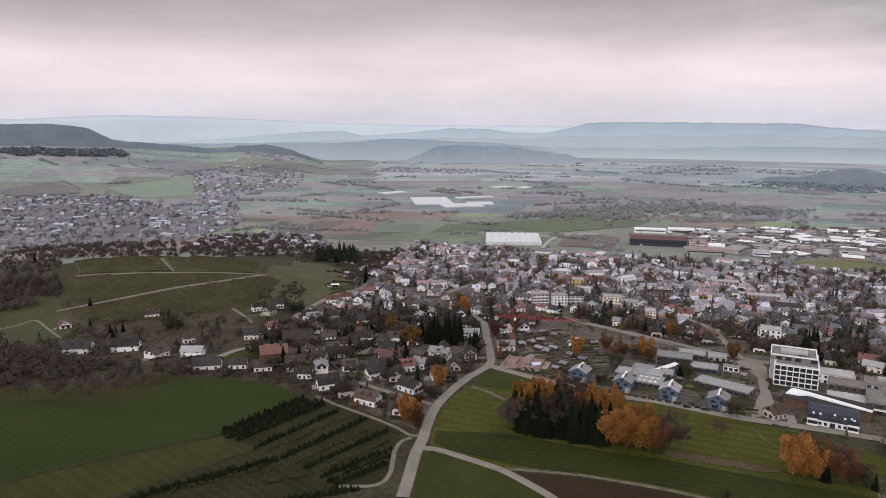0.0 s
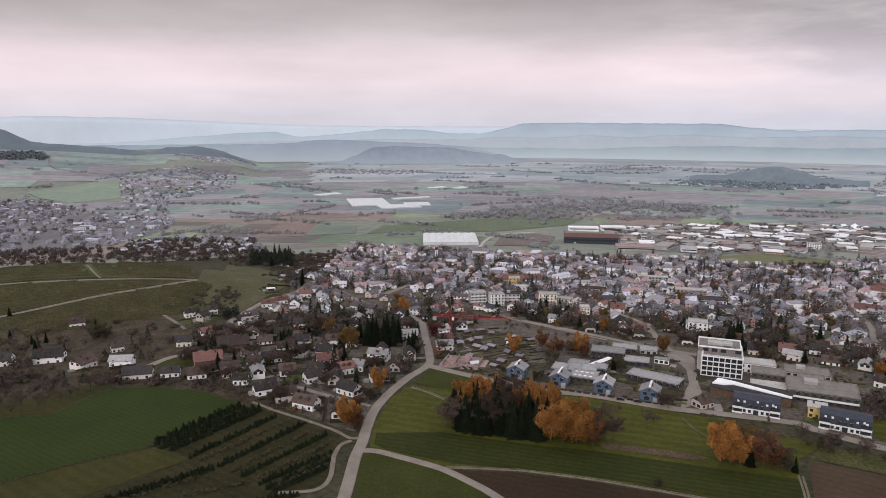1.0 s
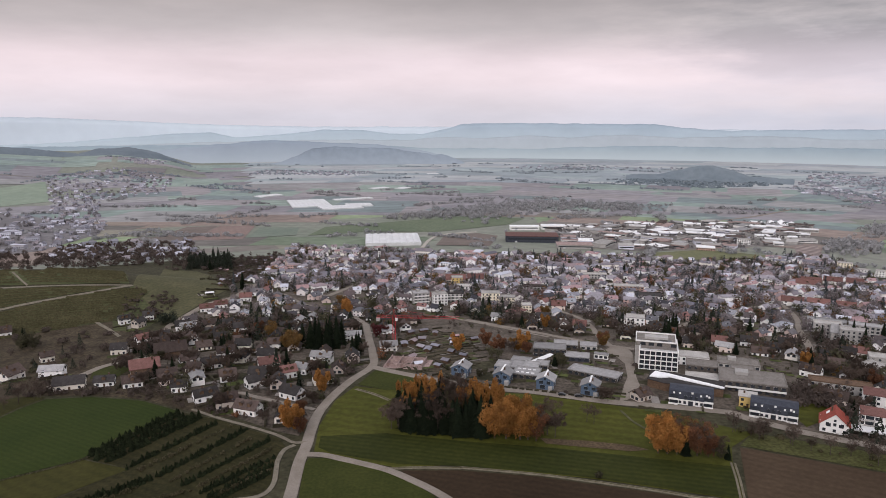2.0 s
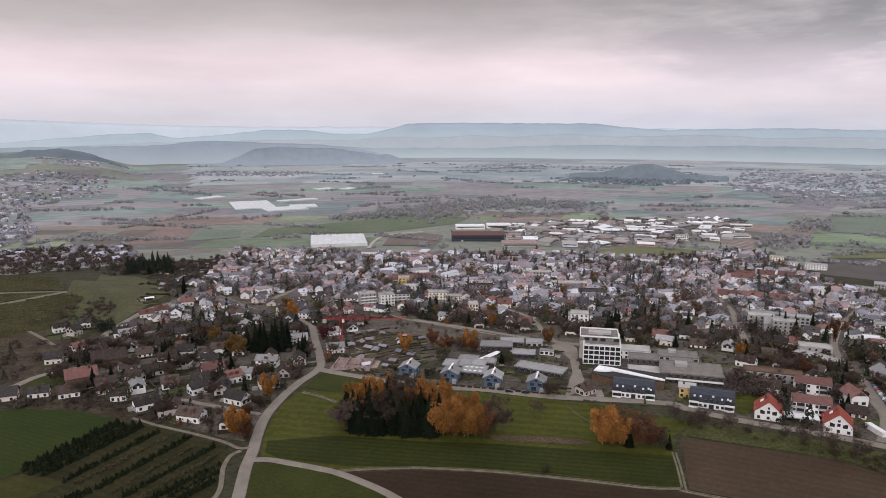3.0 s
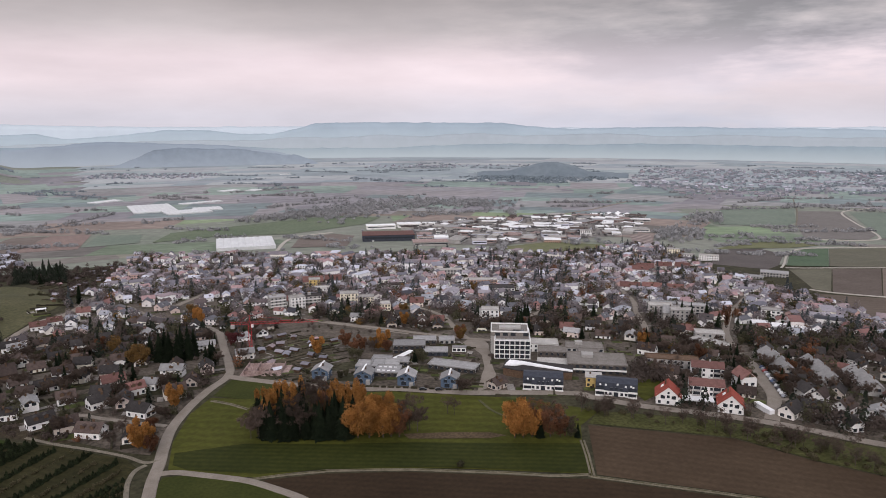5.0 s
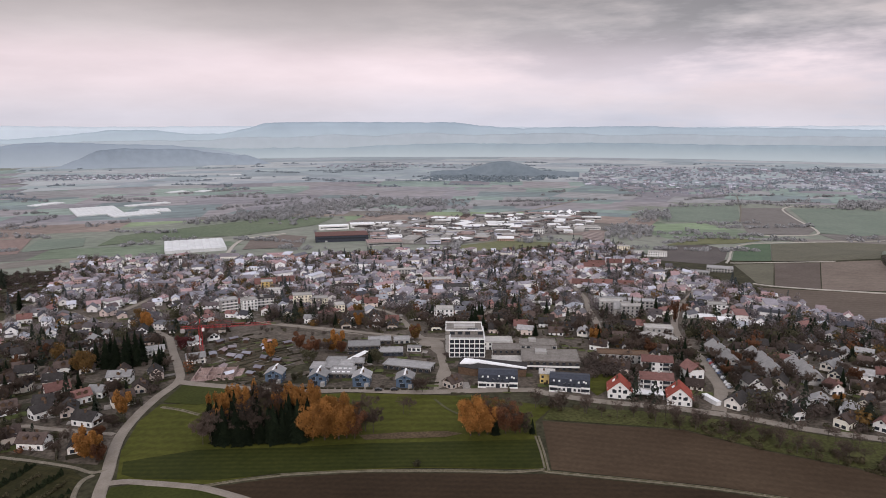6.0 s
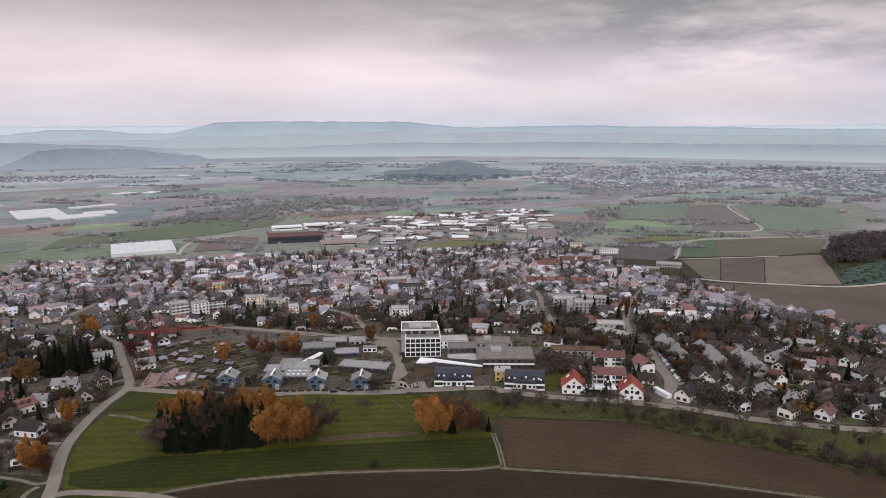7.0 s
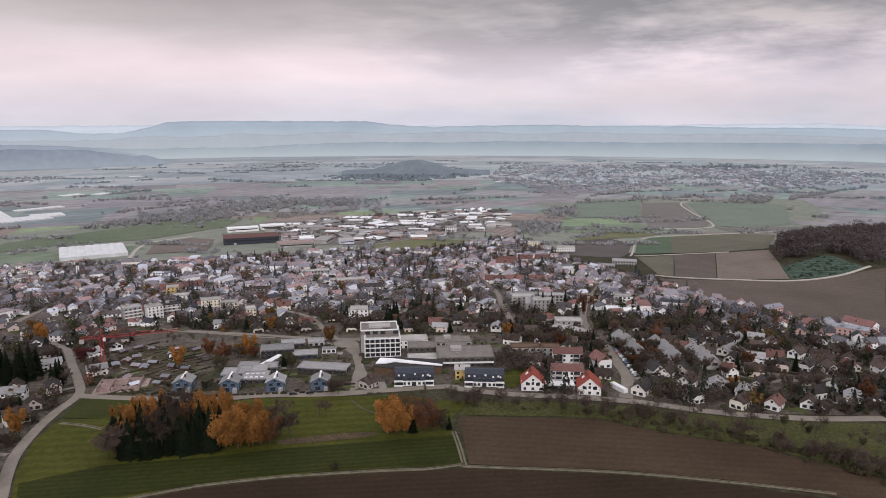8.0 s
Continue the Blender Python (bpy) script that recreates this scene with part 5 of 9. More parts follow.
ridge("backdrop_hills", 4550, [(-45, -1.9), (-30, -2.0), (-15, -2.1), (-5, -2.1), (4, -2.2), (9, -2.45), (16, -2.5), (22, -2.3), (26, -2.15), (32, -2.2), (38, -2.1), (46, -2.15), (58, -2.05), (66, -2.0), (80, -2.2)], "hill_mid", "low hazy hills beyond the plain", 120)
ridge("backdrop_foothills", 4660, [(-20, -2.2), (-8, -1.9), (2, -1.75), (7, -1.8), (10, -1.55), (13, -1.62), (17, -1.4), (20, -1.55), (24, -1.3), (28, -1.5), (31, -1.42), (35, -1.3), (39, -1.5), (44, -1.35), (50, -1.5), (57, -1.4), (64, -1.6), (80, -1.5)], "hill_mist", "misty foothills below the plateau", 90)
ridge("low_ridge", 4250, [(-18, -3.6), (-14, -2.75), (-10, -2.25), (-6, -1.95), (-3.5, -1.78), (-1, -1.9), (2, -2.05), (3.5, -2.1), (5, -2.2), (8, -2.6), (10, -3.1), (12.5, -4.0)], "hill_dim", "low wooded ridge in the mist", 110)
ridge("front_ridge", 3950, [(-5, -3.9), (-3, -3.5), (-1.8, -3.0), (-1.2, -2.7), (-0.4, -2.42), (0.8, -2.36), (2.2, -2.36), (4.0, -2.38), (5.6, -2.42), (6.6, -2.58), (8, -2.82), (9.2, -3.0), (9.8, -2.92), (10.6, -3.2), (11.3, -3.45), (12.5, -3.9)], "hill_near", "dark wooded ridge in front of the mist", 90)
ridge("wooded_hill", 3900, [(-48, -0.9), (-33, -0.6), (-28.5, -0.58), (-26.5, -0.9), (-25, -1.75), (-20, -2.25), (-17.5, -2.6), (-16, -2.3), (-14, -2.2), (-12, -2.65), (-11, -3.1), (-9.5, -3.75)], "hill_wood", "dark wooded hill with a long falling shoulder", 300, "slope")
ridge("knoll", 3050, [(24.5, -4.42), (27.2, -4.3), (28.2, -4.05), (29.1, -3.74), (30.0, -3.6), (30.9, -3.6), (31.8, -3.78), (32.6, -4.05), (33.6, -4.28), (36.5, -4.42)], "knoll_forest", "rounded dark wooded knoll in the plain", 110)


# ---- trees ----
def leaves(bm, centre, radii, count, size, rng, flat=0.75):
    """Loose leafy clumps over and inside an uneven round of that size."""
    for _ in range(count):
        d = Vector((rng.gauss(0, 1), rng.gauss(0, 1), rng.gauss(0, 1))).normalized()
        r = (0.55 + 0.5 * rng.random() ** 0.5) * (0.85 + 0.3 * noise.noise(d * 2.2 + Vector(centre) * 0.37))
        c = Vector(centre) + Vector((d.x * radii[0], d.y * radii[1], d.z * radii[2])) * r
        out = (d + Vector((rng.gauss(0, 0.5), rng.gauss(0, 0.5), rng.gauss(0.25, 0.5)))).normalized()
        u = out.cross(Vector((rng.gauss(0, 1), rng.gauss(0, 1), rng.gauss(0, flat)))).normalized()
        v = out.cross(u)
        s = size * rng.uniform(0.6, 1.4)
        q = [c + u * s, c + v * s * 0.8, c - u * s * 0.9 + v * 0.2 * s, c - v * s * 0.7]
        q[1] += d * 0.3 * s
        bm.faces.new([bm.verts.new(p) for p in q])


def limbs(bm, tall, rng, count=6, start=0.3, spread=0.32, thick=0.02, twigs=0):
    tips = []
    bar(bm, (0, 0, -0.3), (0.1, 0, tall * start), tall * thick, 6, 0.75)
    bar(bm, (0.1, 0, tall * start), (0, 0.1, tall * 0.8), tall * thick * 0.75, 5, 0.25)
    for i in range(count):
        a = math.tau * (i + rng.random() * 0.6) / count
        z = tall * (start + 0.35 * rng.random())
        tip = Vector((math.cos(a) * tall * spread * rng.uniform(0.7, 1.1), math.sin(a) * tall * spread * rng.uniform(0.7, 1.1), min(tall * 0.97, z + tall * rng.uniform(0.2, 0.42))))
        bar(bm, (0.05, 0, z), tip, tall * thick * 0.45, 4, 0.3)
        tips.append(tip)
        for _ in range(twigs):
            f = rng.uniform(0.35, 1.0)
            p = Vector((0.05, 0, z)).lerp(tip, f)
            e = p + Vector((rng.gauss(0, 1), rng.gauss(0, 1), abs(rng.gauss(0.6, 0.7)))).normalized() * tall * rng.uniform(0.1, 0.2)
            bar(bm, p, e, tall * thick * 0.16, 3, 0.4)
            tips.append(e)
    return tips


def broad_tree(name, tall, wide, material, seed, label, count=700, size=0.55):
    rng = random.Random(seed)
    e = new(name)
    bm = bmesh.new()
    tips = limbs(bm, tall, rng)
    part("trunk", bm, M["bark"], e)
    bm = bmesh.new()
    leaves(bm, (0, 0, tall * 0.5), (wide * 0.4, wide * 0.4, tall * 0.44), int(count * 0.6), size, rng)
    for t in tips:
        leaves(bm, t * 0.95 + Vector((0, 0, tall * 0.03)), (wide * 0.23, wide * 0.23, tall * 0.19), count // 10, size, rng)
    part("crown", bm, M[material], e)
    return tagged(e, label, "tree")


def bare_tree(name, tall, wide, seed, label, sprays=42):
    rng = random.Random(seed)
    e = new(name)
    bm = bmesh.new()
    tips = limbs(bm, tall, rng, 8, 0.25, wide / tall * 0.5, 0.018, 5)
    part("trunk", bm, M["bark"], e)
    bm = bmesh.new()
    for t in tips:
        for _ in range(sprays):
            d = Vector((rng.gauss(0, 1), rng.gauss(0, 1), rng.gauss(0.35, 0.8))).normalized()
            q = t + d * rng.uniform(0.6, tall * 0.12)
            s = d.orthogonal().normalized() * 0.09
            p = t + Vector((rng.gauss(0, 0.5), rng.gauss(0, 0.5), rng.gauss(0, 0.5)))
            bm.faces.new([bm.verts.new(v) for v in (p - s, p + s, q + s * 0.3)])
    part("crown", bm, M["twig"], e)
    return tagged(e, label, "tree")


def conifer(name, tall, wide, seed, label, tiers=24):
    rng = random.Random(seed)
    e = new(name)
    part("trunk", bar(bmesh.new(), (0, 0, -0.3), (0, 0, tall * 0.96), tall * 0.016, 6, 0.15), M["bark"], e)
    bm = bmesh.new()
    for i in range(tiers):
        f = i / (tiers - 1)
        z, r = tall * (0.05 + 0.91 * f), wide * 0.5 * (1 - f) ** 0.7 * (0.86 + 0.14 * math.sin(i * 2.1 + seed)) + 0.15
        n = max(7, int(30 * (1 - f)) + 7)
        for j in range(n):
            a = math.tau * (j + rng.random()) / n
            rr, drop = r * rng.uniform(0.62, 1.15) * (1 + 0.22 * noise.noise((math.cos(a) * 1.6, math.sin(a) * 1.6, z * 0.25 + seed))), tall * 0.055 * rng.uniform(0.4, 1.7)
            c, s = math.cos(a), math.sin(a)
            w = max(0.25, rr * 0.22)
            q = [(0, 0, z + tall * 0.03), (c * rr * 0.6 - s * w, s * rr * 0.6 + c * w, z - drop * 0.4), (c * rr, s * rr, z - drop), (c * rr * 0.6 + s * w, s * rr * 0.6 - c * w, z - drop * 0.4)]
            bm.faces.new([bm.verts.new(p) for p in q])
    part("crown", bm, M["conifer"], e)
    return tagged(e, label, "tree")


ORANGE = [broad_tree("autumn_tree", h, w, "autumn", s, "broadleaf tree with dense orange autumn leaves", 3600, 0.36) for h, w, s in ((19, 14, 1), (16, 11, 2), (12, 8, 3), (20, 6.8, 18))]
RUSSET = [broad_tree("russet_tree", h, w, "rust", s, "broadleaf tree with russet autumn leaves", 2200, 0.34) for h, w, s in ((17, 11, 4), (11, 8, 5))]
OCHRE = [broad_tree("ochre_tree", h, w, "ochre", s, "broadleaf tree with ochre autumn leaves", 2200, 0.36) for h, w, s in ((14, 12, 14), (10, 8, 15))]
CRIMSON = broad_tree("crimson_tree", 9, 9, "crimson", 17, "round tree with dark crimson leaves", 1800, 0.32)
POPLAR = broad_tree("poplar", 20, 4.2, "rust", 16, "slim upright poplar with brown autumn leaves", 1500, 0.34)
SHRUB = [broad_tree("evergreen_shrub", h, w, "shrub", s, "dark green leafy shrub", 900, 0.28) for h, w, s in ((6, 6, 6), (8, 7, 7))]
BARE = [bare_tree("bare_tree", h, w, s, "leafless grey-brown broadleaf tree") for h, w, s in ((15, 12, 8), (11, 9, 9), (9, 8, 10))]
THIN = [bare_tree("bare_tree", h, w, s, "slender leafless tree with open grey crown", 9) for h, w, s in ((10, 6.5, 18), (8, 5, 19), (12, 7, 20))]
FIR = [conifer("conifer", h, w, s, "tall dark green conifer") for h, w, s in ((22, 11.0, 11), (16, 8.2, 12), (11, 5.8, 13))]
planted = []
free_tree = {id(t): True for group in (ORANGE, RUSSET, OCHRE, [POPLAR, CRIMSON], THIN, SHRUB, BARE, FIR) for t in group}


def plant(kind, x, y, scale=1.0, group=""):
    """Sets a tree down: the model itself the first time, a copy after that."""
    m = pose(x, y, height(x, y) - 0.05, 0, 0, random.uniform(0, 360)) @ Matrix.Diagonal((scale, scale, scale * random.uniform(0.92, 1.1), 1))
    if free_tree.pop(id(kind), None):
        kind.matrix_basis = m
        ob = kind
    else:
        ob = copy_thing(kind, m)
        ob.matrix_basis = m
    if group:
        ob["group"] = group
    planted.append((x, y))
    return ob


# the grove in the meadow: dark conifers and bare trees in front, orange crowns behind and at the end
random.seed(11)
GROVE_FRONT = Vector((31.2, 317.9)), Vector((102.3, 292.1))
for f, kind, k in ((0.0, BARE[1], 1.1), (0.05, BARE[0], 1.0), (0.09, FIR[0], 0.82), (0.14, FIR[0], 0.95), (0.19, FIR[1], 1.15), (0.23, FIR[0], 0.9), (0.27, FIR[1], 1.1), (0.31, BARE[0], 1.25), (0.35, FIR[0], 0.85), (0.39, FIR[1], 1.05), (0.435, FIR[0], 0.98), (0.48, FIR[1], 1.1), (0.53, FIR[0], 0.9), (0.57, FIR[0], 1.0), (0.61, FIR[1], 1.1), (0.68, ORANGE[0], 0.95), (0.75, ORANGE[0], 1.08), (0.82, ORANGE[0], 0.98), (0.89, ORANGE[1], 1.05), (0.94, RUSSET[0], 0.85)):
    p = GROVE_FRONT[0].lerp(GROVE_FRONT[1], f)
    plant(kind, p.x + random.uniform(-1, 1), p.y + random.uniform(0.5, 3.0), k, "grove trees")
for f in (0.03, 0.1, 0.16, 0.22, 0.29, 0.37, 0.43, 0.5, 0.56, 0.62):
    for step in (5, 9.5, 14):
        p = GROVE_FRONT[0].lerp(GROVE_FRONT[1], f) + Vector((2.6, 7.0)).normalized() * step
        plant(random.choice((FIR[0], FIR[1], FIR[0], FIR[1], BARE[0])), p.x + random.uniform(-1.5, 1.5), p.y + random.uniform(-1.5, 1.5), random.uniform(0.75, 1.0), "grove trees")
for (x, y), kind, k in (((36.5, 334), FIR[0], 0.9), ((42.4, 334.6), ORANGE[3], 1.0), ((41, 327), ORANGE[3], 0.78), ((46.5, 335.5), FIR[1], 1.15), ((49.6, 333.5), ORANGE[3], 1.02), ((53.6, 332.2), ORANGE[3], 1.08), ((57.5, 330.3), FIR[0], 1.12), ((61, 327), BARE[0], 1.4), ((64.5, 325), BARE[0], 1.35), ((67.4, 325.2), RUSSET[0], 1.0), ((70.5, 324), ORANGE[3], 0.95), ((74, 322.5), FIR[1], 1.1), ((78.6, 320.5), ORANGE[3], 1.08), ((81, 319.5), ORANGE[3], 1.0), ((86, 312), ORANGE[1], 1.05), ((91.5, 308.5), ORANGE[0], 0.9), ((97.5, 305), RUSSET[0], 0.9), ((103, 303), SHRUB[1], 1.4), ((104.5, 300.5), BARE[0], 1.05), ((107.2, 297), BARE[1], 1.1)):
    plant(kind, x, y, k, "grove trees")
# the second clump
for (x, y), kind, k in (((148.4, 274), ORANGE[1], 1.0), ((152.2, 272.6), ORANGE[1], 1.12), ((151.0, 277.5), ORANGE[1], 1.05), ((156.3, 271.5), ORANGE[1], 0.8), ((157.5, 276.5), RUSSET[0], 0.95), ((160, 270.5), FIR[1], 0.72), ((162.3, 272.5), RUSSET[0], 0.95), ((164.6, 268.6), RUSSET[0], 0.88), ((167.2, 270.5), BARE[0], 0.95), ((169.2, 267), RUSSET[1], 1.05), ((171.6, 266.4), BARE[1], 1.1), ((173.6, 264.8), SHRUB[1], 0.9), ((176.6, 263.6), FIR[2], 0.7), ((154.5, 279), BARE[0], 1.0)):
    plant(kind, x, y, k, "second clump")
# single orange trees by the road
for (x, y), kind, s in ((((-2.1, 371.8)), ORANGE[2], 0.95), (((-18.3, 328.1)), ORANGE[2], 1.0), (((-12.6, 322.3)), RUSSET[1], 0.8), (((20.2, 590.2)), ORANGE[2], 1.1), (((170.8, 507.5)), ORANGE[2], 0.8), (((86.9, 436.3)), ORANGE[2], 1.0), (((130.8, 432.6)), ORANGE[2], 1.0), (((109.6, 450.6)), RUSSET[1], 1.0), (((338.7, 220.2)), ORANGE[2], 0.6), (((300.9, 376)), ORANGE[2], 0.9)):
    plant(kind, x, y, s)
for (x, y), kind, s in ((((111.1, 432.6)), RUSSET[1], 0.8), (((117.4, 437.1)), RUSSET[1], 0.9), (((121.8, 428.9)), BARE[1], 0.9), (((128.2, 433.4)), ORANGE[2], 0.75), (((131.5, 425.6)), RUSSET[1], 0.85), (((105.7, 418.8)), SHRUB[1], 1.0), (((109.1, 414.7)), SHRUB[1], 1.0), (((142.8, 395.3)), SHRUB[1], 1.25), (((143.9, 391)), SHRUB[1], 1.1), (((139.9, 393.5)), FIR[2], 0.8), (((149.3, 333.3)), BARE[1], 0.9), (((146.6, 335)), BARE[2], 0.9), (((190.6, 441.9)), RUSSET[1], 0.9), (((271.5, 493.1)), FIR[1], 1.0), (((276.3, 497.4)), FIR[1], 0.9), (((89.2, 380.7)), SHRUB[0], 0.8), (((93.3, 383.4)), SHRUB[0], 0.7)):
    plant(kind, x, y, s, "school trees")
# the tall dark conifers beside the main road, and ochre crowns near them
for x, y, k in ((-15, 478, 0.85), (-9.3, 468.2, 1.0), (-3.4, 462.9, 1.05), (1.8, 460.2, 1.0), (8.2, 463.5, 1.05), (12, 470.7, 0.9), (-6, 474, 0.95), (4, 472, 1.0), (20.5, 440, 0.75), (17.5, 433, 0.7), (22.6, 449, 0.7)):
    plant(FIR[0], x, y, k, "tall roadside conifers")
for x, y, kind, k in ((-20.4, 459.6, OCHRE[0], 1.0), (-25, 466, OCHRE[0], 0.85), (-38.5, 509.3, OCHRE[0], 0.8), (16.1, 620.8, OCHRE[0], 0.9), (184.8, 550.4, OCHRE[1], 1.0), (297.6, 653.8, OCHRE[1], 1.0), (191.4, 440.9, OCHRE[1], 1.0), (126, 436, OCHRE[1], 0.9), (-14.5, 326, ORANGE[2], 0.9)):
    plant(kind, x, y, k)
for x, y, k in ((38, 492, 1.0), (44, 497, 0.85)):
    plant(CRIMSON, x, y, k)
for x, y, k in ((420.5, 423.4, 1.0), (420.9, 425.2, 0.9)):
    plant(POPLAR, x, y, k)
for x, y, k in ((400.1, 442, 1.05), (390.5, 402.5, 1.1), (293.6, 362.9, 0.9), (245.4, 451, 1.15), (240, 447, 1.05), (249, 445, 0.95)):
    plant(FIR[1], x, y, k)
# dark conifers between the houses
for x, y in ((-78.2, 695.9), (-163.2, 1008.3), (-146.4, 995.1), (-135.6, 1006.6), (-151.9, 977.6), (-615.7, 1037.3), (-218.5, 539.5), (387.7, 840.7), (326.2, 475), (432.3, 460.2), (414.2, 459), (403.2, 457.9), (144.9, 586.6), (304.2, 377.9)):
    plant(FIR[1], x, y, random.uniform(0.9, 1.15))
# bare trees of the hedge row
random.seed(5)
HEDGE = smooth_line([(196.5, 283.1), (217, 268.3), (247.9, 237.5), (263.3, 214), (285.1, 181.7), (302, 142.7), (307.4, 124.6)], 7)
for x, y in HEDGE:
    for _ in range(3):
        if random.random() < 0.7:
            plant(random.choice(THIN), x + random.uniform(-7, 7), y + random.uniform(-3, 9), random.uniform(0.7, 1.0), "hedge row trees")
for x, y in smooth_line([(276, 225.2), (302.8, 194.1), (323, 162.2), (337.6, 139)], 7):
    plant(random.choice(THIN + [SHRUB[0]]), x + random.uniform(-5, 5), y + random.uniform(-5, 5), random.uniform(0.55, 0.8), "hedge row trees")
# thin bare trees at the edge of the crop field
for x, y in smooth_line([(-244.3, 367.9), (-208.3, 356.8), (-180.3, 362.2), (-162.6, 387.9), (-151.9, 394.7)], 5):
    plant(random.choice(THIN), x + random.uniform(-5, 5), y + random.uniform(-2, 8), random.uniform(0.8, 1.1), "field edge trees")
for x, y in ((-207, 353.3), (-198.6, 351.2), (-186.3, 349.3), (-175.5, 362), (-169.6, 366.1), (128.9, 311.7), (131.4, 308.7)):
    plant(THIN[0], x, y, 0.9)
for x, y in ((113.5, 257.2), (72.5, 395.4), (174.7, 287.5), (112.5, 257.2)):
    plant(SHRUB[0], x, y, 0.5)


# ---- houses ----
def window_mesh(w, h):
    """One window: dark panes in a frame, proud of the wall; its outside looks along -y."""
    bm = boxed(-w / 2 - 0.09, w / 2 + 0.09, -0.12, 0.0, -h / 2 - 0.1, h / 2 + 0.09)
    front = min(bm.faces, key=lambda f: f.calc_center_median().y)
    for f in bm.faces:
        f.material_index = 1
    bmesh.ops.inset_region(bm, faces=[front], thickness=0.09, depth=-0.06)
    front.material_index = 0
    return mesh_of("window", bm, M["glass"], M["frame"])


WIN = {k: window_mesh(*k) for k in ((1.2, 1.35), (1.9, 1.5), (0.9, 1.0), (2.6, 2.0))}
DOOR = mesh_of("door", boxed(-0.55, 0.55, -0.08, 0, 0, 2.1, bevel=0.03), M["timber"])


def wins(parent, size, spots):
    """Windows at (x, y, z, turn) on a parent's walls."""
    return [piece("window", WIN[size], parent, pose(x, y, z, 0, 0, turn)) for x, y, z, turn in spots]


def house(length, width, eaves, roof, pitch=0.75, seed=0, label="", dormers=0, wall="wall", balcony=False, name="house"):
    rng = random.Random(seed)
    e = new(name)
    rise = width / 2 * pitch
    part("wall", gabled(bmesh.new(), length, width, eaves, rise), M[wall], e)
    part("roof", saddle(bmesh.new(), length, width, eaves, rise), M[roof], e)
    cx, cy = rng.uniform(-0.3, 0.3) * length, rng.choice((-1, 1)) * width * 0.12
    bm = boxed(cx - 0.45, cx + 0.45, cy - 0.35, cy + 0.35, eaves + rise * 0.6, eaves + rise + 1.0)
    box(bm, cx - 0.55, cx + 0.55, cy - 0.45, cy + 0.45, eaves + rise + 1.0, eaves + rise + 1.15)
    part("chimney", bm, M["timber"], e)
    floors = 2 if eaves > 4.3 else 1
    spots = []
    for k in range(floors):
        z = 1.5 + 2.7 * k
        for f in (-0.3, 0.3) if k else (-0.32, 0.34):
            spots += [(f * length, -width / 2, z, 0), (f * length, width / 2, z, 180)]
    for s, turn in ((-1, -90), (1, 90)):
        spots += [(s * length / 2, -width * 0.22, 1.5 + 2.7 * (floors - 1), turn), (s * length / 2, width * 0.22, 1.5 + 2.7 * (floors - 1), turn)]
    wins(e, (1.2, 1.35), spots[:-4])
    wins(e, (1.9, 1.5), spots[-4:])
    wins(e, (0.9, 1.0), [(s * length / 2, 0, eaves + rise * 0.38, t) for s, t in ((-1, -90), (1, 90))])
    piece("door", DOOR, e, pose(0.02 * length, -width / 2, 0))
    for i in range(dormers):
        x = (i - (dormers - 1) / 2) * length / (dormers + 0.6)
        bm = gabled(bmesh.new(), 2.4, 2.0, 1.5, 0.6)
        bm.transform(pose(x, -width * 0.26, eaves + rise * 0.28, 0, 0, 90))
        d = part("dormer", bm, M["timber"], e)
        bm = saddle(bmesh.new(), 2.4, 2.0, 1.5, 0.6, 0.25, 0.14)
        bm.transform(pose(x, -width * 0.26, eaves + rise * 0.28, 0, 0, 90))
        part("dormer_roof", bm, M[roof], d)
    if seed % 3 == 1 and wall in ("wall", "white"):
        for s in (-1, 1):
            bm = bmesh.new()
            q = [(s * (length / 2 + 0.05), v, z) for v, z in ((-width * 0.36, eaves + rise * 0.28 - 0.3), (width * 0.36, eaves + rise * 0.28 - 0.3), (0, eaves + rise - 0.15))]
            lo, hi = [bm.verts.new(p) for p in q], [bm.verts.new((p[0] - s * 0.12, p[1], p[2])) for p in q]
            bm.faces.new(lo), bm.faces.new(hi[::-1])
            for i in range(3):
                bm.faces.new((lo[i], hi[i], hi[(i + 1) % 3], lo[(i + 1) % 3]))
            bmesh.ops.recalc_face_normals(bm, faces=bm.faces)
            part("gable_boarding", bm, M["timber"], e, "dark boarded gable")
    if balcony:
        bm = boxed(length / 2, length / 2 + 1.4, -width * 0.4, width * 0.4, 2.6, 2.78)
        box(bm, length / 2 + 1.32, length / 2 + 1.4, -width * 0.4, width * 0.4, 2.78, 3.6)
        part("balcony", bm, M["timber"], e)
    return tagged(e, label, "house")


ROOF_WORDS = {"slate": "dark tiled", "brown": "brown tiled", "red": "red tiled", "grey": "grey sheet"}
built = []
n = 0
for kind, rows in (("brown", HOUSES_BROWN_0 + HOUSES_BROWN_1), ("grey", HOUSES_GREY_0), ("red", HOUSES_RED_0), ("slate", HOUSES_SLATE_0 + HOUSES_SLATE_1)):
    for x, y, length, width, eaves, turn in rows:
        n += 1
        length, width = length * 0.8, width * 0.8
        h = house(length, width, eaves * 0.95, kind, 0.78 if kind != "grey" else 0.6, n, f"pale rendered detached house with {ROOF_WORDS[kind]} gable roof", n % 3, "wall" if n % 2 else "white", n % 4 == 0)
        h.matrix_basis = pose(x, y, height(x, y), 0, 0, turn)
        built.append((x, y, max(length, width) * 0.5))


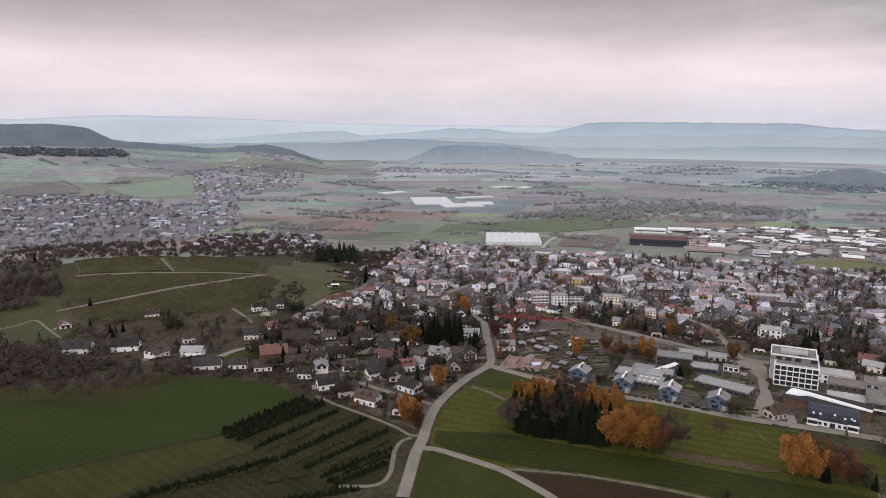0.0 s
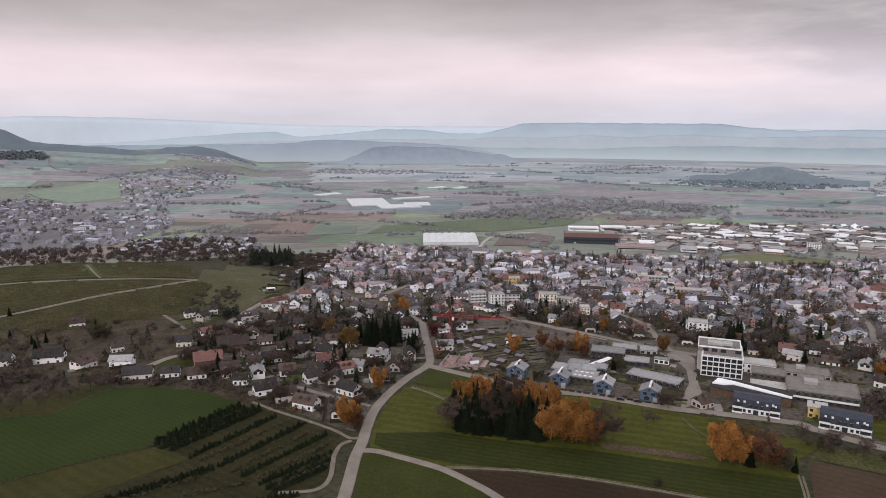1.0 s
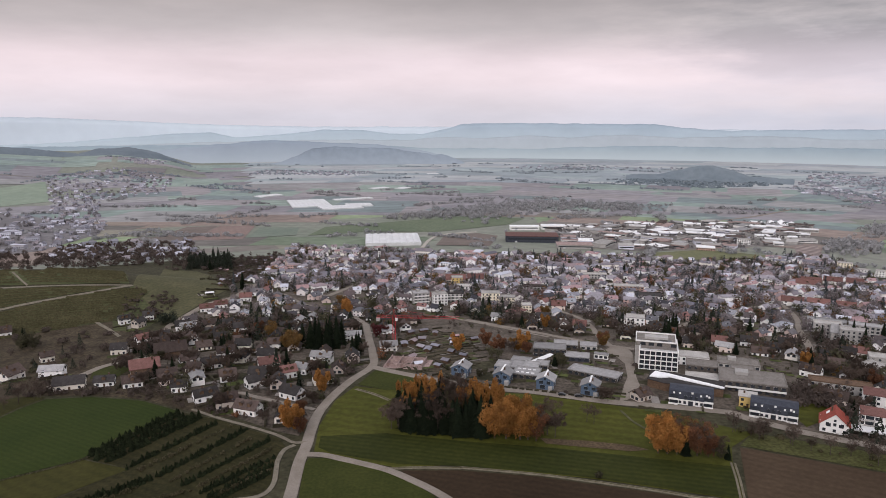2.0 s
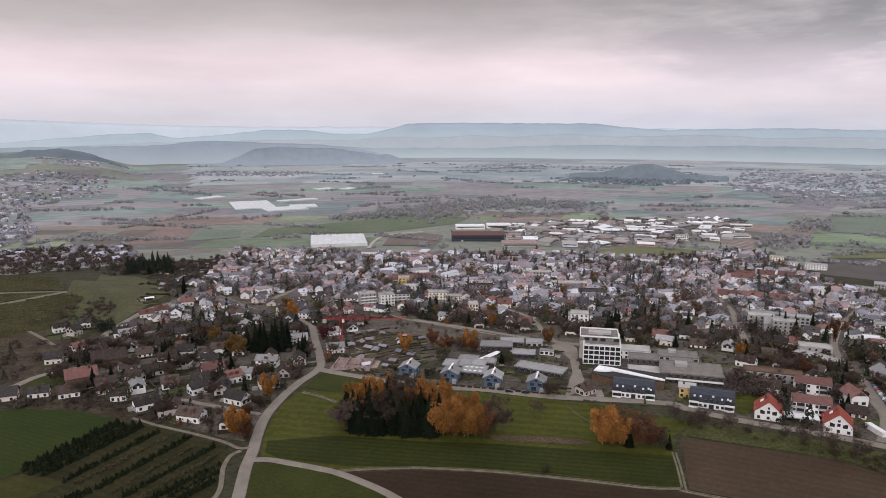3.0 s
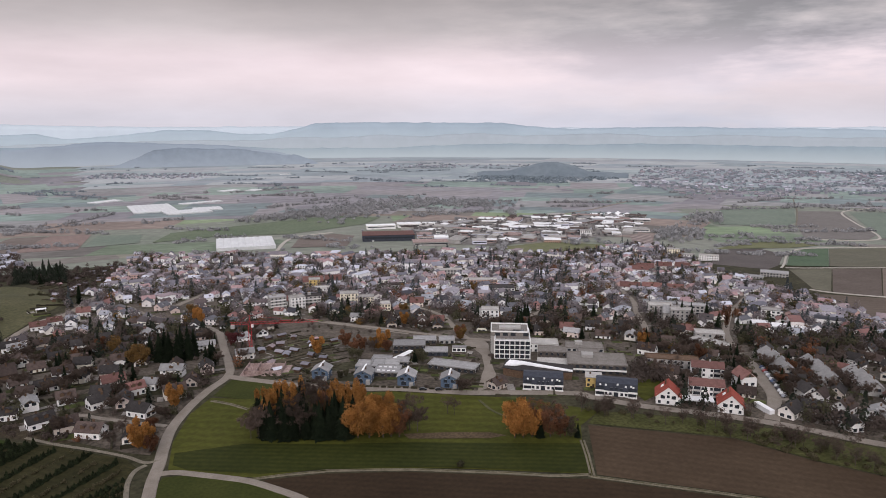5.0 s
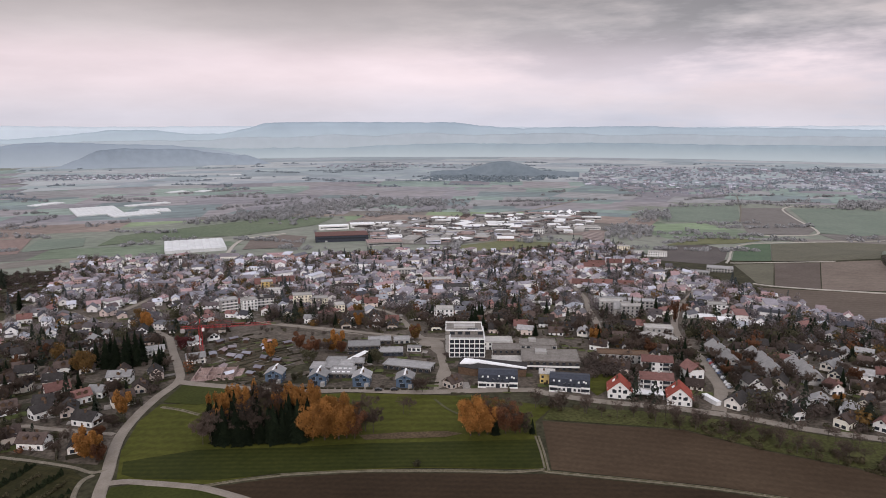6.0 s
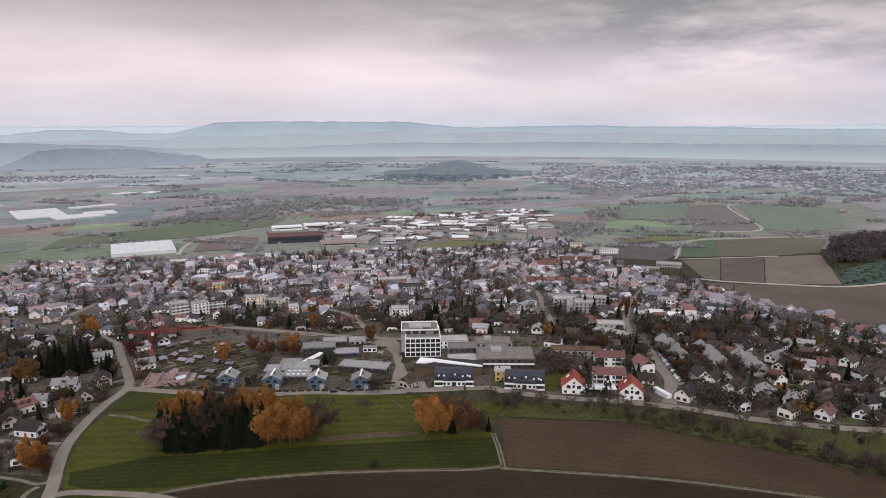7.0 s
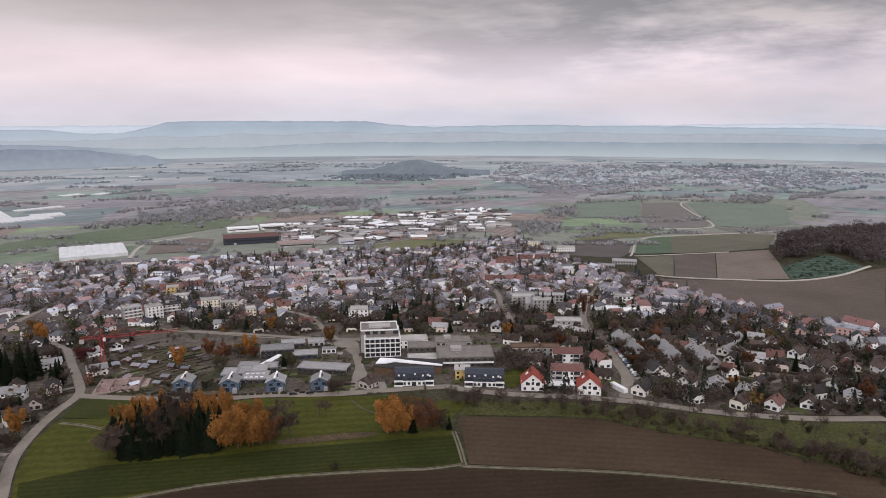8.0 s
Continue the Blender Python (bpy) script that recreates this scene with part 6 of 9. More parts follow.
# ---- larger buildings ----
def block(name, x, y, turn, length, width, storeys, wall, roof, label, cols=6, storey=2.9, win=(1.2, 1.35), parapet=0.5, sides=True, balconies=False):
    """A flat-roofed building with a parapet and rows of windows."""
    e = base(name, x, y, turn)
    a, b, h = length / 2, width / 2, storeys * storey
    part("wall", boxed(-a, a, -b, b, -0.5, h), M[wall], e)
    bm = boxed(-a - 0.15, a + 0.15, -b - 0.15, b + 0.15, h, h + 0.15)
    for q in ((-a - 0.15, a + 0.15, -b - 0.15, -b + 0.2), (-a - 0.15, a + 0.15, b - 0.2, b + 0.15), (-a - 0.15, -a + 0.2, -b + 0.2, b - 0.2), (a - 0.2, a + 0.15, -b + 0.2, b - 0.2)):
        box(bm, *q, h + 0.15, h + 0.15 + parapet)
    part("roof", bm, M[roof], e)
    spots = []
    for k in range(storeys):
        z = storey * (k + 0.55)
        for i in range(cols):
            u = (i + 0.5) / cols * length - a
            spots.append((u, -b, z, 0))
        if sides:
            m = max(1, int(cols * width / length))
            for i in range(m):
                u = (i + 0.5) / m * width - b
                spots += [(-a, u, z, -90), (a, u, z, 90)]
    wins(e, win, spots)
    if balconies:
        for k in range(1, storeys):
            bm = boxed(-a + 0.5, a - 0.5, -b - 1.8, -b, k * storey - 0.1, k * storey + 0.1)
            box(bm, -a + 0.5, a - 0.5, -b - 1.8, -b - 1.65, k * storey + 0.1, k * storey + 1.0)
            part("balcony", bm, M["frame"], e, "long pale balcony")
        part("roof_house", boxed(-a * 0.5, -a * 0.1, b * 0.1, b * 0.7, h + 0.15, h + 1.9), M["concrete"], e)
    built.append((x, y, math.hypot(a, b) * 0.9))
    return tagged(e, label, "building")


# white five-storey block with a deep white facade grid and a set-back top storey
def grid_block():
    x, y = 200.5, 378.1
    e = base("apartment_block", x, y, -26)
    a, d, h = 11.6, 20.0, 12.0
    part("body", boxed(-a + 0.6, a - 0.6, 0.9, d + 8, -0.5, h), M["navy"], e, "dark recessed body")
    for i in range(8):
        u = -a + i * (2 * a - 0.6) / 7
        part("facade_column", boxed(u, u + 0.45, 0, 0.9, -0.5, h + 0.35), M["white"], e, "white facade upright")
    for k in range(5):
        part("facade_beam", boxed(-a + 0.02, a - 0.02, 0.1, 0.86, k * 3.0 - 0.22, k * 3.0 + 0.25), M["white"], e)
    for s in (-1, 1):
        part("side_wall", boxed(s * a - (0 if s > 0 else -0.0) - (0.6 if s > 0 else 0), s * a + (0.6 if s < 0 else 0), 0.95, d + 8, -0.5, h + 0.4), M["white"], e)
    part("roof_terrace", boxed(-a + 0.62, a - 0.62, 0.92, d + 7.9, h + 0.02, h + 0.25), M["dull_roof"], e)
    for q in ((-a + 0.62, a - 0.62, 0.92, 1.3), (-a + 0.62, -a + 1.0, 1.3, 9.0), (a - 1.0, a - 0.62, 1.3, 9.0)):
        part("terrace_rail", boxed(*q, h + 0.25, h + 0.95), M["metal"], e)
    part("top_storey", boxed(-a - 2.2, a - 1.4, 9.0, d + 7.6, h + 0.25, h + 2.9), M["dull_roof"], e, "set-back grey top storey")
    bm = bmesh.new()
    for q in ((-a - 2.4, a - 1.2, 8.8, 9.3), (-a - 2.4, a - 1.2, d + 7.3, d + 7.8), (-a - 2.4, -a - 1.9, 9.3, d + 7.3), (a - 1.7, a - 1.2, 9.3, d + 7.3)):
        box(bm, *q, h + 2.9, h + 3.7)
    part("roof_rim", bm, M["white"], e, "white roof rim")
    part("left_wing", boxed(-a - 2.2, -a - 0.02, 10.0, d + 7.6, -0.5, h + 0.2), M["concrete"], e)
    for u in (-a + 0.5, -a + 5.5, -a + 10.5, a - 4.5):
        part("top_glazing", boxed(u, u + 3.2, 8.9, 8.99, h + 0.5, h + 2.5), M["glass"], e)
    part("roof_house", boxed(-a + 3, a - 6, 15, 21, h + 2.92, h + 4.4), M["concrete"], e)
    part("roof_opening", boxed(-a + 12, a - 4, 12, 15, h + 2.91, h + 3.1), M["glass"], e)
    me = window_mesh(2.3, 2.1)
    for k in range(4):
        for i in range(7):
            piece("window", me, e, pose(-a + 0.6 + (i + 0.5) * (2 * a - 0.6) / 7 - 0.3, 0.9, 3.0 * k + 1.5))
        for i in range(5):
            piece("window", me, e, pose(-a if i < 2 else -a - 2.2, (2.8, 6.6, 13.5, 18.5, 23.5)[i], 3.0 * k + 1.5, 0, 0, -90))
    built.append((x + 8, y + 10, 17))
    return tagged(e, "white flat-roofed apartment block with deep facade grid", "building")


grid_block()


def shed_house(x, y, turn, label):
    """Blue boarded house with grey sheet gable roof, glazed front."""
    e = house(9.5, 9.6, 5.4, "grey", 0.5, 3, label, 0, "blue")
    e.name = "blue_house"
    part("porch", boxed(-7.0, -4.8, -4.4, -2.2, 0, 2.6), M["concrete"], e)
    wins(e, (2.6, 2.0), [(4.75, 2.4, 1.6, 90), (4.75, -2.4, 1.6, 90), (-4.75, 1.2, 1.6, -90)])
    part("roof_ridge", boxed(-5.6, 5.6, -0.5, 0.5, 8.05, 8.3), M["membrane"], e, "pale ridge cap")
    e.matrix_basis = pose(x, y, height(x, y), 0, 0, turn)
    built.append((x, y, 10))
    return e


for x, y in ((79.9, 387.8), (101.6, 372.9), (123.4, 360.2), (145, 347.7)):
    shed_house(x, y, 62, "blue boarded house with pale sheet gable roof")["group"] = "blue houses along the street"


def slope_shelter(x, y, turn):
    """Open timber shelter with a white lean-to roof on four posts."""
    e = new("open_shelter")
    for px in (-3.6, 3.6):
        for py in (-2.2, 2.2):
            part("post", boxed(px - 0.12, px + 0.12, py - 0.12, py + 0.12, 0, 2.7), M["wall"], e)
    part("back_wall", boxed(-3.6, 3.6, 2.32, 2.5, 0, 2.7), M["dark_boards"], e, "dark boarded back wall")
    part("roof", boxed(-4.1, 4.1, -2.7, 2.8, 2.7, 2.95, bevel=0.05), M["membrane"], e, "white lean-to roof")
    e.matrix_basis = pose(x, y, height(x, y), 0, 0, turn)
    built.append((x, y, 6))
    return tagged(e, "white-roofed open shelter standing on the grassy vineyard slope", "shelter")


slope_shelter(-104.7, 664, 12)

# low grey school buildings behind the blue houses
for (x, y), turn, l, w, st, wall in ((((107.5, 394)), -28, 9, 11, 1, "blue"), (((115.5, 392.5)), -28, 8, 14, 1, "dark_boards"), (((124, 390)), -28, 9, 11, 1, "dark_boards"), (((131.5, 392.5)), -28, 8, 9, 1, "dark_boards"), (((121, 402)), -28, 12, 8, 1, "dark_boards"), (((145.8, 421)), -20, 21, 12, 2, "dark_boards"), (((159.2, 407.3)), -22, 16, 10, 1, "navy"), (((157.5, 372.2)), -42, 30, 11, 1, "dark_boards"), (((164.3, 441.8)), -20, 16, 10, 1, "dark_boards"), (((178.5, 435.7)), -20, 11, 9, 1, "concrete"), (((176.5, 408.4)), -30, 9, 4, 1, "white")):
    block("school_building", x, y, turn, l, w, st, wall, "grey", "low dark-fronted school building with grey flat roof", max(3, int(l / 3.5)), win=(1.9, 1.5))["group"] = "school buildings"
e = block("school_building", 117.6, 378.6, -28, 15, 13, 1, "dark_boards", "grey", "low school wing with roof lights between blue houses", 4, win=(1.9, 1.5))
e["group"] = "school buildings"
for u in (-5, -2, 1, 4):
    for v in (-3.2, 2.6):
        part("roof_light", boxed(u - 0.9, u + 0.9, v - 0.5, v + 0.5, 3.05, 3.45, bevel=0.08), M["membrane"], e, "white roof light")
part("covered_walk", boxed(-12, 12, -2, 2, 3.1, 3.35), M["membrane"], tagged(base("walkway_roof", 133.3, 401, 35), "white covered walkway roof between school buildings", "canopy"))
for o in list(scene.objects):
    if o.name.startswith("covered_walk"):
        bm = bmesh.new()
        for u in (-11, -4, 4, 11):
            for v in (-1.6, 1.6):
                bar(bm, (u, v, -0.2), (u, v, 3.1), 0.12)
        part("posts", bm, M["metal"], o.parent)
block("terraced_block", 239.5, 342.2, -30, 35, 22, 2, "dark_boards", "dull_roof", "stepped grey apartment block with long balconies", 9, 3.0, win=(1.9, 1.5), balconies=True)
block("terraced_block", 253.2, 376.6, -28, 24, 14, 2, "concrete", "dull_roof", "stepped grey apartment block with long balconies", 7, 2.6, win=(1.9, 1.5), balconies=True)
block("office_building", 226, 372, -28, 18, 12, 2, "dark_boards", "dull_roof", "low dark building with weathered flat roof", 5)
block("office_building", 246, 361, -28, 13, 9, 2, "concrete", "dull_roof", "small grey building with weathered flat roof", 4)
block("office_building", 230.9, 392.5, -26, 20, 12, 2, "white", "flat", "low pale office building with flat roof", 6)
block("office_building", 217.1, 354.4, -26, 20, 12, 1, "concrete", "flat", "low grey annex with flat roof", 5)


def curved_hall():
    """Dark hall with a cranked white roof membrane."""
    x, y = 180.5, 351.2
    ex, ey = 213.5, 328.2
    e = base("hall", x, y, math.degrees(math.atan2(ey - y, ex - x)))
    l = math.hypot(ex - x, ey - y)
    part("wall", prism(bmesh.new(), [(0, 0), (9, -3), (l, 0.5), (l, 12), (9, 15), (0, 15)], -0.4, 4.6), M["timber"], e, "dark timber walls")
    part("lower_roof", prism(bmesh.new(), [(-0.4, -0.4), (9, -3.5), (l + 0.4, 0.2), (l + 0.4, 12.4), (9, 15.4), (-0.4, 15.4)], 4.6, 4.9), M["slate"], e, "dark flat roof")
    part("roof", prism(bmesh.new(), [(0.5, 3), (2.2, 12.5), (10, 11.5), (l + 0.3, 2.6), (l + 0.3, 0.6), (11, 6.5), (7, 3.5)], 4.9, 5.5), M["membrane"], e, "cranked white roof membrane")
    built.append((x + 8, y, 18))
    return tagged(e, "dark low hall with cranked white roof", "building")


curved_hall()


def navy_block(x, y, turn):
    """Three-storey row of flats: pale ground floor, blue-slate mansard with roof windows and balconies."""
    e = base("slate_apartment_house", x, y, turn)
    a, b = 11.0, 6.0
    part("wall", boxed(-a, a, -b, b, -0.4, 3.2), M["white"], e, "pale rendered ground floor")
    bm = bmesh.new()
    prof = [(-b - 0.3, 3.2), (b + 0.3, 3.2), (b - 0.6, 7.4), (0, 8.4), (-b + 0.6, 7.4)]
    ends = [[bm.verts.new((s * (a + 0.2), u, z)) for u, z in prof] for s in (-1, 1)]
    bm.faces.new(ends[0][::-1]), bm.faces.new(ends[1])
    for i in range(5):
        bm.faces.new((ends[0][i], ends[0][(i + 1) % 5], ends[1][(i + 1) % 5], ends[1][i]))
    bmesh.ops.recalc_face_normals(bm, faces=bm.faces)
    part("mansard", bm, M["navy"], e, "blue slate mansard roof")
    wins(e, (1.2, 1.35), [(u, -b - 0.16, z, 0) for z in (4.5,) for u in (-2.6, 0, 2.6)] + [(u, -b, 1.5, 0) for u in (-5.4, -3, 3, 5.4)])
    for u, z in ((-8.6, 6.3), (-5.6, 6.3), (5.0, 6.0), (7.8, 6.4), (9.0, 5.9), (0.6, 6.9)):
        part("roof_window", boxed(u - 0.5, u + 0.5, -b - 0.55 + 0.214 * (z - 3.2), -b + 0.5 + 0.214 * (z - 3.2), z - 0.5, z + 0.45), M["frame"], e)
    for s in (-1, 1):
        part("balcony_recess", boxed(s * 8.6 - 2.2, s * 8.6 + 2.2, -b - 0.06, -b, 0.4, 2.9), M["glass"], e, "dark glazed balcony recess")
        part("balcony_glazing", boxed(s * 8.6 - 2.2, s * 8.6 + 2.2, -b - 0.35, -b + 0.1, 3.3, 5.2), M["glass"], e)
    for s in (-1, 1):
        for z in (0.2, 3.0):
            bm = boxed(s * 8.8 - 2.4, s * 8.8 + 2.4, -b - 1.9, -b, z, z + 0.2)
            box(bm, s * 8.8 - 2.4, s * 8.8 + 2.4, -b - 1.9, -b - 1.8, z + 0.2, z + 1.1)
            part("balcony", bm, M["white"], e)
    part("entrance", boxed(-1.2, 1.2, -b - 0.4, -b, 0, 2.5), M["glass"], e)
    built.append((x, y, 12))
    return tagged(e, "apartment house with blue slate mansard and white balconies", "house", "slate apartment houses")


navy_block(193.6, 326.6, -30)
navy_block(226.6, 303.2, -36)
house_y = house(8, 8, 6, "flat", 0.2, 1, "narrow yellow rendered house with flat roof", 0, "yellow")
house_y.matrix_basis = pose(221.1, 317.7, 0, 0, 0, -34)

# two white gable houses with bright red roofs
for (x, y), turn in ((((245.8, 283.5)), 52), (((268.4, 262)), 50)):
    h = house(12, 12.5, 4.6, "bright_red", 0.86, 5, "white gable house with bright red tiled roof", 0, "white")
    h.name = "red_roofed_house"
    wins(h, (1.2, 1.35), [(-6, u, 4.6, -90) for u in (-3.2, 0, 3.2)] + [(-6, u, 1.5, -90) for u in (-4.4, 0, 4.4)])
    part("solar_panel", boxed(-1.4, 1.4, -0.9, 0.9, 0, 0.1), M["membrane"], h).matrix_basis = pose(1, 3.2, 7.9, -40.7)
    h.matrix_basis = pose(x, y, height(x, y), 0, 0, turn)
    built.append((x, y, 10))


def flats(x, y, turn):
    """Four-storey flats with low red roof and stacked balconies."""
    e = base("apartment_house", x, y, turn)
    part("wall", gabled(bmesh.new(), 17.5, 11, 8.6, 2.2), M["white"], e)
    part("roof", saddle(bmesh.new(), 17.5, 11, 8.6, 2.2, 0.6), M["red"], e)
    wins(e, (1.2, 1.35), [(u, -5.5, z, 0) for z in (1.5, 4.3, 7.1) for u in (-8, -2.2, 2.2, 8)])
    for s in (-1, 1):
        for z in (0.1, 2.9, 5.7):
            bm = boxed(s * 5.1 - 2.2, s * 5.1 + 2.2, -7.0, -5.5, z, z + 0.2)
            box(bm, s * 5.1 - 2.2, s * 5.1 + 2.2, -7.0, -6.9, z + 0.2, z + 1.15)
            bal = part("balcony", bm, M["concrete"], e)
            part("balcony_door", boxed(s * 5.1 - 1.8, s * 5.1 + 1.8, -5.56, -5.5, z + 0.2, z + 2.35), M["glass"], bal)
    part("chimney", boxed(1, 2, -0.5, 0.5, 10, 11.9), M["concrete"], e)
    built.append((x, y, 12))
    return tagged(e, "white apartment house with red roof and stacked balconies", "house", "red-roofed flats")


flats(267.7, 279.4, -36)
flats(290.1, 303.6, -36)


def carport(x, y, turn):
    e = base("carport", x, y, turn)
    part("roof", boxed(-9, 9, -3.2, 3.2, 2.7, 3.2), M["membrane"], e, "flat white roof")
    part("back_wall", boxed(-8.6, 8.6, 2.6, 2.9, -0.2, 2.7), M["white"], e)
    for u in (-8.7, 0, 8.5):
        part("pillar", boxed(u, u + 0.25, -3, -2.75, -0.2, 2.7), M["white"], e)
    built.append((x, y, 8))
    return tagged(e, "open white carport with flat roof beside flats", "carport")


carport(256.9, 274.5, -34)
e = base("storage_container", 283.8, 254.2, 82)
bm = boxed(-6.2, 6.2, -1.5, 1.5, 0.1, 2.7, bevel=0.05)
part("container_body", bm, M["membrane"], e)
part("container_door", boxed(6.2, 6.26, -1.3, 1.3, 0.25, 2.5), M["metal"], e)
tagged(e, "long white storage container beside the houses", "container")
# grey rows with broad sheet roofs: each of three stepped houses in line
for (ax, ay), (bx, by) in (((367, 333), (339, 290)), ((377, 309), (349, 267)), ((384, 283), (360, 250))):
    turn = math.degrees(math.atan2(by - ay, bx - ax))
    for i in range(3):
        f = (i + 0.5) / 3
        x, y = ax + (bx - ax) * f + (1.4 if i == 1 else 0), ay + (by - ay) * f
        h = house(math.hypot(bx - ax, by - ay) / 3 - 1.2, 10.5, 4.2 + 0.5 * i, "row_roof", 0.72, 9 + i, "row house with broad pale grey roof", 0, "concrete")
        h.matrix_basis = pose(x, y, height(x, y), 0, 0, turn)
        h["group"] = "grey row houses"
        built.append((x, y, 8))
block("long_building", 287.4, 331.2, -34, 32, 9, 2, "concrete", "timber", "long low building with dark planted roof", 8)
block("white_row", 346.8, 363.7, -70, 24, 11, 2, "white", "flat", "white flat-roofed terrace row", 7)
for i in range(4):
    u = Vector((452.7, 430.5)).lerp(Vector((477.2, 375.4)), (i + 0.5) / 4)
    block("factory_hall", u.x, u.y, -38, 13, 12, 1, "concrete", "membrane", "low hall with bright white flat roof", 4, 4.0)["group"] = "row of white-roofed halls"
# pale apartment blocks in the centre
for (x, y), turn, l, st, wall in ((((157.3, 631.7)), -12, 17, 4, "yellow_pale"), (((170.8, 622.7)), -16, 16, 3, "yellow_pale"), (((144.3, 698.5)), -10, 18, 3, "white"), (((176, 575)), -10, 8, 3, "yellow_pale"), (((147, 745.8)), -10, 12, 4, "yellow"), (((240.9, 495.8)), -25, 14, 4, "white"), (((360.5, 378.7)), -35, 20, 3, "concrete"), (((397.1, 478.4)), -33, 20, 4, "concrete"), (((399.2, 453.4)), -33, 18, 4, "concrete"), (((736, 868)), -36, 19, 4, "yellow_pale"), (((730, 828)), -38, 19, 3, "white"), (((755, 811)), -40, 28, 3, "white")):
    block("apartment_building", x, y, turn, l, 11, st, wall, "flat", "pale apartment building with flat roof", max(3, int(l / 3.4)))
# larger buildings among the village houses
for x, y, turn, l, w, st, wall, roof, label in ((91, 640, 4, 15, 11, 4, "concrete", "grey", "white stepped apartment house with balconies"), (108, 632, 4, 13, 11, 4, "white", "flat", "white stepped apartment house with balconies"), (126, 652, -4, 16, 11, 3, "concrete", "slate", "white stepped apartment house with balconies")):
    block("stepped_flats", x, y, turn, l, w, st, wall, roof, label, 4, 2.8, balconies=True)
for x, y, turn, l, w, st, wall, roof, label in ((331, 712, -20, 39, 12, 2, "ochre_wall", "flat", "long orange-fronted school with flat roof"), (330, 806, -16, 35, 10, 2, "concrete", "flat", "long low pale building with banded windows"), (226, 710, -14, 26, 10, 2, "concrete", "brown", "long low building with white-banded front"), (286, 655, -14, 24, 9, 1, "timber", "red", "low reddish hall with flat roof"), (328, 650, -22, 27, 16, 2, "white", "slate", "broad hall with dark roof and white edge"), (243, 502, -25, 16, 12, 3, "white", "flat", "white stepped apartment house"), (430, 520, -38, 30, 11, 2, "concrete", "grey", "long grey apartment row with sheet roof"), (441, 487, -36, 26, 11, 3, "concrete", "grey", "long grey apartment row with sheet roof"), (499, 453, -46, 16, 11, 3, "white", "flat", "white flat-roofed apartment house"), (729, 664, -46, 33, 18, 2, "concrete", "grey", "pale hall with low sheet roof"), (664, 690, -52, 34, 12, 1, "concrete", "flat", "long low shed with pale roof"), (690, 668, -52, 34, 12, 1, "concrete", "grey", "long low shed with pale roof"), (640, 1074, -30, 30, 24, 2, "ochre_wall", "membrane", "orange-fronted hall with white roof"), (748, 1132, -30, 22, 14, 4, "white", "flat", "white office block by the railway")):
    block("long_building", x, y, turn, l, w, st, wall, roof, label, max(4, int(l / 3.6)), win=(1.9, 1.5), sides=False)
for x, y, turn, l, w, h in ((572, 731, -38, 24, 11, 6.5), (590, 748, -36, 22, 11, 6.5), (627, 756, -40, 20, 11, 6), (648, 744, -44, 18, 11, 6), (472, 622, -34, 20, 10, 5.5), (494, 612, -36, 20, 10, 5.5), (515, 600, -38, 18, 10, 5), (150, 770, -10, 22, 12, 7), (176, 782, -12, 18, 11, 6), (98, 655, -8, 10, 9, 5), (213, 596, -20, 12, 9, 5)):
    h = house(l, w, h, "red", 0.8, int(x), "long rendered house with weathered red tiled roof", 1, "wall")
    h.matrix_basis = pose(x, y, height(x, y), 0, 0, turn)
    h["group"] = "red-roofed rows"
    built.append((x, y, l * 0.5))
h = house(16, 14, 7.5, "grey", 0.7, 3, "large pale house with grey hipped roof", 0, "concrete")
h.matrix_basis = pose(401, 466, height(401, 466), 0, 0, -40)
built.append((401, 466, 12))
# red barns
for (x, y), l, w, kind in ((((-109.1, 433)), 16.5, 11, "red"), (((-102.4, 474.7)), 20, 13, "brown")):
    h = house(l, w, 4.2, kind, 0.75, 2, f"long barn with {ROOF_WORDS[kind]} roof", 0, "timber")
    h.name = "barn"
    h["category"] = "barn"
    h.matrix_basis = pose(x, y, height(x, y), 0, 0, 16)
    built.append((x, y, 14))


def church():
    x, y = 89.1, 994.3
    e = base("church", x, y, -8)
    e.scale = (0.68, 0.68, 0.66)
    part("nave", gabled(bmesh.new(), 22, 11, 8, 6), M["white"], e)
    part("nave_roof", saddle(bmesh.new(), 22, 11, 8, 6), M["brown"], e)
    part("tower", boxed(-14.5, -9.5, -2.6, 2.6, -0.5, 25), M["white"], e, "white square tower")
    bm = gabled(bmesh.new(), 5.4, 5.6, 0.4, 5.5)
    bm.transform(pose(-12, 0, 25))
    part("tower_roof", bm, M["slate"], e)
    part("clock", boxed(-12.8, -11.2, -2.7, -2.6, 21, 22.6), M["slate"], e)
    wins(e, (1.2, 1.35), [(u, -5.5, 4.5, 0) for u in (-6, -2, 2, 6)] + [(-12, -2.6, 11.5, 0)])
    built.append((x, y, 12))
    return tagged(e, "white village church with saddle-roofed tower", "church")


church()


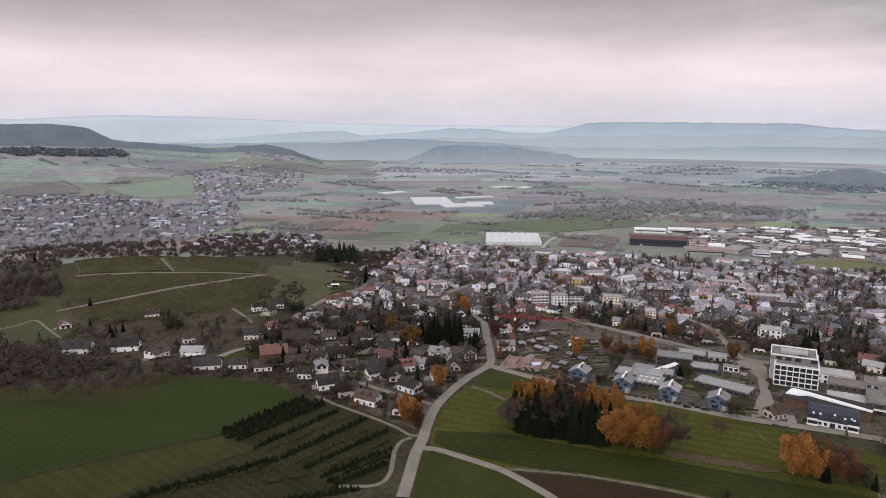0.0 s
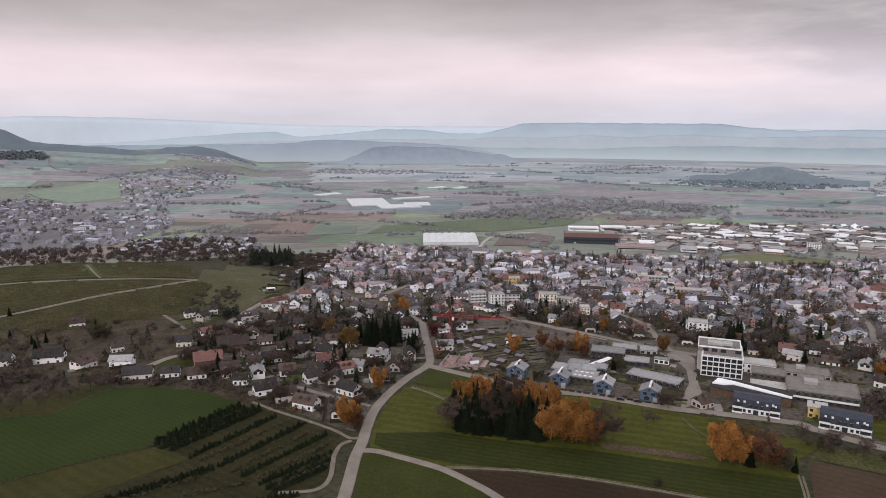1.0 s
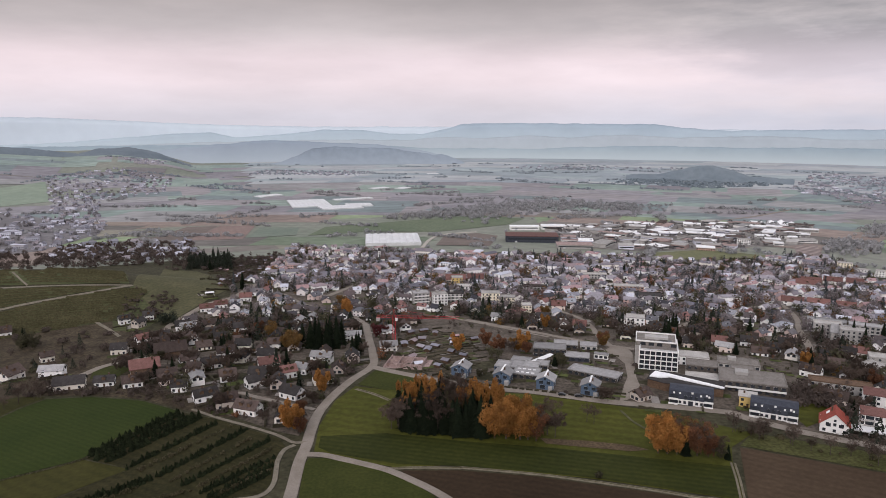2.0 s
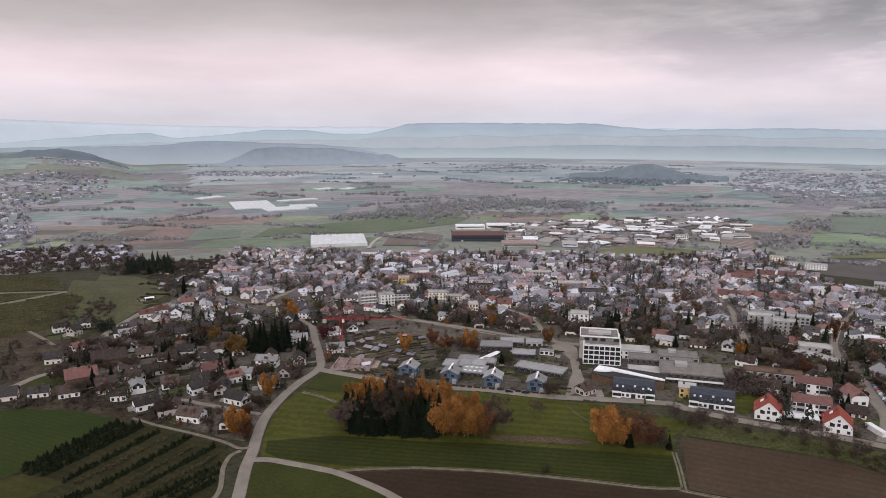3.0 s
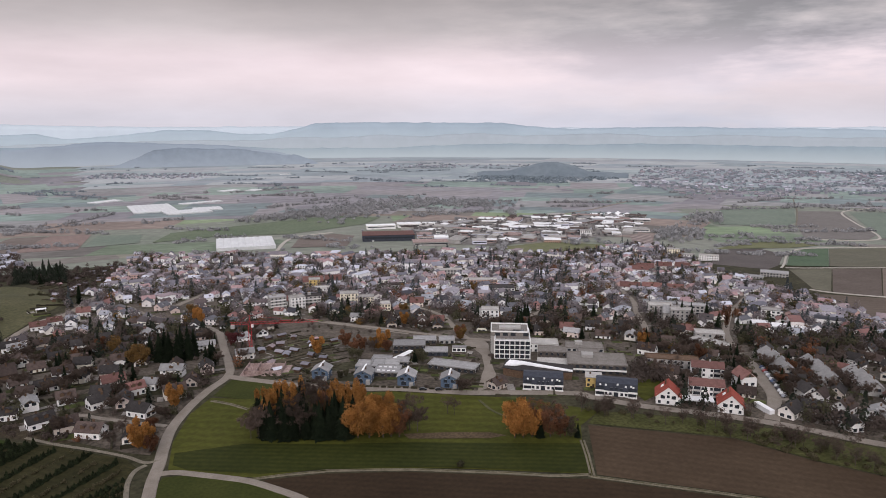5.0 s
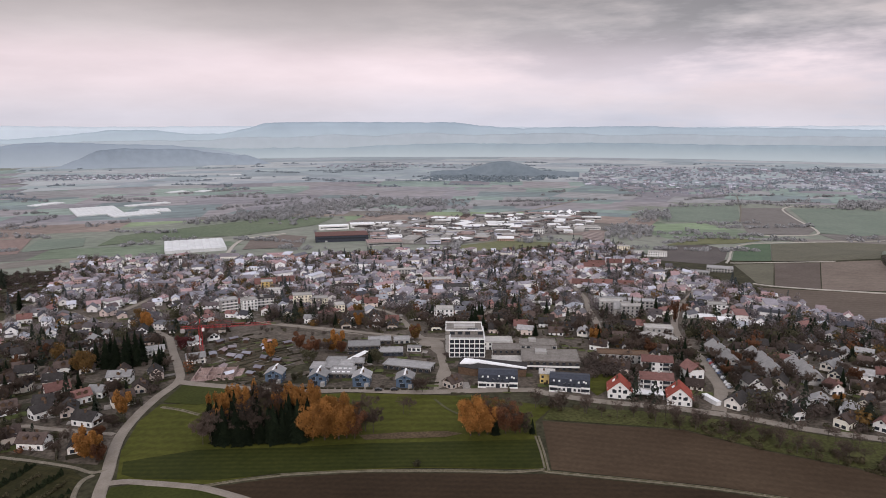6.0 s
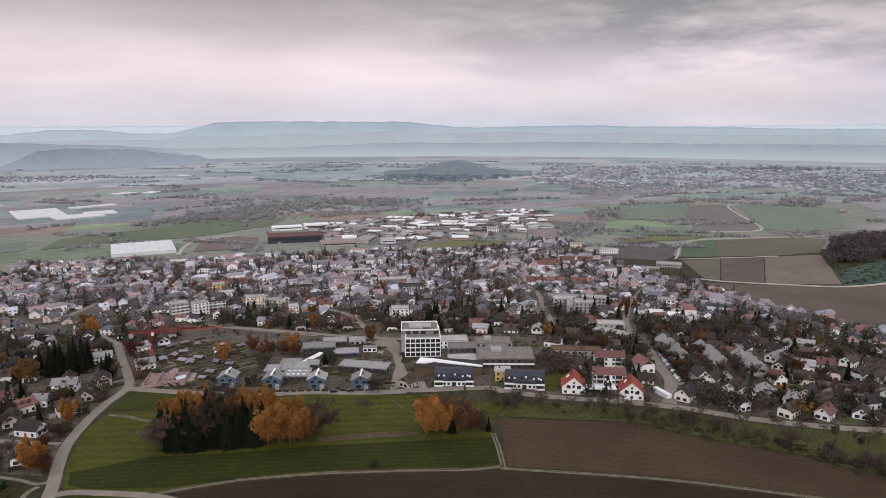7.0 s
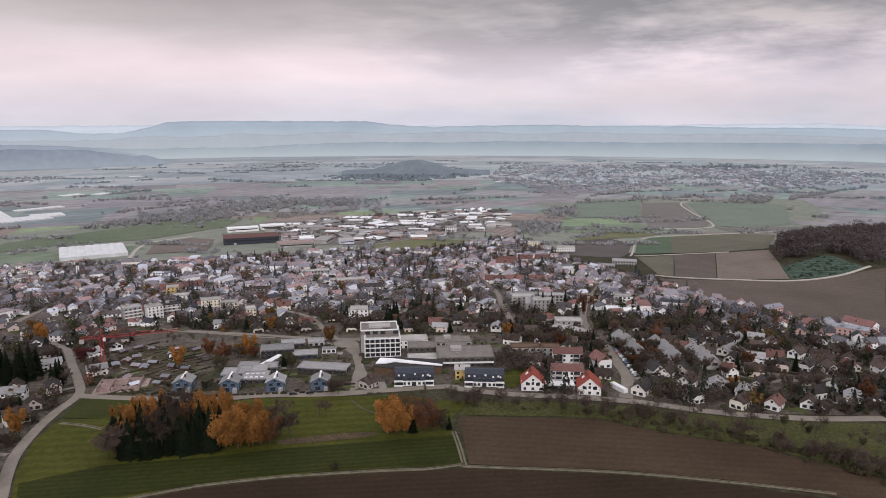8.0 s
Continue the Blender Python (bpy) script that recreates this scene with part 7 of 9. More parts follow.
def greenhouse(x, y, turn, spans, span, length, eaves, label):
    e = base("greenhouse", x, y, turn)
    w = spans * span
    part("wall", boxed(-w / 2, w / 2, 0, length, -1.0, eaves), M["greenhouse"], e)
    for i in range(spans):
        bm = gabled(bmesh.new(), length, span - 0.3, 0.4, span * 0.07)
        bm.transform(pose(-w / 2 + (i + 0.5) * span, length / 2, eaves, 0, 0, 90))
        part("roof_bay", bm, M["greenhouse"], e)
    for i in range(spans + 1):
        part("gutter", boxed(-w / 2 + i * span - 0.3, -w / 2 + i * span + 0.3, -0.2, length + 0.2, eaves, eaves + 0.55), M["metal"], e)
    built.append((x, y + length / 2, max(w, length) * 0.6))
    return tagged(e, label, "greenhouse")


greenhouse(121.2, 1185, -4, 8, 12, 100, 4.5, "large white greenhouse with rows of low roof bays")
for x, y, turn, spans, span, length, label in ((-22, 1931, 8, 9, 12, 170, "wide low white plastic greenhouse in the plain"), (60, 1868, 14, 10, 11, 70, "low white plastic greenhouse in the plain"), (106, 1925, 4, 6, 12, 60, "low white plastic greenhouse in the plain"), (101, 2120, 20, 11, 11, 30, "long narrow greenhouse in the plain"), (-151, 2262, 40, 9, 10, 40, "long pale greenish greenhouse in the plain"), (215, 2470, 30, 7, 10, 40, "pale greenish greenhouse in the plain"), (268, 2450, -40, 4, 10, 60, "small white greenhouse in the plain"), (502, 3130, 0, 5, 10, 40, "small bright white hall in the plain")):
    greenhouse(x, y, turn, spans, span, length, 2.2, label)["group"] = "plastic greenhouses"


def crane():
    x, y = 46.4, 451.3
    e = base("tower_crane", x, y, -14)
    for sx in (-0.9, 0.9):
        for sy in (-0.9, 0.9):
            part("mast_post", bar(bmesh.new(), (sx, sy, -0.3), (sx, sy, 24), 0.1), M["steel_red"], e)
    bm = bmesh.new()
    for i in range(12):
        z = i * 2.0
        for a, b in (((-0.9, -0.9), (0.9, -0.9)), ((0.9, -0.9), (0.9, 0.9)), ((0.9, 0.9), (-0.9, 0.9)), ((-0.9, 0.9), (-0.9, -0.9))):
            bar(bm, (*a, z), (*b, z + 2), 0.06, 3)
    part("mast_bracing", bm, M["steel_red"], e)
    for name, u0, u1 in (("jib", 1, 44), ("counter_jib", -12, -1)):
        bm = bmesh.new()
        for v, z in ((-0.7, 22.2), (0.7, 22.2), (0, 23.7)):
            bar(bm, (u0, v, z), (u1, v, z), 0.09)
        for i in range(int(abs(u1 - u0) / 2)):
            u = min(u0, u1) + i * 2
            bar(bm, (u, -0.7, 22.2), (u + 1, 0, 23.7), 0.05, 3)
            bar(bm, (u + 1, 0, 23.7), (u + 2, 0.7, 22.2), 0.05, 3)
        part(name, bm, M["steel_red"], e)
    part("cab", boxed(0.9, 2.4, -0.8, 0.8, 20.0, 22.0, bevel=0.1), M["white"], e)
    part("counterweight", boxed(-12, -9.5, -1, 1, 19.6, 22.0, bevel=0.1), M["concrete"], e)
    bm = bmesh.new()
    bar(bm, (0, 0, 24), (0, 0, 28), 0.22)
    bar(bm, (0, 0, 28), (30, 0, 23.7), 0.05, 3)
    bar(bm, (0, 0, 28), (-11, 0, 23.0), 0.05, 3)
    part("top_mast", bm, M["steel_red"], e)
    part("foundation", boxed(-2.5, 2.5, -2.5, 2.5, -0.4, 0.6), M["concrete"], e)
    return tagged(e, "red lattice tower crane over a building site", "crane")


crane()
e = base("building_site", 50.9, 411.3, -20)
part("slab", boxed(-14, 14, -9, 9, -0.3, 0.8), M["formwork"], e, "reddish concrete slab")
for u in (-12, -5, 3, 10):
    part("formwork_wall", boxed(u, u + 0.4, -8, 8, 0.8, 3.4), M["formwork"], e)
for v in (-7, 0, 6):
    part("formwork_wall", boxed(-11.5, 9.9, v, v + 0.35, 0.8, 3.0), M["formwork"], e)
tagged(e, "unfinished building shell with reddish formwork walls", "building site")
built.append((50.9, 411.3, 16))


# ---- industrial estate ----
def hall(x, y, turn, l, w, h, wall, roof, label, group="industrial halls"):
    e = base("industrial_hall", x, y, turn)
    part("wall", boxed(-l / 2, l / 2, -w / 2, w / 2, -2, h), M[wall], e)
    bm = boxed(-l / 2 - 0.4, l / 2 + 0.4, -w / 2 - 0.4, w / 2 + 0.4, h, h + 0.7)
    part("roof", bm, M[roof], e)
    part("window_band", boxed(-l * 0.46, l * 0.46, -w / 2 - 0.06, -w / 2, h * 0.5, h * 0.75), M["glass"], e)
    part("loading_door", boxed(-0.3 * l - 2, -0.3 * l + 2, -w / 2 - 0.08, -w / 2, 0, min(4, h * 0.48)), M["metal"], e)
    built.append((x, y, max(l, w) * 0.55))
    return tagged(e, label, "industrial hall", group)


hall(376.5, 1214.4, -14, 94, 46, 12, "navy", "red", "large dark hall with reddish flat roof")
hall(422.3, 1117.3, -14, 60, 30, 7, "concrete", "formwork", "low hall with pinkish roof")
hall(414, 1387.3, -10, 60, 20, 8, "white", "membrane", "white hall with bright flat roof")
hall(478.3, 1393.5, -12, 50, 26, 8, "white", "membrane", "white hall with bright flat roof")
random.seed(21)
INDUSTRY = [(418.5, 1135.9), (466, 1368.9), (632.8, 1459.3), (791.6, 1460.2), (927.7, 1458.8), (1080.5, 1383.8), (860.6, 1122.7), (649.6, 1089.4), (523, 1058.9)]
field("industrial_yard", "yard", 3, INDUSTRY, "pale paved yards of the industrial estate")
xs, ys = [p[0] for p in INDUSTRY], [p[1] for p in INDUSTRY]
tries = 0
made = 0
while made < 110 and tries < 12000:
    tries += 1
    x, y = random.uniform(min(xs), max(xs)), random.uniform(min(ys), max(ys))
    l, w = random.choice((random.uniform(16, 30), random.uniform(24, 58))), random.uniform(11, 28)
    if inside(x, y, INDUSTRY) and all(math.hypot(x - a, y - b) > r * 0.85 + l * 0.36 for a, b, r in built):
        made += 1
        hall(x, y, random.choice((-20, -45, 25, 50, -28)), l, w, random.uniform(4, 8), random.choice(("white", "concrete", "wall_pale", "formwork", "concrete")), random.choice(("membrane", "membrane", "flat", "yard", "membrane", "grey", "flat", "formwork", "brown")), "industrial hall with low flat roof")


def marquee():
    """White festival tent with a row of peaks."""
    x, y = 1031.0, 1408.0
    e = base("marquee", x, y, -50)
    for i in range(4):
        bm = bmesh.new()
        c = bm.verts.new((i * 22 - 33, 0, (9.5, 12.5, 10, 7)[i]))
        ring = [bm.verts.new((i * 22 - 33 + 12.5 * math.cos(k * math.tau / 12), 14 * math.sin(k * math.tau / 12), 3.2 + 0.8 * (k % 2))) for k in range(12)]
        foot = [bm.verts.new((v.co.x, v.co.y, -0.5)) for v in ring]
        for k in range(12):
            bm.faces.new((c, ring[k], ring[(k + 1) % 12]))
            bm.faces.new((ring[k], foot[k], foot[(k + 1) % 12], ring[(k + 1) % 12]))
        part("tent_bay", bm, M["membrane"], e)
    return tagged(e, "large white peaked marquee beside the industrial estate", "tent")


marquee()


# ---- the rest of the houses ----
random.seed(8)
lines = [v[0][1] for v in ROADS.values()]
keep_off = [v[0][2] for k, v in FIELDS.items() if k in ("meadow", "crop_field", "garden_lawn", "hill_meadow", "station_field", "nursery_ground", "hedge_strip", "upper_field", "vineyard_slope", "wide_field", "green_corner")]
SCHOOL_GROUNDS = [(68.2, 367.4), (99.7, 409.5), (145.8, 461.5), (181.9, 476.3), (217.6, 462.1), (236.6, 426.4), (307.7, 399.8), (254.3, 307.2), (173.3, 314.8)]
ALLOTMENTS = [(42.7, 404.8), (57.5, 499.6), (85.5, 517.7), (110, 478.3), (99.7, 409.5), (69.5, 383.3)]
CENTRE_GARDENS = [(35.5, 369.4), (50.1, 488), (90.6, 577), (131.1, 520), (162.7, 473.2), (101.7, 396), (71.9, 361.9)]
open_ground = [SCHOOL_GROUNDS, ALLOTMENTS, CENTRE_GARDENS]
spots = []
for poly in (TOWN_WEST, TOWN_EAST):
    xs, ys = [p[0] for p in poly], [p[1] for p in poly]
    for _ in range(19000):
        x, y = random.uniform(min(xs), max(xs)), random.uniform(min(ys), max(ys))
        gap = 19.0 if math.hypot(x, y) < 500 else 17.0 if math.hypot(x, y) < 640 else 15.0
        if inside(x, y, poly) and all(math.hypot(x - a, y - b) > gap for a, b in spots) and all(math.hypot(x - a, y - b) > r + 8 for a, b, r in built) and all(off_line(x, y, l) > 10 for l in lines) and not any(inside(x, y, f) for f in keep_off + open_ground):
            spots.append((x, y))
spots.sort(key=lambda p: math.hypot(*p))
MODELS = []
for i, (l, w, h, roof, dorm) in enumerate(((10.5, 8, 3.0, "slate", 1), (9.5, 7.6, 2.9, "brown", 0), (11, 8, 4.4, "brown", 2), (10, 8, 3.2, "red", 0), (11.5, 8, 3.4, "slate", 2), (9, 7.2, 2.8, "brown", 0), (11, 7.6, 4.6, "grey", 0), (10, 8, 4.4, "slate", 0), (10.5, 7.6, 2.9, "brown", 1), (10.5, 7.6, 3.1, "slate", 1))):
    MODELS.append(house(l, w, h, roof, 0.8 if roof != "grey" else 0.55, 40 + i, f"rendered village house with {ROOF_WORDS[roof]} gable roof", dorm, balcony=i % 3 == 0))
used = set()
NEAR = 138
for i, (x, y) in enumerate(spots[:NEAR]):
    m = random.choices(range(10), (4, 4, 3, 1.6, 3, 3, 1.2, 4, 3, 3))[0]
    turn = 15 * round(-math.degrees(math.atan2(x, y)) / 15) + random.choice((0, 0, 90, 90, 10, -12, 80))
    at = pose(x, y, height(x, y), 0, 0, turn)
    if m in used:
        copy_thing(MODELS[m], at)
    else:
        used.add(m)
        MODELS[m].matrix_basis = at
for m in range(10):
    if m not in used:
        x, y = spots[NEAR + m]
        MODELS[m].matrix_basis = pose(x, y, height(x, y), 0, 0, 30)
far_spots = spots[NEAR + 10:]


def scattered_houses(name, places, label, low=0.85, high=1.2, roof="roof_pale", hut=False, big=0.1):
    """Many small houses in one mesh: body, roof slabs, dark window strips."""
    verts, faces, slots = [], [], []
    for x, y in places:
        l, w, h = random.uniform(7.5, 11) * random.uniform(low, high), random.uniform(6, 8.4), random.uniform(2.8, 5.4)
        rise = w / 2 * random.uniform(0.5, 0.85)
        if random.random() < (0.15 if roof == "roof_far" and x > 60 else big):
            l, w, h, rise = random.uniform(14, 27), random.uniform(9, 13), random.uniform(4, 9), random.choice((0.3, 0.3, random.uniform(1, 3.5)))
        if hut:
            l, w, h, rise = random.uniform(3, 6), random.uniform(2.6, 4), random.uniform(2.0, 2.6), random.uniform(0.4, 1.0)
        a = radians(15 * round(-math.degrees(math.atan2(x, y)) / 15) + random.choice((0, 90, 90, 25, -30, 50)) + random.uniform(-8, 8))
        c, s, z0 = math.cos(a), math.sin(a), height(x, y)
        def put(pts):
            i = len(verts)
            verts.extend((x + c * u - s * v, y + s * u + c * v, z0 + z) for u, v, z in pts)
            return i
        p, q = l / 2, w / 2
        i = put([(sx * p, v, z) for sx in (-1, 1) for v, z in ((-q, -1), (q, -1), (q, h), (0, h + rise), (-q, h))])
        faces += [(i + 4, i + 3, i + 2, i + 1, i), (i + 5, i + 6, i + 7, i + 8, i + 9), (i, i + 5, i + 9, i + 4), (i + 1, i + 2, i + 7, i + 6)]
        slots += [0] * 4
        o, k = 0.6, rise / q
        r = put([(sx * (p + o), v, z) for sx in (-1, 1) for v, z in ((-q - o, h - o * k + 0.1), (0, h + rise + 0.1), (q + o, h - o * k + 0.1), (q + o, h - o * k + 0.35), (0, h + rise + 0.35), (-q - o, h - o * k + 0.35))])
        for j in range(6):
            faces.append((r + j, r + 6 + j, r + 6 + (j + 1) % 6, r + (j + 1) % 6))
        faces += [(r, r + 1, r + 4, r + 5), (r + 1, r + 2, r + 3, r + 4), (r + 6, r + 11, r + 10, r + 7), (r + 7, r + 10, r + 9, r + 8)]
        slots += [1] * 10
        if not hut and random.random() < 0.6:
            # garage or shed with a flat roof beside the house
            gx, gy, gl, gw = random.choice((-1, 1)) * (p + 2.2), random.uniform(-q, q), random.uniform(1.5, 2.0), random.uniform(2.5, 3.6)
            b = put([(gx + i * gl, gy + j * gw, z) for z in (-0.6, 2.5, 2.75) for i, j in ((-1, -1), (1, -1), (1, 1), (-1, 1))])
            faces += [(b + k, b + (k + 1) % 4, b + 4 + (k + 1) % 4, b + 4 + k) for k in range(4)] + [(b + 4 + k, b + 4 + (k + 1) % 4, b + 8 + (k + 1) % 4, b + 8 + k) for k in range(4)] + [(b + 8, b + 9, b + 10, b + 11)]
            slots += [0] * 4 + [1] * 5
        if not hut and rise > 1.2 and random.random() < 0.65:
            # dormer and chimney
            dx, dz = random.uniform(-0.25, 0.25) * l, h + rise * 0.3
            b = put([(dx + i, -q * 0.72 + j, z) for z in (dz - 0.3, dz + 1.15) for i, j in ((-0.9, 0), (0.9, 0), (0.9, q * 0.6), (-0.9, q * 0.6))])
            faces += [(b, b + 1, b + 5, b + 4), (b + 1, b + 2, b + 6, b + 5), (b + 3, b, b + 4, b + 7), (b + 4, b + 5, b + 6, b + 7)]
            slots += [2, 0, 0, 1]
            cx = random.uniform(-0.35, 0.35) * l
            b = put([(cx + i, j, z) for z in (h + rise * 0.5, h + rise + 0.9) for i, j in ((-0.4, 0.2), (0.4, 0.2), (0.4, 0.9), (-0.4, 0.9))])
            faces += [(b + k, b + (k + 1) % 4, b + 4 + (k + 1) % 4, b + 4 + k) for k in range(4)] + [(b + 4, b + 5, b + 6, b + 7)]
            slots += [1] * 5
        for zz in () if hut else ((1.5,) if h < 4.5 else (1.4, 4.0)):
            for f in (-0.28, 0.28) if l < 13 else [(i + 0.5) / int(l / 3.2) - 0.5 for i in range(int(l / 3.2))]:
                g = put([(f * l - 0.7, -q - 0.06, zz - 0.65), (f * l + 0.7, -q - 0.06, zz - 0.65), (f * l + 0.7, -q - 0.06, zz + 0.65), (f * l - 0.7, -q - 0.06, zz + 0.65)])
                faces.append((g, g + 1, g + 2, g + 3))
                slots.append(2)
            for sx in (-1, 1):
                g = put([(sx * (p + 0.06), -0.7, zz - 0.6), (sx * (p + 0.06), 0.7, zz - 0.6), (sx * (p + 0.06), 0.7, zz + 0.6), (sx * (p + 0.06), -0.7, zz + 0.6)])
                faces.append((g, g + 1, g + 2, g + 3))
                slots.append(2)
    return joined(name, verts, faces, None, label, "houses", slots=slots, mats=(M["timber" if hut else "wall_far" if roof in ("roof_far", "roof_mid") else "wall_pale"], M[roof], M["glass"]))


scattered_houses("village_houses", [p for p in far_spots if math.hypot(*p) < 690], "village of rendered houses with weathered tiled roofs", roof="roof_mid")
# from 690 m on the roofs have haze in their colour
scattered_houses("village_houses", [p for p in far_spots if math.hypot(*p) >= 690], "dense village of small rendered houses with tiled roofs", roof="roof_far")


def cluster(corners, count, gap=17):
    """Places for houses inside a patch of the plan."""
    xs, ys = [p[0] for p in corners], [p[1] for p in corners]
    out = []
    for _ in range(count * 24):
        x, y = random.uniform(min(xs), max(xs)), random.uniform(min(ys), max(ys))
        if inside(x, y, corners) and noise.noise((x * 0.009, y * 0.006, 2.0)) > random.uniform(-0.55, 0.3) and all(math.hypot(x - a, y - b) > gap for a, b in out):
            out.append((x, y))
        if len(out) >= count:
            break
    return out


WEST_TOWN = [(-773.4, 1204.3), (-1365.4, 2155), (-1055.1, 2237.2), (-766.7, 1916), (-475.1, 1652.2), (-442.1, 1491.7), (-473.5, 1276.1), (-563.7, 1178.4)]
WEST_VILLAGE = [(-1017.1, 2821.4), (-917.1, 2978.3), (-841.5, 3146.7), (-682.8, 2996), (-561.3, 2923), (-515.6, 2421.2), (-646.3, 2229.1), (-459.7, 1574.4), (-544.5, 1579.3), (-823.6, 2324.6)]
TOP_VILLAGE = [(-900, 3460), (-860, 3620), (-740, 3640), (-720, 3440), (-810, 3340)]
RIDGE_ROW = [(-422.5, 1161.8), (-454.9, 1314), (-245.2, 1341.7), (-186, 1141.3), (-272.4, 1092.9)]
PLAIN_VILLAGE = [(-320.9, 3219.9), (-262.5, 3476.8), (253.6, 3300), (162, 3065)]
EAST_TOWN = [(1612.7, 2203), (2176.4, 2831.6), (2828.5, 2462.2), (3021.7, 2011.2), (2450, 1401.8), (2052.9, 1647.2), (1521.9, 1653.4), (1560.8, 1808)]
FAR_EAST = [(2015.2, 1332.1), (2484.6, 1380.4), (2805.5, 1309.4), (3215, 1505.4), (3178.5, 1910.3), (2668.7, 1853.1)]
NORTH_TOWN = [(922.4, 3426), (1052.1, 3599.4), (1501.4, 3436.3), (1826.2, 3275.3), (1348.5, 3258.4)]
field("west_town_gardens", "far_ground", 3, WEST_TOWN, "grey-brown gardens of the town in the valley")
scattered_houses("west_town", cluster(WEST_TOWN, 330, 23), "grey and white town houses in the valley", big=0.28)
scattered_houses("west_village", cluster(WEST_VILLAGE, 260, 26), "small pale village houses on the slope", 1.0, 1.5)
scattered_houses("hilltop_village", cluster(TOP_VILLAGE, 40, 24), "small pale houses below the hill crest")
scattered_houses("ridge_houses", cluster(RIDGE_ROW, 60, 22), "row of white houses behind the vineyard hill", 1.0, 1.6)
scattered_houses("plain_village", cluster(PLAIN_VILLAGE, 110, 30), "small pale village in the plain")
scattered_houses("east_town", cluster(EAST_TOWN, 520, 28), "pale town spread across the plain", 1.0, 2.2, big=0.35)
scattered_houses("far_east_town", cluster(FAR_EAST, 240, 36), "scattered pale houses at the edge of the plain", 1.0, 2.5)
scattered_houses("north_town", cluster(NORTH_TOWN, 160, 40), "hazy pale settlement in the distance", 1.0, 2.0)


TOWN_TREES = [(p, n, kind) for p, n, kind in ((INDUSTRY, 330, "far_garden"), (WEST_TOWN, 380, "far_garden"), (WEST_VILLAGE, 160, "far_garden"), (RIDGE_ROW, 200, "near_tree"), (PLAIN_VILLAGE, 160, "haze_wood"), (EAST_TOWN, 800, "haze_wood"), (FAR_EAST, 350, "haze_wood"))]


# ---- woods, garden trees and hedges ----
def clumps(name, places, material, label, category="trees", bits=16, low=0.7, high=1.3, pointed=False):
    """Many rough tree crowns in one mesh, each a loose heap of leafy flakes. places: x, y, height, width."""
    rng = np.random.default_rng(len(places))
    pts = np.array(places, float)
    n = len(pts)
    ground_z = np.array([height(x, y) for x, y in pts[:, :2]])
    d = rng.normal(size=(n, bits, 3))
    d /= np.linalg.norm(d, axis=2, keepdims=True)
    hgt, wid = pts[:, 2] * rng.uniform(low, high, n), pts[:, 3] * rng.uniform(low, high, n)
    radius = 0.45 + 0.5 * rng.random((n, bits, 1)) ** 0.5
    lump = 1 + 0.28 * np.sin(d[:, :, :1] * 5 + d[:, :, 1:2] * 4 + pts[:, None, :1]) * np.cos(d[:, :, 2:] * 4 + pts[:, None, 1:2])
    c = d * radius * lump * np.stack([wid / 2, wid / 2, hgt * 0.46], -1)[:, None, :]
    if pointed:
        up = rng.random((n, bits)) ** 1.35
        turn, out = rng.random((n, bits)) * math.tau, (1.02 - up) * (0.6 + 0.4 * rng.random((n, bits)))
        c = np.stack([np.cos(turn) * out * wid[:, None] / 2, np.sin(turn) * out * wid[:, None] / 2, (up - 0.5) * hgt[:, None]], -1)
        d = np.stack([np.cos(turn), np.sin(turn), np.full_like(turn, 0.3)], -1)
    c += np.stack([pts[:, 0], pts[:, 1], ground_z + hgt * 0.5], -1)[:, None, :]
    s = (np.maximum(wid, hgt * 0.6) * 0.95 / math.sqrt(bits))[:, None, None]
    out = d + rng.normal(size=(n, bits, 3)) * 0.3 + np.array([0, 0, 0.3])
    out /= np.linalg.norm(out, axis=2, keepdims=True)
    u = np.cross(out, rng.normal(size=(n, bits, 3)))
    u /= np.linalg.norm(u, axis=2, keepdims=True)
    v = np.cross(out, u)
    v /= np.linalg.norm(v, axis=2, keepdims=True)
    quad = np.stack([c + u * s, c + v * s * 0.8, c - u * s * 0.9, c - v * s * 0.7], 2).reshape(-1, 3)
    me = bpy.data.meshes.new(name)
    me.from_pydata(quad.tolist(), [], np.arange(len(quad)).reshape(-1, 4).tolist())
    me.materials.append(M[material])
    return tagged(new(name, me), label, category, kind="stuff")


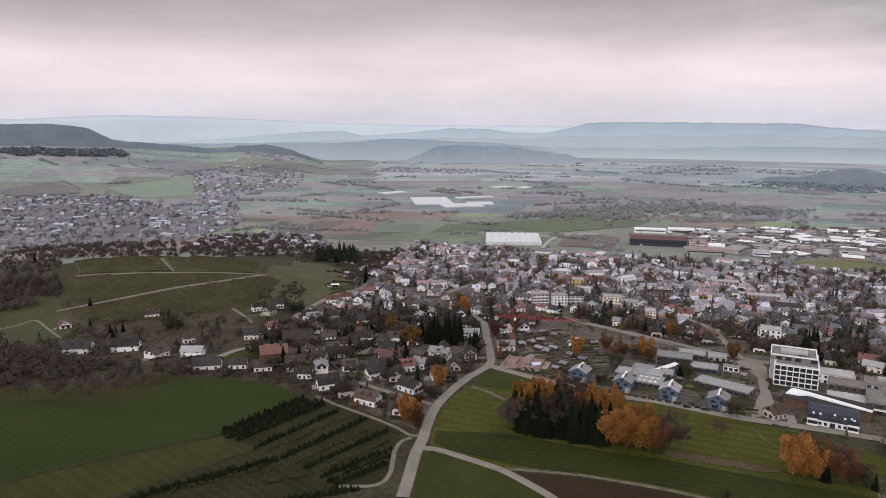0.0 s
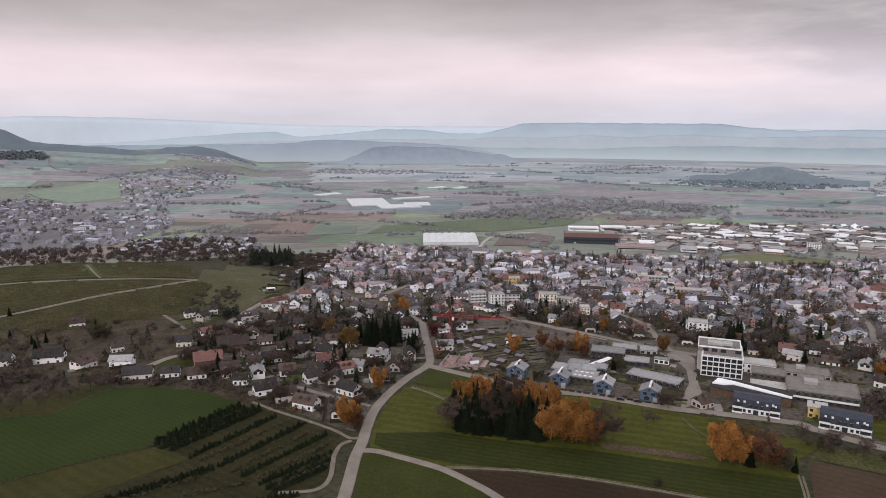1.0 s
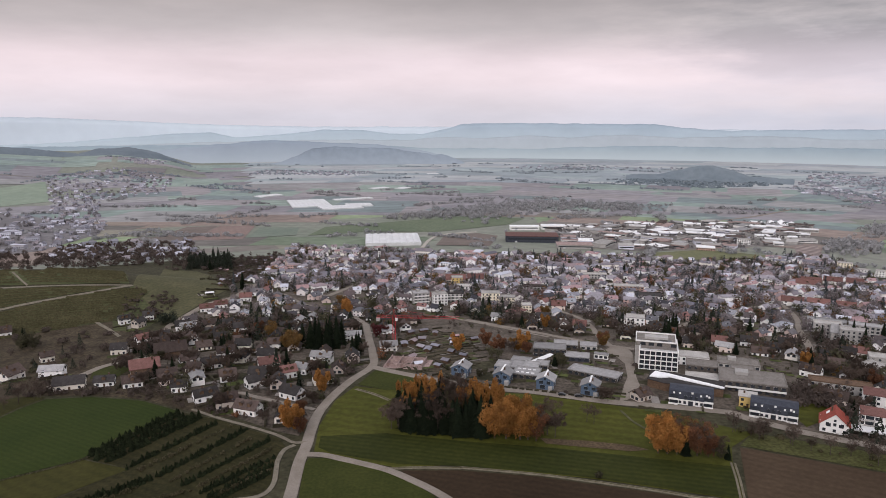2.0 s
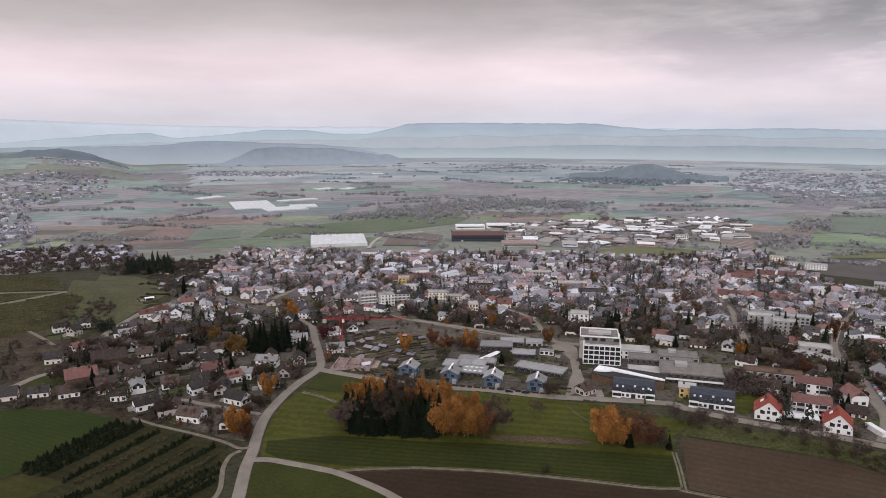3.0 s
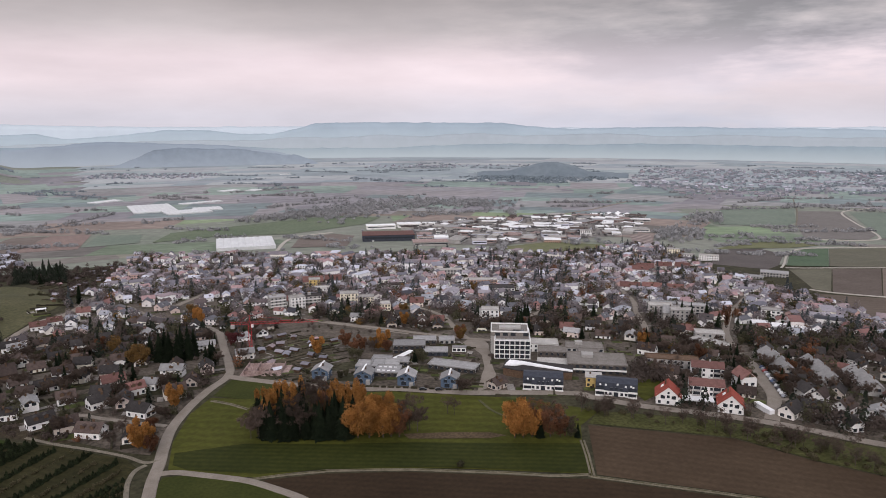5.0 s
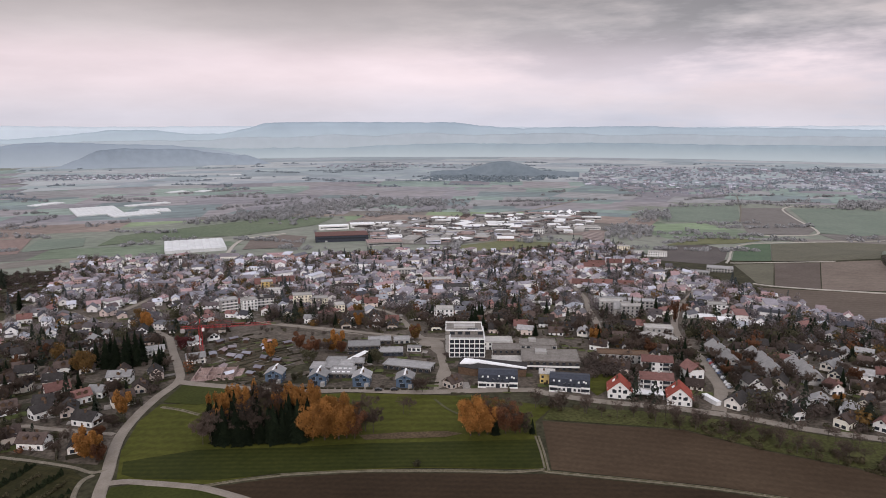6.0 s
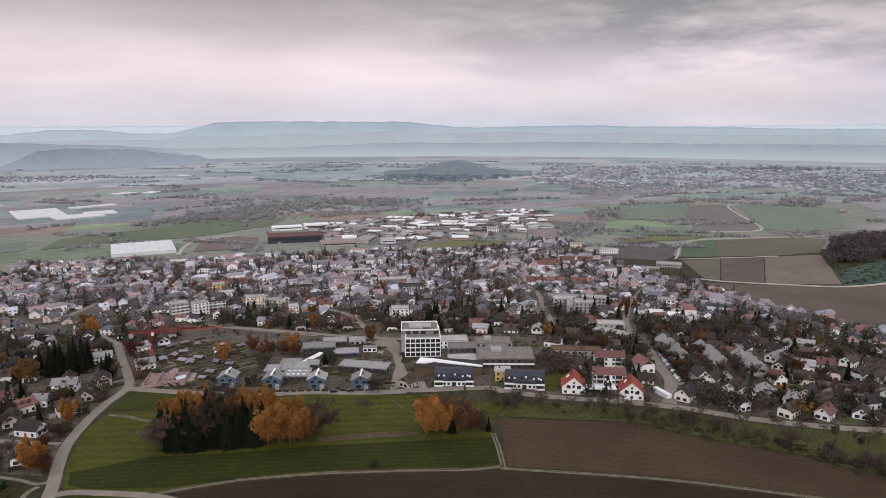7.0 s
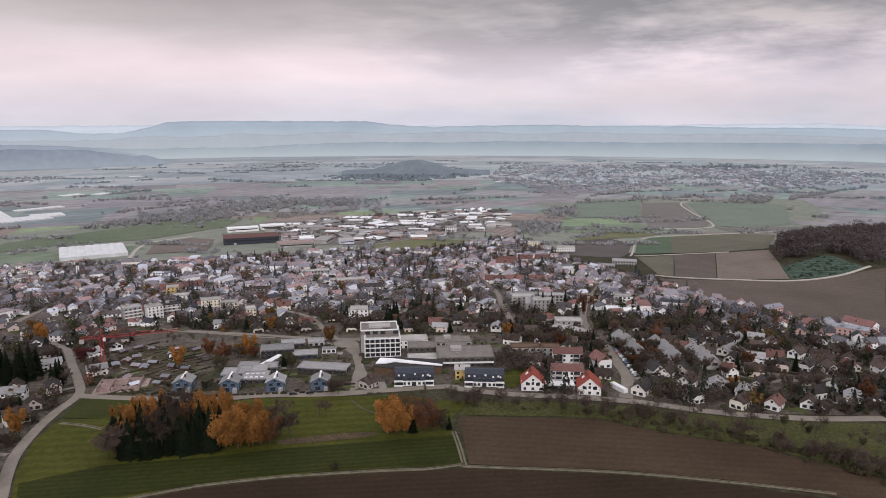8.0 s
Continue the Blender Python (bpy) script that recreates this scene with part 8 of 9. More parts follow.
random.seed(17)
everything = built + [(x, y, 5) for x, y in spots]
garden, bare_garden, near_garden, red_garden, dark_garden, far_dark_garden, ochre_garden, singles = [], [], [], [], [], [], [], 0
for poly in (TOWN_WEST, TOWN_EAST):
    xs, ys = [p[0] for p in poly], [p[1] for p in poly]
    for _ in range(24000):
        x, y = random.uniform(min(xs) - 15, max(xs) + 15), random.uniform(min(ys) - 10, max(ys) + 15)
        thick = noise.noise((x * 0.016, y * 0.010, 5.0)) > random.uniform(-0.38, 0.42) or math.hypot(x, y) < 560 and random.random() < 0.12
        if thick and inside(x, y, poly) and all(abs(x - a) > r * 0.9 or abs(y - b) > r * 0.9 for a, b, r in everything) and all(off_line(x, y, l) > 5 for l in lines) and not any(inside(x, y, f) for f in keep_off) and (random.random() < 0.3 or not any(inside(x, y, f) for f in open_ground)) and not inside(x, y, PLAZA):
            big = random.random()
            row = (x, y, random.uniform(2.0, 4.5) if big < 0.45 else random.uniform(5, 12), random.uniform(2.5, 5.0) if big < 0.45 else random.uniform(5.5, 11))
            near = math.hypot(x, y) < 540
            if any(inside(x, y, f) for f in open_ground):
                (garden if big < 0.4 else near_garden).append((x, y, random.uniform(1.2, 3.5), random.uniform(2, 4)))
                continue
            if near and big > 0.5 and singles < 390 and off_line(x, y, ROAD_VILLAGE_STREET[1]) > 26:
                singles += 1
                plant(random.choices((BARE[1], BARE[2], SHRUB[0], SHRUB[1], FIR[2], RUSSET[1]), (6, 5, 3, 4, 4, 0.5))[0], x, y, random.uniform(0.7, 1.05), "garden trees")
                continue
            # beyond about 600 m bare trees and conifers take their hazed colours
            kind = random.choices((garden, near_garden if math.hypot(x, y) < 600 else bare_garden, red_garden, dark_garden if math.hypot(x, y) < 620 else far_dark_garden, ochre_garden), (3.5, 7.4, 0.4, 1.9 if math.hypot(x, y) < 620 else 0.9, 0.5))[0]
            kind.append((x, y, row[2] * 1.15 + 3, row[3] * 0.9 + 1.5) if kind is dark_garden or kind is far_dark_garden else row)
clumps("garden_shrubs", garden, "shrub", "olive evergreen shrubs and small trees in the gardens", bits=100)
clumps("garden_trees", bare_garden, "town_tree", "grey-brown leafless garden trees paled by haze", bits=120)
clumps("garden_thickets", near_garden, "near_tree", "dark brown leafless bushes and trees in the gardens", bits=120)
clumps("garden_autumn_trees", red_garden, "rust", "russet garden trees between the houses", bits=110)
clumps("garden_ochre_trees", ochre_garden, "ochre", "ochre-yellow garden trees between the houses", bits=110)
clumps("garden_conifers", far_dark_garden, "far_conifer", "green conifers between the farther houses, dulled by haze", bits=110, pointed=True)
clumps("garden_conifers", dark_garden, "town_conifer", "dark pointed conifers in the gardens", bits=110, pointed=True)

# lawns, paved terraces, drives and clipped hedges round the houses
plots = {"lawn": ([], []), "paving": ([], []), "hedge": ([], [])}


def plot(kind, x, y, turn, l, w, lift):
    v, f = plots[kind]
    c, s, k = math.cos(turn), math.sin(turn), len(v)
    for p, q in ((-l, -w), (l, -w), (l, w), (-l, w)):
        px, py = x + c * p / 2 - s * q / 2, y + s * p / 2 + c * q / 2
        v.append((px, py, height(px, py) + lift))
    f.append((k, k + 1, k + 2, k + 3))


def hedge(x, y, turn, l, tall):
    v, f = plots["hedge"]
    c, s, n = math.cos(turn), math.sin(turn), max(2, int(l / 2))
    k = len(v)
    for i in range(n + 1):
        u, w, t = (i / n - 0.5) * l, random.uniform(0.35, 0.7), tall * random.uniform(0.8, 1.15)
        for q, z in ((-w, -0.2), (-w * 0.85, t), (w * 0.85, t), (w, -0.2)):
            px, py = x + c * u - s * q, y + s * u + c * q
            v.append((px, py, height(px, py) + z))
    f.extend((k + i * 4 + j, k + i * 4 + j + 4, k + i * 4 + j + 5, k + i * 4 + j + 1) for i in range(n) for j in range(3))
    f.extend(((k, k + 1, k + 2, k + 3), (k + n * 4 + 3, k + n * 4 + 2, k + n * 4 + 1, k + n * 4)))


for x, y in spots + [(a, b) for a, b, r in built if r < 9]:
    turn = radians(15 * round(-math.degrees(math.atan2(x, y)) / 15) + random.choice((0, 0, 10, -12)))
    c, s = math.cos(turn), math.sin(turn)
    if random.random() < 0.6:
        u, v = random.uniform(-5, 5), random.choice((-8.5, -8.5, 8))
        plot("lawn", x + c * u - s * v, y + s * u + c * v, turn, random.uniform(7, 14), random.uniform(4, 8), 0.34)
    if random.random() < 0.65:
        u, v = random.choice((-7.5, 7.5)), random.uniform(-5, 3)
        plot("paving", x + c * u - s * v, y + s * u + c * v, turn + random.choice((0, math.pi / 2)), random.uniform(5, 12), random.uniform(2.2, 4.5), 0.38)
    for _ in range(random.choice((1, 2, 2, 3))):
        side = random.choice((0, 0, 1))
        u, v = (random.uniform(-3, 3), random.choice((-9, 9))) if side == 0 else (random.choice((-9, 9)), random.uniform(-3, 3))
        px, py = x + c * u - s * v, y + s * u + c * v
        if all(off_line(px, py, l) > 6 for l in lines):
            hedge(px, py, turn + side * math.pi / 2, random.uniform(7, 16), random.uniform(0.9, 1.9))
STREET_FRONT = smooth_line([(65.1, 384.7), (89, 365.9), (117.8, 350.4), (148.7, 334.3)], 8)
for (ax, ay), (bx, by) in list(zip(STREET_FRONT, STREET_FRONT[1:])):
    hedge((ax + bx) / 2, (ay + by) / 2 + 2.5, math.atan2(by - ay, bx - ax), math.hypot(bx - ax, by - ay) * random.uniform(0.55, 0.9), random.uniform(1.0, 1.7))
for x, y in cluster(SCHOOL_GROUNDS, 90, 6):
    if not inside(x, y, PLAZA) and all(math.hypot(x - a, y - b) > r + 1 for a, b, r in built):
        plot("lawn", x, y, radians(-28), random.uniform(4, 9), random.uniform(3, 6), 0.4)
        hedge(x + random.uniform(-3, 3), y + 3, radians(random.choice((-28, -28, 62))), random.uniform(4, 9), random.uniform(0.7, 1.5))
TERRACES = [(-96.9, 673.9), (-145.2, 959.6), (-77.3, 1122.9), (-42.9, 1067.5), (-67.6, 872.9)]
for x, y in cluster(TERRACES, 110, 5):
    hedge(x, y, radians(random.choice((12, 20, 28))), random.uniform(8, 26), random.uniform(0.8, 1.8))
for x, y in cluster(ALLOTMENTS, 150, 3.2):
    if random.random() < 0.65:
        hedge(x, y, radians(random.choice((18, 22, 26, 110))), random.uniform(5, 14), random.uniform(0.4, 1.1))
    elif random.random() < 0.5:
        plot("paving", x, y, radians(random.choice((20, 24, 112))), random.uniform(4, 14), random.uniform(0.8, 1.4), 0.5)
    else:
        plot("lawn", x, y, radians(20), random.uniform(4, 9), random.uniform(2, 5), 0.46)
for kind, label, category in (("lawn", "small lawns between the village houses", "lawns"), ("paving", "pale paved drives and terraces beside the houses", "paving"), ("hedge", "clipped brown-green hedges round the gardens", "hedges")):
    joined("garden_lawns" if kind == "lawn" else "drives" if kind == "paving" else "garden_hedges", *plots[kind], M[kind], label, category)


def wood(name, corners, gap, tall, wide, material, label, bits=14):
    xs, ys = [p[0] for p in corners], [p[1] for p in corners]
    n = int((max(xs) - min(xs)) * (max(ys) - min(ys)) / gap ** 2)
    places = [(x, y, tall * random.uniform(0.7, 1.25), wide * random.uniform(0.7, 1.25)) for x, y in ((random.uniform(min(xs), max(xs)), random.uniform(min(ys), max(ys))) for _ in range(n)) if inside(x, y, corners)]
    if places:
        clumps(name, places, material, label, "wood", bits)


wood("knoll_wood", [(857.3, 529.8), (938.1, 570.2), (1340, 766), (1591.9, 729.8), (959.7, 432.4), (934, 440.2), (941.8, 500), (858.5, 512)], 9.5, 16, 13, "knoll_tree", "purple-brown wooded knoll beside the fields", 90)
wood("plantation_hedge", [(846, 503.5), (930, 495.3), (921, 444.7), (856.2, 442.2), (803.5, 463.2)], 8, 1.6, 4, "plantation", "rows of low dark shrubs in a plantation", 30)
RIVER = smooth_line([(330, 1690), (480, 1790), (600, 1860), (720, 1850), (850, 1790)], 12)
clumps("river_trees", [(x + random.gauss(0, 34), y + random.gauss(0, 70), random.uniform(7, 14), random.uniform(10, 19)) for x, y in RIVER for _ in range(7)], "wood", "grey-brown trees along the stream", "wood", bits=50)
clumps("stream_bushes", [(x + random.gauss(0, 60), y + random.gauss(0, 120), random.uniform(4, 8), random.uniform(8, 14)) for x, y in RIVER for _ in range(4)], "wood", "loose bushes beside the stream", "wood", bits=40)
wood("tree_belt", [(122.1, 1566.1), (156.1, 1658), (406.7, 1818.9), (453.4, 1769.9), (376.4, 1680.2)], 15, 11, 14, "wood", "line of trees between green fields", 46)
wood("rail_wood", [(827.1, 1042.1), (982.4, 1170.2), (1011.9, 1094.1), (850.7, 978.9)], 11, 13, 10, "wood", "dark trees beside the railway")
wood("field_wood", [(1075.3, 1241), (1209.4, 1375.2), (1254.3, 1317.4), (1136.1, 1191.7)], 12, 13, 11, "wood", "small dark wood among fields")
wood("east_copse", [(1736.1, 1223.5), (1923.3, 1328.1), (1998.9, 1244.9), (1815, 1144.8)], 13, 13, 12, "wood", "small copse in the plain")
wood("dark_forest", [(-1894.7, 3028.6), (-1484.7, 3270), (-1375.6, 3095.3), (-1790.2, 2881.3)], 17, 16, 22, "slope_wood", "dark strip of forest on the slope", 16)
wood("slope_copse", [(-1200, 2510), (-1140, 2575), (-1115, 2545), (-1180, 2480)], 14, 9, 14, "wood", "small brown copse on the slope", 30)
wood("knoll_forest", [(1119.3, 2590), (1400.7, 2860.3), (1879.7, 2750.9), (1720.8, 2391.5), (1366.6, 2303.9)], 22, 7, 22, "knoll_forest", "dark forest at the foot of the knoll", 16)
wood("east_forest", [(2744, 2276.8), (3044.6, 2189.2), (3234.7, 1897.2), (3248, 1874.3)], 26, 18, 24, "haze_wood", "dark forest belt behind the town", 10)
wood("crest_trees", [(-724.1, 1069.3), (-794, 1175.6), (-554.7, 1246.9), (-214.9, 1171.9), (-165.5, 1039.5), (-296.7, 1050.7), (-587, 1060)], 12, 8, 8, "near_tree", "brown trees along the hill crest", 60)
wood("hill_trees", [(-93.1, 687.4), (-147.8, 977.4), (-78.2, 1137.2), (-42.9, 1067.5), (-65.2, 944.5)], 10, 5.5, 6, "near_tree", "brown trees on the terraced slope", 70)
wood("slope_trees", [(-410.5, 597.1), (-472, 693), (-376, 655.5), (-355.4, 631.3), (-365.4, 606.5)], 8, 9, 8, "near_tree", "brown trees on the slope", 70)
wood("lower_wood", [(-267.8, 381.8), (-355.3, 513), (-288.4, 472.8), (-238.6, 431.8), (-225.9, 395)], 6.5, 9, 8, "near_tree", "brown leafless wood above the crop field", 80)
wood("garden_thicket", [(-225.9, 395), (-238.6, 431.8), (-170.6, 417.1), (-168.1, 401.8)], 7, 5.5, 6, "near_tree", "brown thicket behind the crop field", 80)
random.seed(33)
thicket = []
for i, (x, y) in enumerate(HEDGE):
    f = max(0.0, i / len(HEDGE) - 0.25)
    for _ in range(int(1 + 9 * f)):
        u = random.uniform(-0.3, 1.0)
        thicket.append((x + random.uniform(-7, 7), y + 2 + u * (5 + 26 * f), random.uniform(1.2, 3.8), random.uniform(2.5, 5)))
clumps("hedge_thicket", thicket, "hedge_bush", "brown-olive thicket under the hedge trees", "hedge", bits=90)
clumps("flat_thicket", [(x, y, random.uniform(3, 8), random.uniform(4, 8)) for x, y in cluster([(243.6, 310.5), (261.2, 337), (283.6, 344.7), (297.3, 335.5), (276.8, 308.8), (256.2, 304.8)], 60, 4)], "near_tree", "dark brown trees behind the flats", bits=90)
random.seed(31)
WEST_HOUSES = [(a, b) for a, b, r in built]
west_spots = [p for p in cluster(FIELD_WEST_SLOPE[2], 640, 4.4) if all(math.hypot(p[0] - a, p[1] - b) > 12 for a, b in WEST_HOUSES) and all(off_line(*p, l) > 4 for l in lines) and not inside(*p, FIELD_HILL_GRASS[2]) and not inside(*p, FIELD_BARN_LAWN[2])]
clumps("slope_bushes", [(x, y, random.uniform(2.5, 8), random.uniform(4, 8)) for x, y in west_spots[::2]], "near_tree", "brown leafless bushes and trees on the garden slope", bits=90)
clumps("slope_shrubs", [(x, y, random.uniform(2, 5), random.uniform(3, 6)) for x, y in west_spots[1::4]], "shrub", "olive shrubs on the garden slope", bits=90)
clumps("slope_conifers", [(x, y, random.uniform(5, 10), random.uniform(4.5, 6.5)) for x, y in west_spots[3::12]], "town_conifer", "dark conifers between the slope houses", bits=260, pointed=True)
clumps("verge_bushes", [(x, y, random.uniform(1.5, 5), random.uniform(2.5, 6)) for x, y in cluster(FIELD_VERGE_GARDENS[2], 150, 3.5) if all(math.hypot(x - a, y - b) > 9 for a, b in WEST_HOUSES)], "near_tree", "brown bushes along the edge of the gardens", bits=80)
for (x, y), s in ((((-214.6, 535.3)), 1.1), (((-207.6, 528.7)), 1.0), (((-216.5, 530)), 0.8)):
    plant(SHRUB[1], x, y, s * 1.4, "slope trees")
for x, y in ((-312.7, 602.3), (-260.6, 528.1), (-251.3, 530.1), (-248.9, 507.8), (-286.9, 549.5)):
    plant(FIR[2], x, y, random.uniform(0.7, 0.95), "slope trees")
HILLTOP = [(-182, 985), (-196, 1075), (-140, 1090), (-122, 972)]
clumps("hilltop_conifers", [(x, y, random.uniform(11, 18), random.uniform(7, 11)) for x, y in cluster(HILLTOP, 75, 6)], "town_conifer", "dense dark conifers on the hilltop", "wood", bits=200, pointed=True)
clumps("hilltop_oaks", [(x, y, random.uniform(7, 14), random.uniform(8, 12)) for x, y in cluster(HILLTOP, 45, 8)], "town_conifer", "dark round evergreen trees on the hilltop", "wood", bits=160)
clumps("hilltop_trees", [(x, y, random.uniform(5, 9), random.uniform(6, 10)) for x, y in cluster([(-215, 985), (-225, 1080), (-110, 1110), (-90, 960)], 60, 6)], "near_tree", "brown leafless trees on the hilltop", "wood", bits=90)
clumps("slope_evergreens", [(x, y, random.uniform(8, 13), random.uniform(7, 10)) for x, y in ((-133, 582), (-128, 580), (-124, 583), (-120, 578), (-130, 587), (-123, 588))], "town_conifer", "dark round evergreens beside the hillside houses", bits=260)
clumps("vineyard_bushes", [(x, y, random.uniform(1.5, 5), random.uniform(2.5, 6)) for x, y in cluster([(-178, 628), (-172, 672), (-136, 664), (-128, 640), (-140, 592), (-160, 598)], 60, 4)], "near_tree", "brown leafless bushes at the foot of the vineyard", bits=90)
clumps("meadow_bushes", [(x, y, random.uniform(1.5, 4), random.uniform(3, 6)) for x, y in cluster([(-118, 700), (-140, 830), (-95, 900), (-70, 800), (-88, 690)], 45, 7)], "shrub", "olive bushes on the grassy slope below the hilltop", bits=80)
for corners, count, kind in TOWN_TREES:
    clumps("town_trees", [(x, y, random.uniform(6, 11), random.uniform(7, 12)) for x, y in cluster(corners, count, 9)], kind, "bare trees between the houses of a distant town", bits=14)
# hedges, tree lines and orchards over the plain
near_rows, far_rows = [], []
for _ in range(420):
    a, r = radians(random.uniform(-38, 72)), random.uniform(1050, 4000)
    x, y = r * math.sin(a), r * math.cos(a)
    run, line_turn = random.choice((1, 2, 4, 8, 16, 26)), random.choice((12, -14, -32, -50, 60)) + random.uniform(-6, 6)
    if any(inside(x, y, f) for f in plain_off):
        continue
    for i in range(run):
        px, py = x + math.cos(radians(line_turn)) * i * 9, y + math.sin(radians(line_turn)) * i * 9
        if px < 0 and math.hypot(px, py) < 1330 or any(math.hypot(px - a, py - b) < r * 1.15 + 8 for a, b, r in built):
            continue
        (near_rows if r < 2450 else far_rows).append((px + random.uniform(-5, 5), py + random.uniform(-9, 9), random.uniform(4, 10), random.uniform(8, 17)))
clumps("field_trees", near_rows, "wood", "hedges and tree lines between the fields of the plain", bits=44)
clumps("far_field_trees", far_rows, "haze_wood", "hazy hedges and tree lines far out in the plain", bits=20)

def vine_rows(name, corners, turn, gap, label):
    """Low trellised rows of vines laid over the slope."""
    c, s = math.cos(radians(turn)), math.sin(radians(turn))
    paths = [ROAD_VINEYARD_ROAD[1], ROAD_VINEYARD_PATH[1], ROAD_CREST_PATH[1]]
    verts, faces = [], []
    us = [c * x + s * y for x, y in corners]
    vs = [-s * x + c * y for x, y in corners]
    v = min(vs)
    while v < max(vs):
        u, last = min(us), None
        while u < max(us):
            x, y = c * u - s * v, s * u + c * v
            if inside(x, y, corners) and random.random() < 0.995 and all(off_line(x, y, l) > 2.7 for l in paths):
                k = len(verts)
                z, wob = height(x, y) + 0.2, random.uniform(-0.2, 0.2)
                verts += [(x + s * 0.35, y - c * 0.35, z), (x + wob * s, y - wob * c, z + random.uniform(1.2, 1.8)), (x - s * 0.35, y + c * 0.35, z)]
                if last is not None:
                    faces += [(last, k, k + 1, last + 1), (last + 1, k + 1, k + 2, last + 2)]
                last = k
            else:
                last = None
            u += 2.0
        v += gap
    return joined(name, verts, faces, M["vines"], label, "vines")


vine_rows("vine_rows", FIELD_VINEYARD_LOW[2], 14, 4.6, "rows of bare brown vines on the slope")
vine_rows("vine_rows", FIELD_VINEYARD_MID[2], 8, 4.6, "rows of bare brown vines on the slope")
vine_rows("vine_rows", FIELD_VINEYARD_HIGH[2], 4, 6.0, "rows of bare brown vines near the hilltop")
scattered_houses("garden_huts", cluster(ALLOTMENTS, 20, 9), "small sheds among the allotments", 0.4, 0.6, "roof_far", True)
scattered_houses("terrace_huts", cluster([(-99.1, 689.4), (-141.2, 959.4), (-75.9, 1101.9), (-42.4, 1054.3), (-69.5, 898)], 40, 12), "small garden huts on the terraced slope", 0.4, 0.6, "roof_far", True)

line = smooth_line([(-183.3, 267.5), (-162.5, 281.3), (-137.1, 296.5), (-107.7, 311.5), (-97.7, 331.2)], 30)
clumps("boundary_hedge", [(x + random.uniform(-0.4, 0.4), y, 0.8, 1.3) for x, y in line], "shrub", "thin low hedge along the edge of the crop field", "hedge", bits=14)

# rows of young conifers in the nursery
random.seed(3)
rows_ends = [(-105.4, 314.5, -74, 355.6), (-101.4, 310.3, -67.4, 352.6), (-96.5, 307.4, -62.4, 349.6), (-86.3, 298.9, -53.6, 341), (-71.3, 289.7, -38, 331.4), (-59.5, 280.6, -25.7, 318.5), (-120.6, 257.5, -73.5, 288.2), (-123.3, 255.8, -75.3, 285.6), (-50.9, 273.4, -22.9, 299.1), (-47.8, 268.7, -23.2, 292), (-45, 265.6, -23.2, 285.7), (-63.2, 253.5, -33.1, 263.8)]
verts, faces = [], []
for row, (ax, ay, bx, by) in enumerate(rows_ends):
    n = int(math.hypot(bx - ax, by - ay) / 0.8)
    for i in range(n):
        if random.random() < 0.16:
            continue
        f = (i + random.uniform(-0.3, 0.3)) / n
        x, y = ax + (bx - ax) * f + random.uniform(-0.5, 0.5), ay + (by - ay) * f + random.uniform(-0.5, 0.5)
        tall, wide = random.uniform(1.4, 3.8) * (1.35 if row < 3 else 1.0), random.uniform(0.9, 1.8) * (1.6 if row < 3 else 1.15)
        z = height(x, y)
        for tier in range(4):
            zb, zt, r = z + tall * tier * 0.22, z + tall * (0.4 + tier * 0.2), wide * (1 - tier * 0.22)
            k = len(verts)
            spin = random.uniform(0, 1)
            verts += [(x + r * math.cos(spin + j * math.tau / 6) * random.uniform(0.7, 1.1), y + r * math.sin(spin + j * math.tau / 6) * random.uniform(0.7, 1.1), zb) for j in range(6)] + [(x, y, zt)]
            faces += [(k + j, k + (j + 1) % 6, k + 6) for j in range(6)]
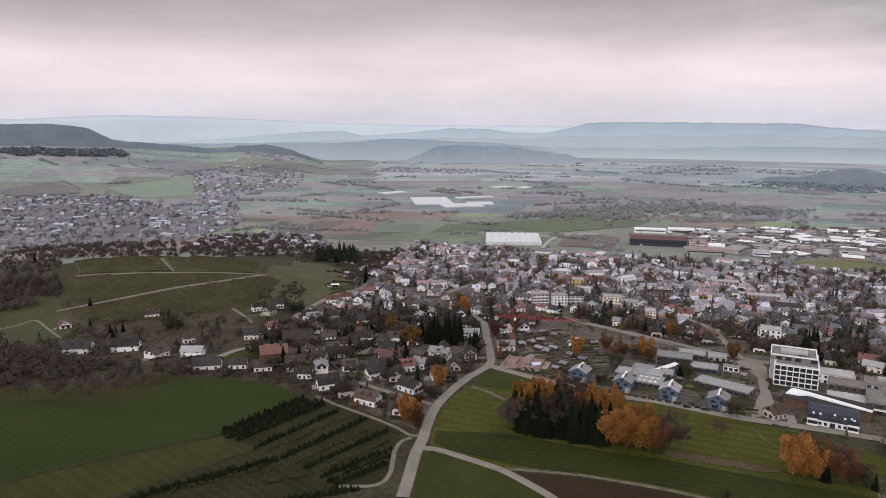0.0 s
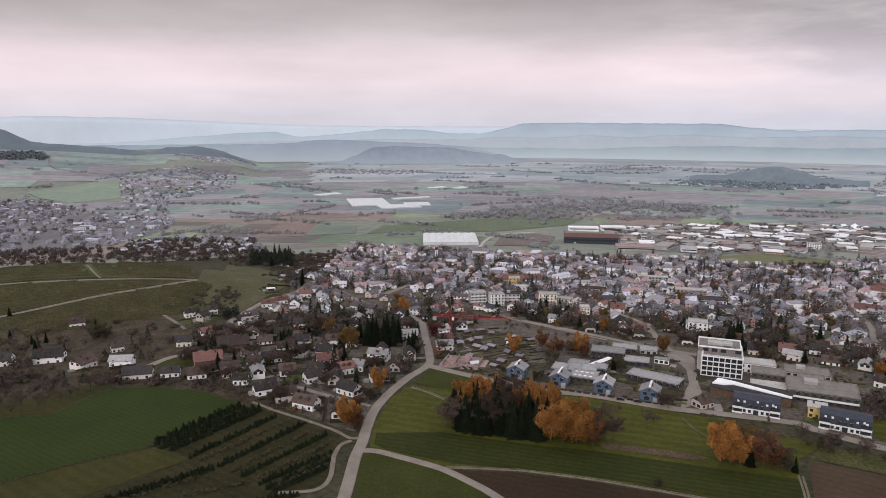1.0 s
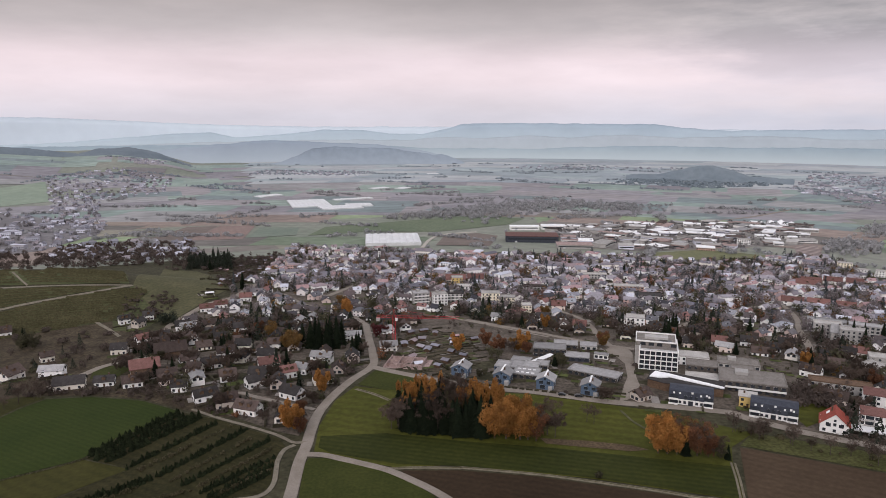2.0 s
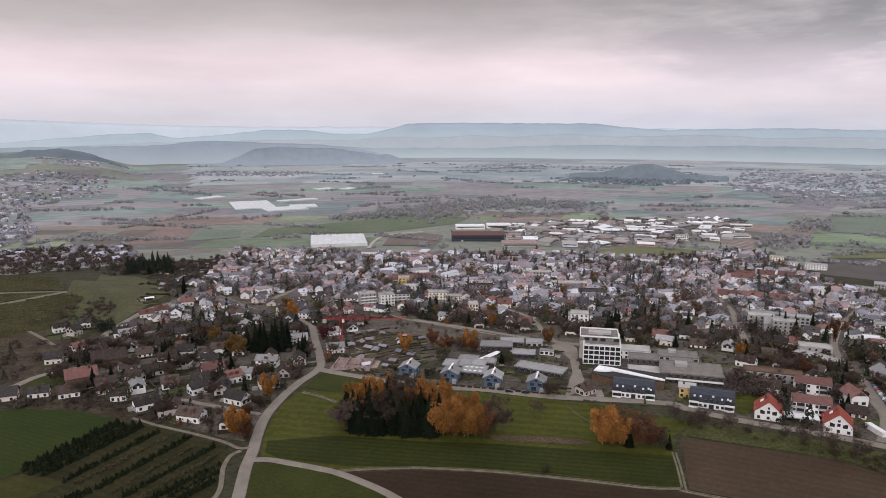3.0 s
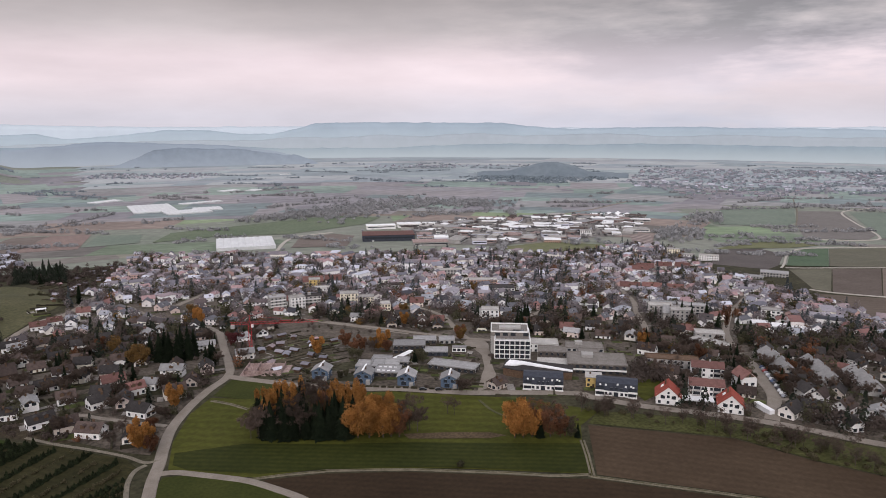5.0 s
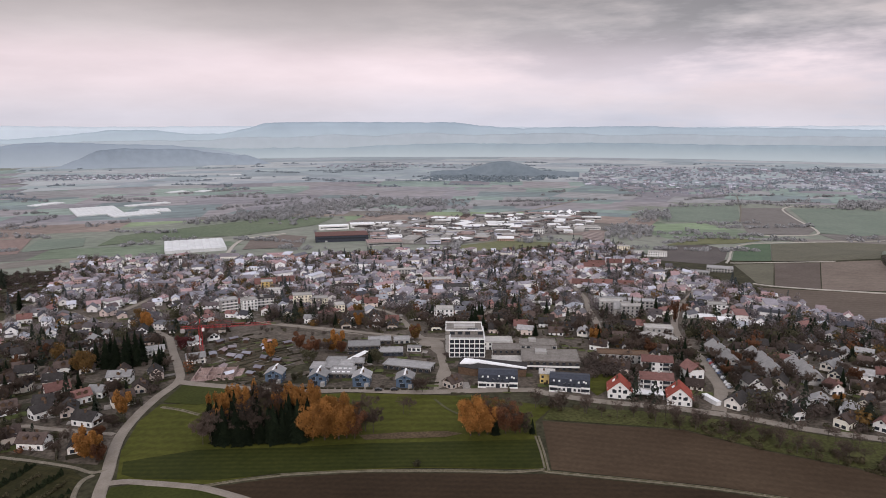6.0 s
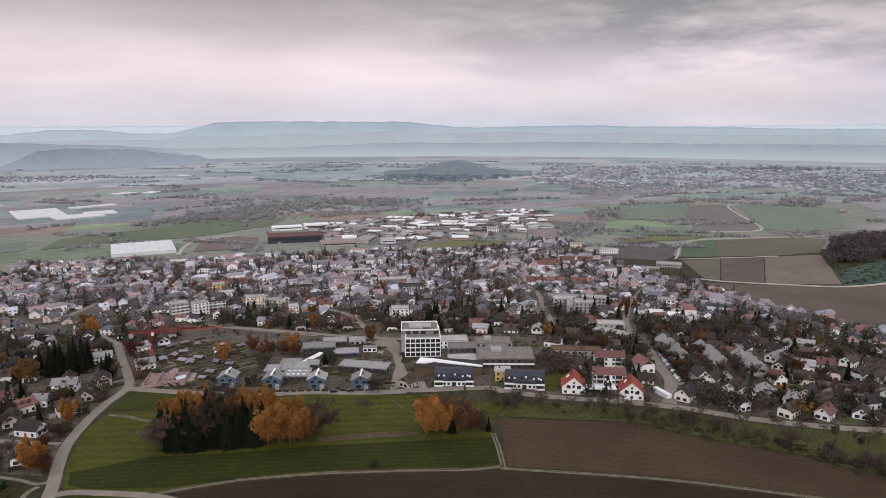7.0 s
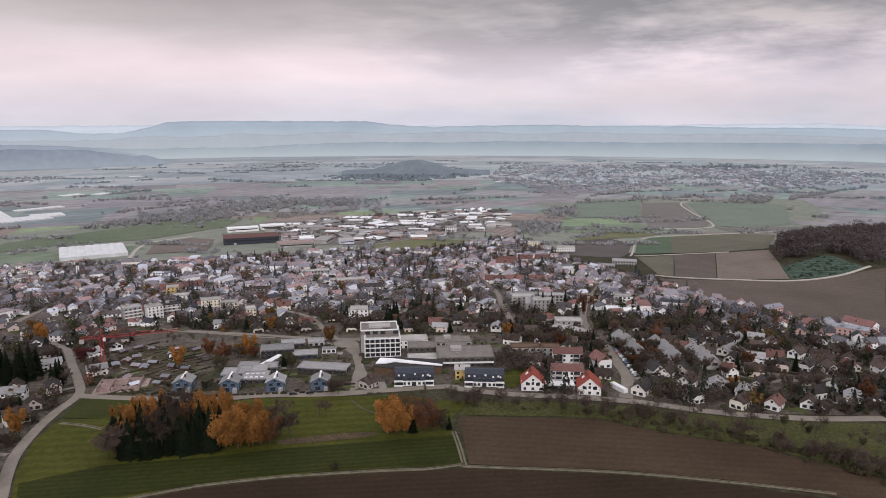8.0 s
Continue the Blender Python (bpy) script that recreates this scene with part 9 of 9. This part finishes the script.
low_rows = [(-80.5, 296.1, -45.7, 336.1), (-65.2, 284.6, -31.7, 324.8), (-53.9, 276.7, -23.9, 308.8), (-110.6, 261, -76.8, 281.6), (-79.8, 265.5, -53.9, 276.7), (-43.4, 271.1, -23.4, 288.3)]
clumps("nursery_shrubs", [(ax + (bx - ax) * f + random.uniform(-0.8, 0.8), ay + (by - ay) * f + random.uniform(-0.8, 0.8), random.uniform(0.8, 2.2), random.uniform(1, 2)) for ax, ay, bx, by in low_rows for f in [random.random() for _ in range(46)]], "hedge_bush", "rows of low brown nursery shrubs", bits=30)
joined("nursery_conifers", verts, faces, M["young_conifer"], "rows of small dark young conifers in a tree nursery", "trees")


# ---- cars along the street ----
def car(x, y, turn, label, paint):
    e = base("car", x, y, turn)
    e.location.z += 0.62
    bm = bmesh.new()
    prof = [(-2.15, 0.3), (2.1, 0.3), (2.15, 0.75), (1.15, 0.9), (0.55, 1.42), (-1.2, 1.45), (-1.95, 0.95), (-2.2, 0.8)]
    ends = [[bm.verts.new((u, s * 0.86, z)) for u, z in prof] for s in (-1, 1)]
    bm.faces.new(ends[0]), bm.faces.new(ends[1][::-1])
    for i in range(8):
        bm.faces.new((ends[0][i], ends[1][i], ends[1][(i + 1) % 8], ends[0][(i + 1) % 8]))
    bmesh.ops.recalc_face_normals(bm, faces=bm.faces)
    bmesh.ops.bevel(bm, geom=bm.edges[:], offset=0.07, segments=1, affect="EDGES")
    part("body", bm, M[paint], e)
    for u in (-1.35, 1.35):
        for s in (-1, 1):
            bm = bar(bmesh.new(), (u, s * 0.72, 0.32), (u, s * 0.9, 0.32), 0.32, 10)
            part("wheel", bm, M["tyre"], e)
    part("side_window", boxed(-1.3, 0.6, -0.89, 0.89, 0.98, 1.3), M["glass"], e)
    return tagged(e, label, "car", "parked cars")


car(127.8, 345.4, -18, "black car parked on the village street", "paint_dark")
car(135.9, 341.9, -18, "black car parked on the village street", "paint_dark")
random.seed(2)
for i in range(14):
    a, b = Vector((340.1, 311.5)), Vector((306.3, 263.6))
    p = a.lerp(b, i / 13)
    car(p.x + 1.5, p.y, 20 + random.uniform(-4, 4), "car parked in a bay of the residential street", "paint")
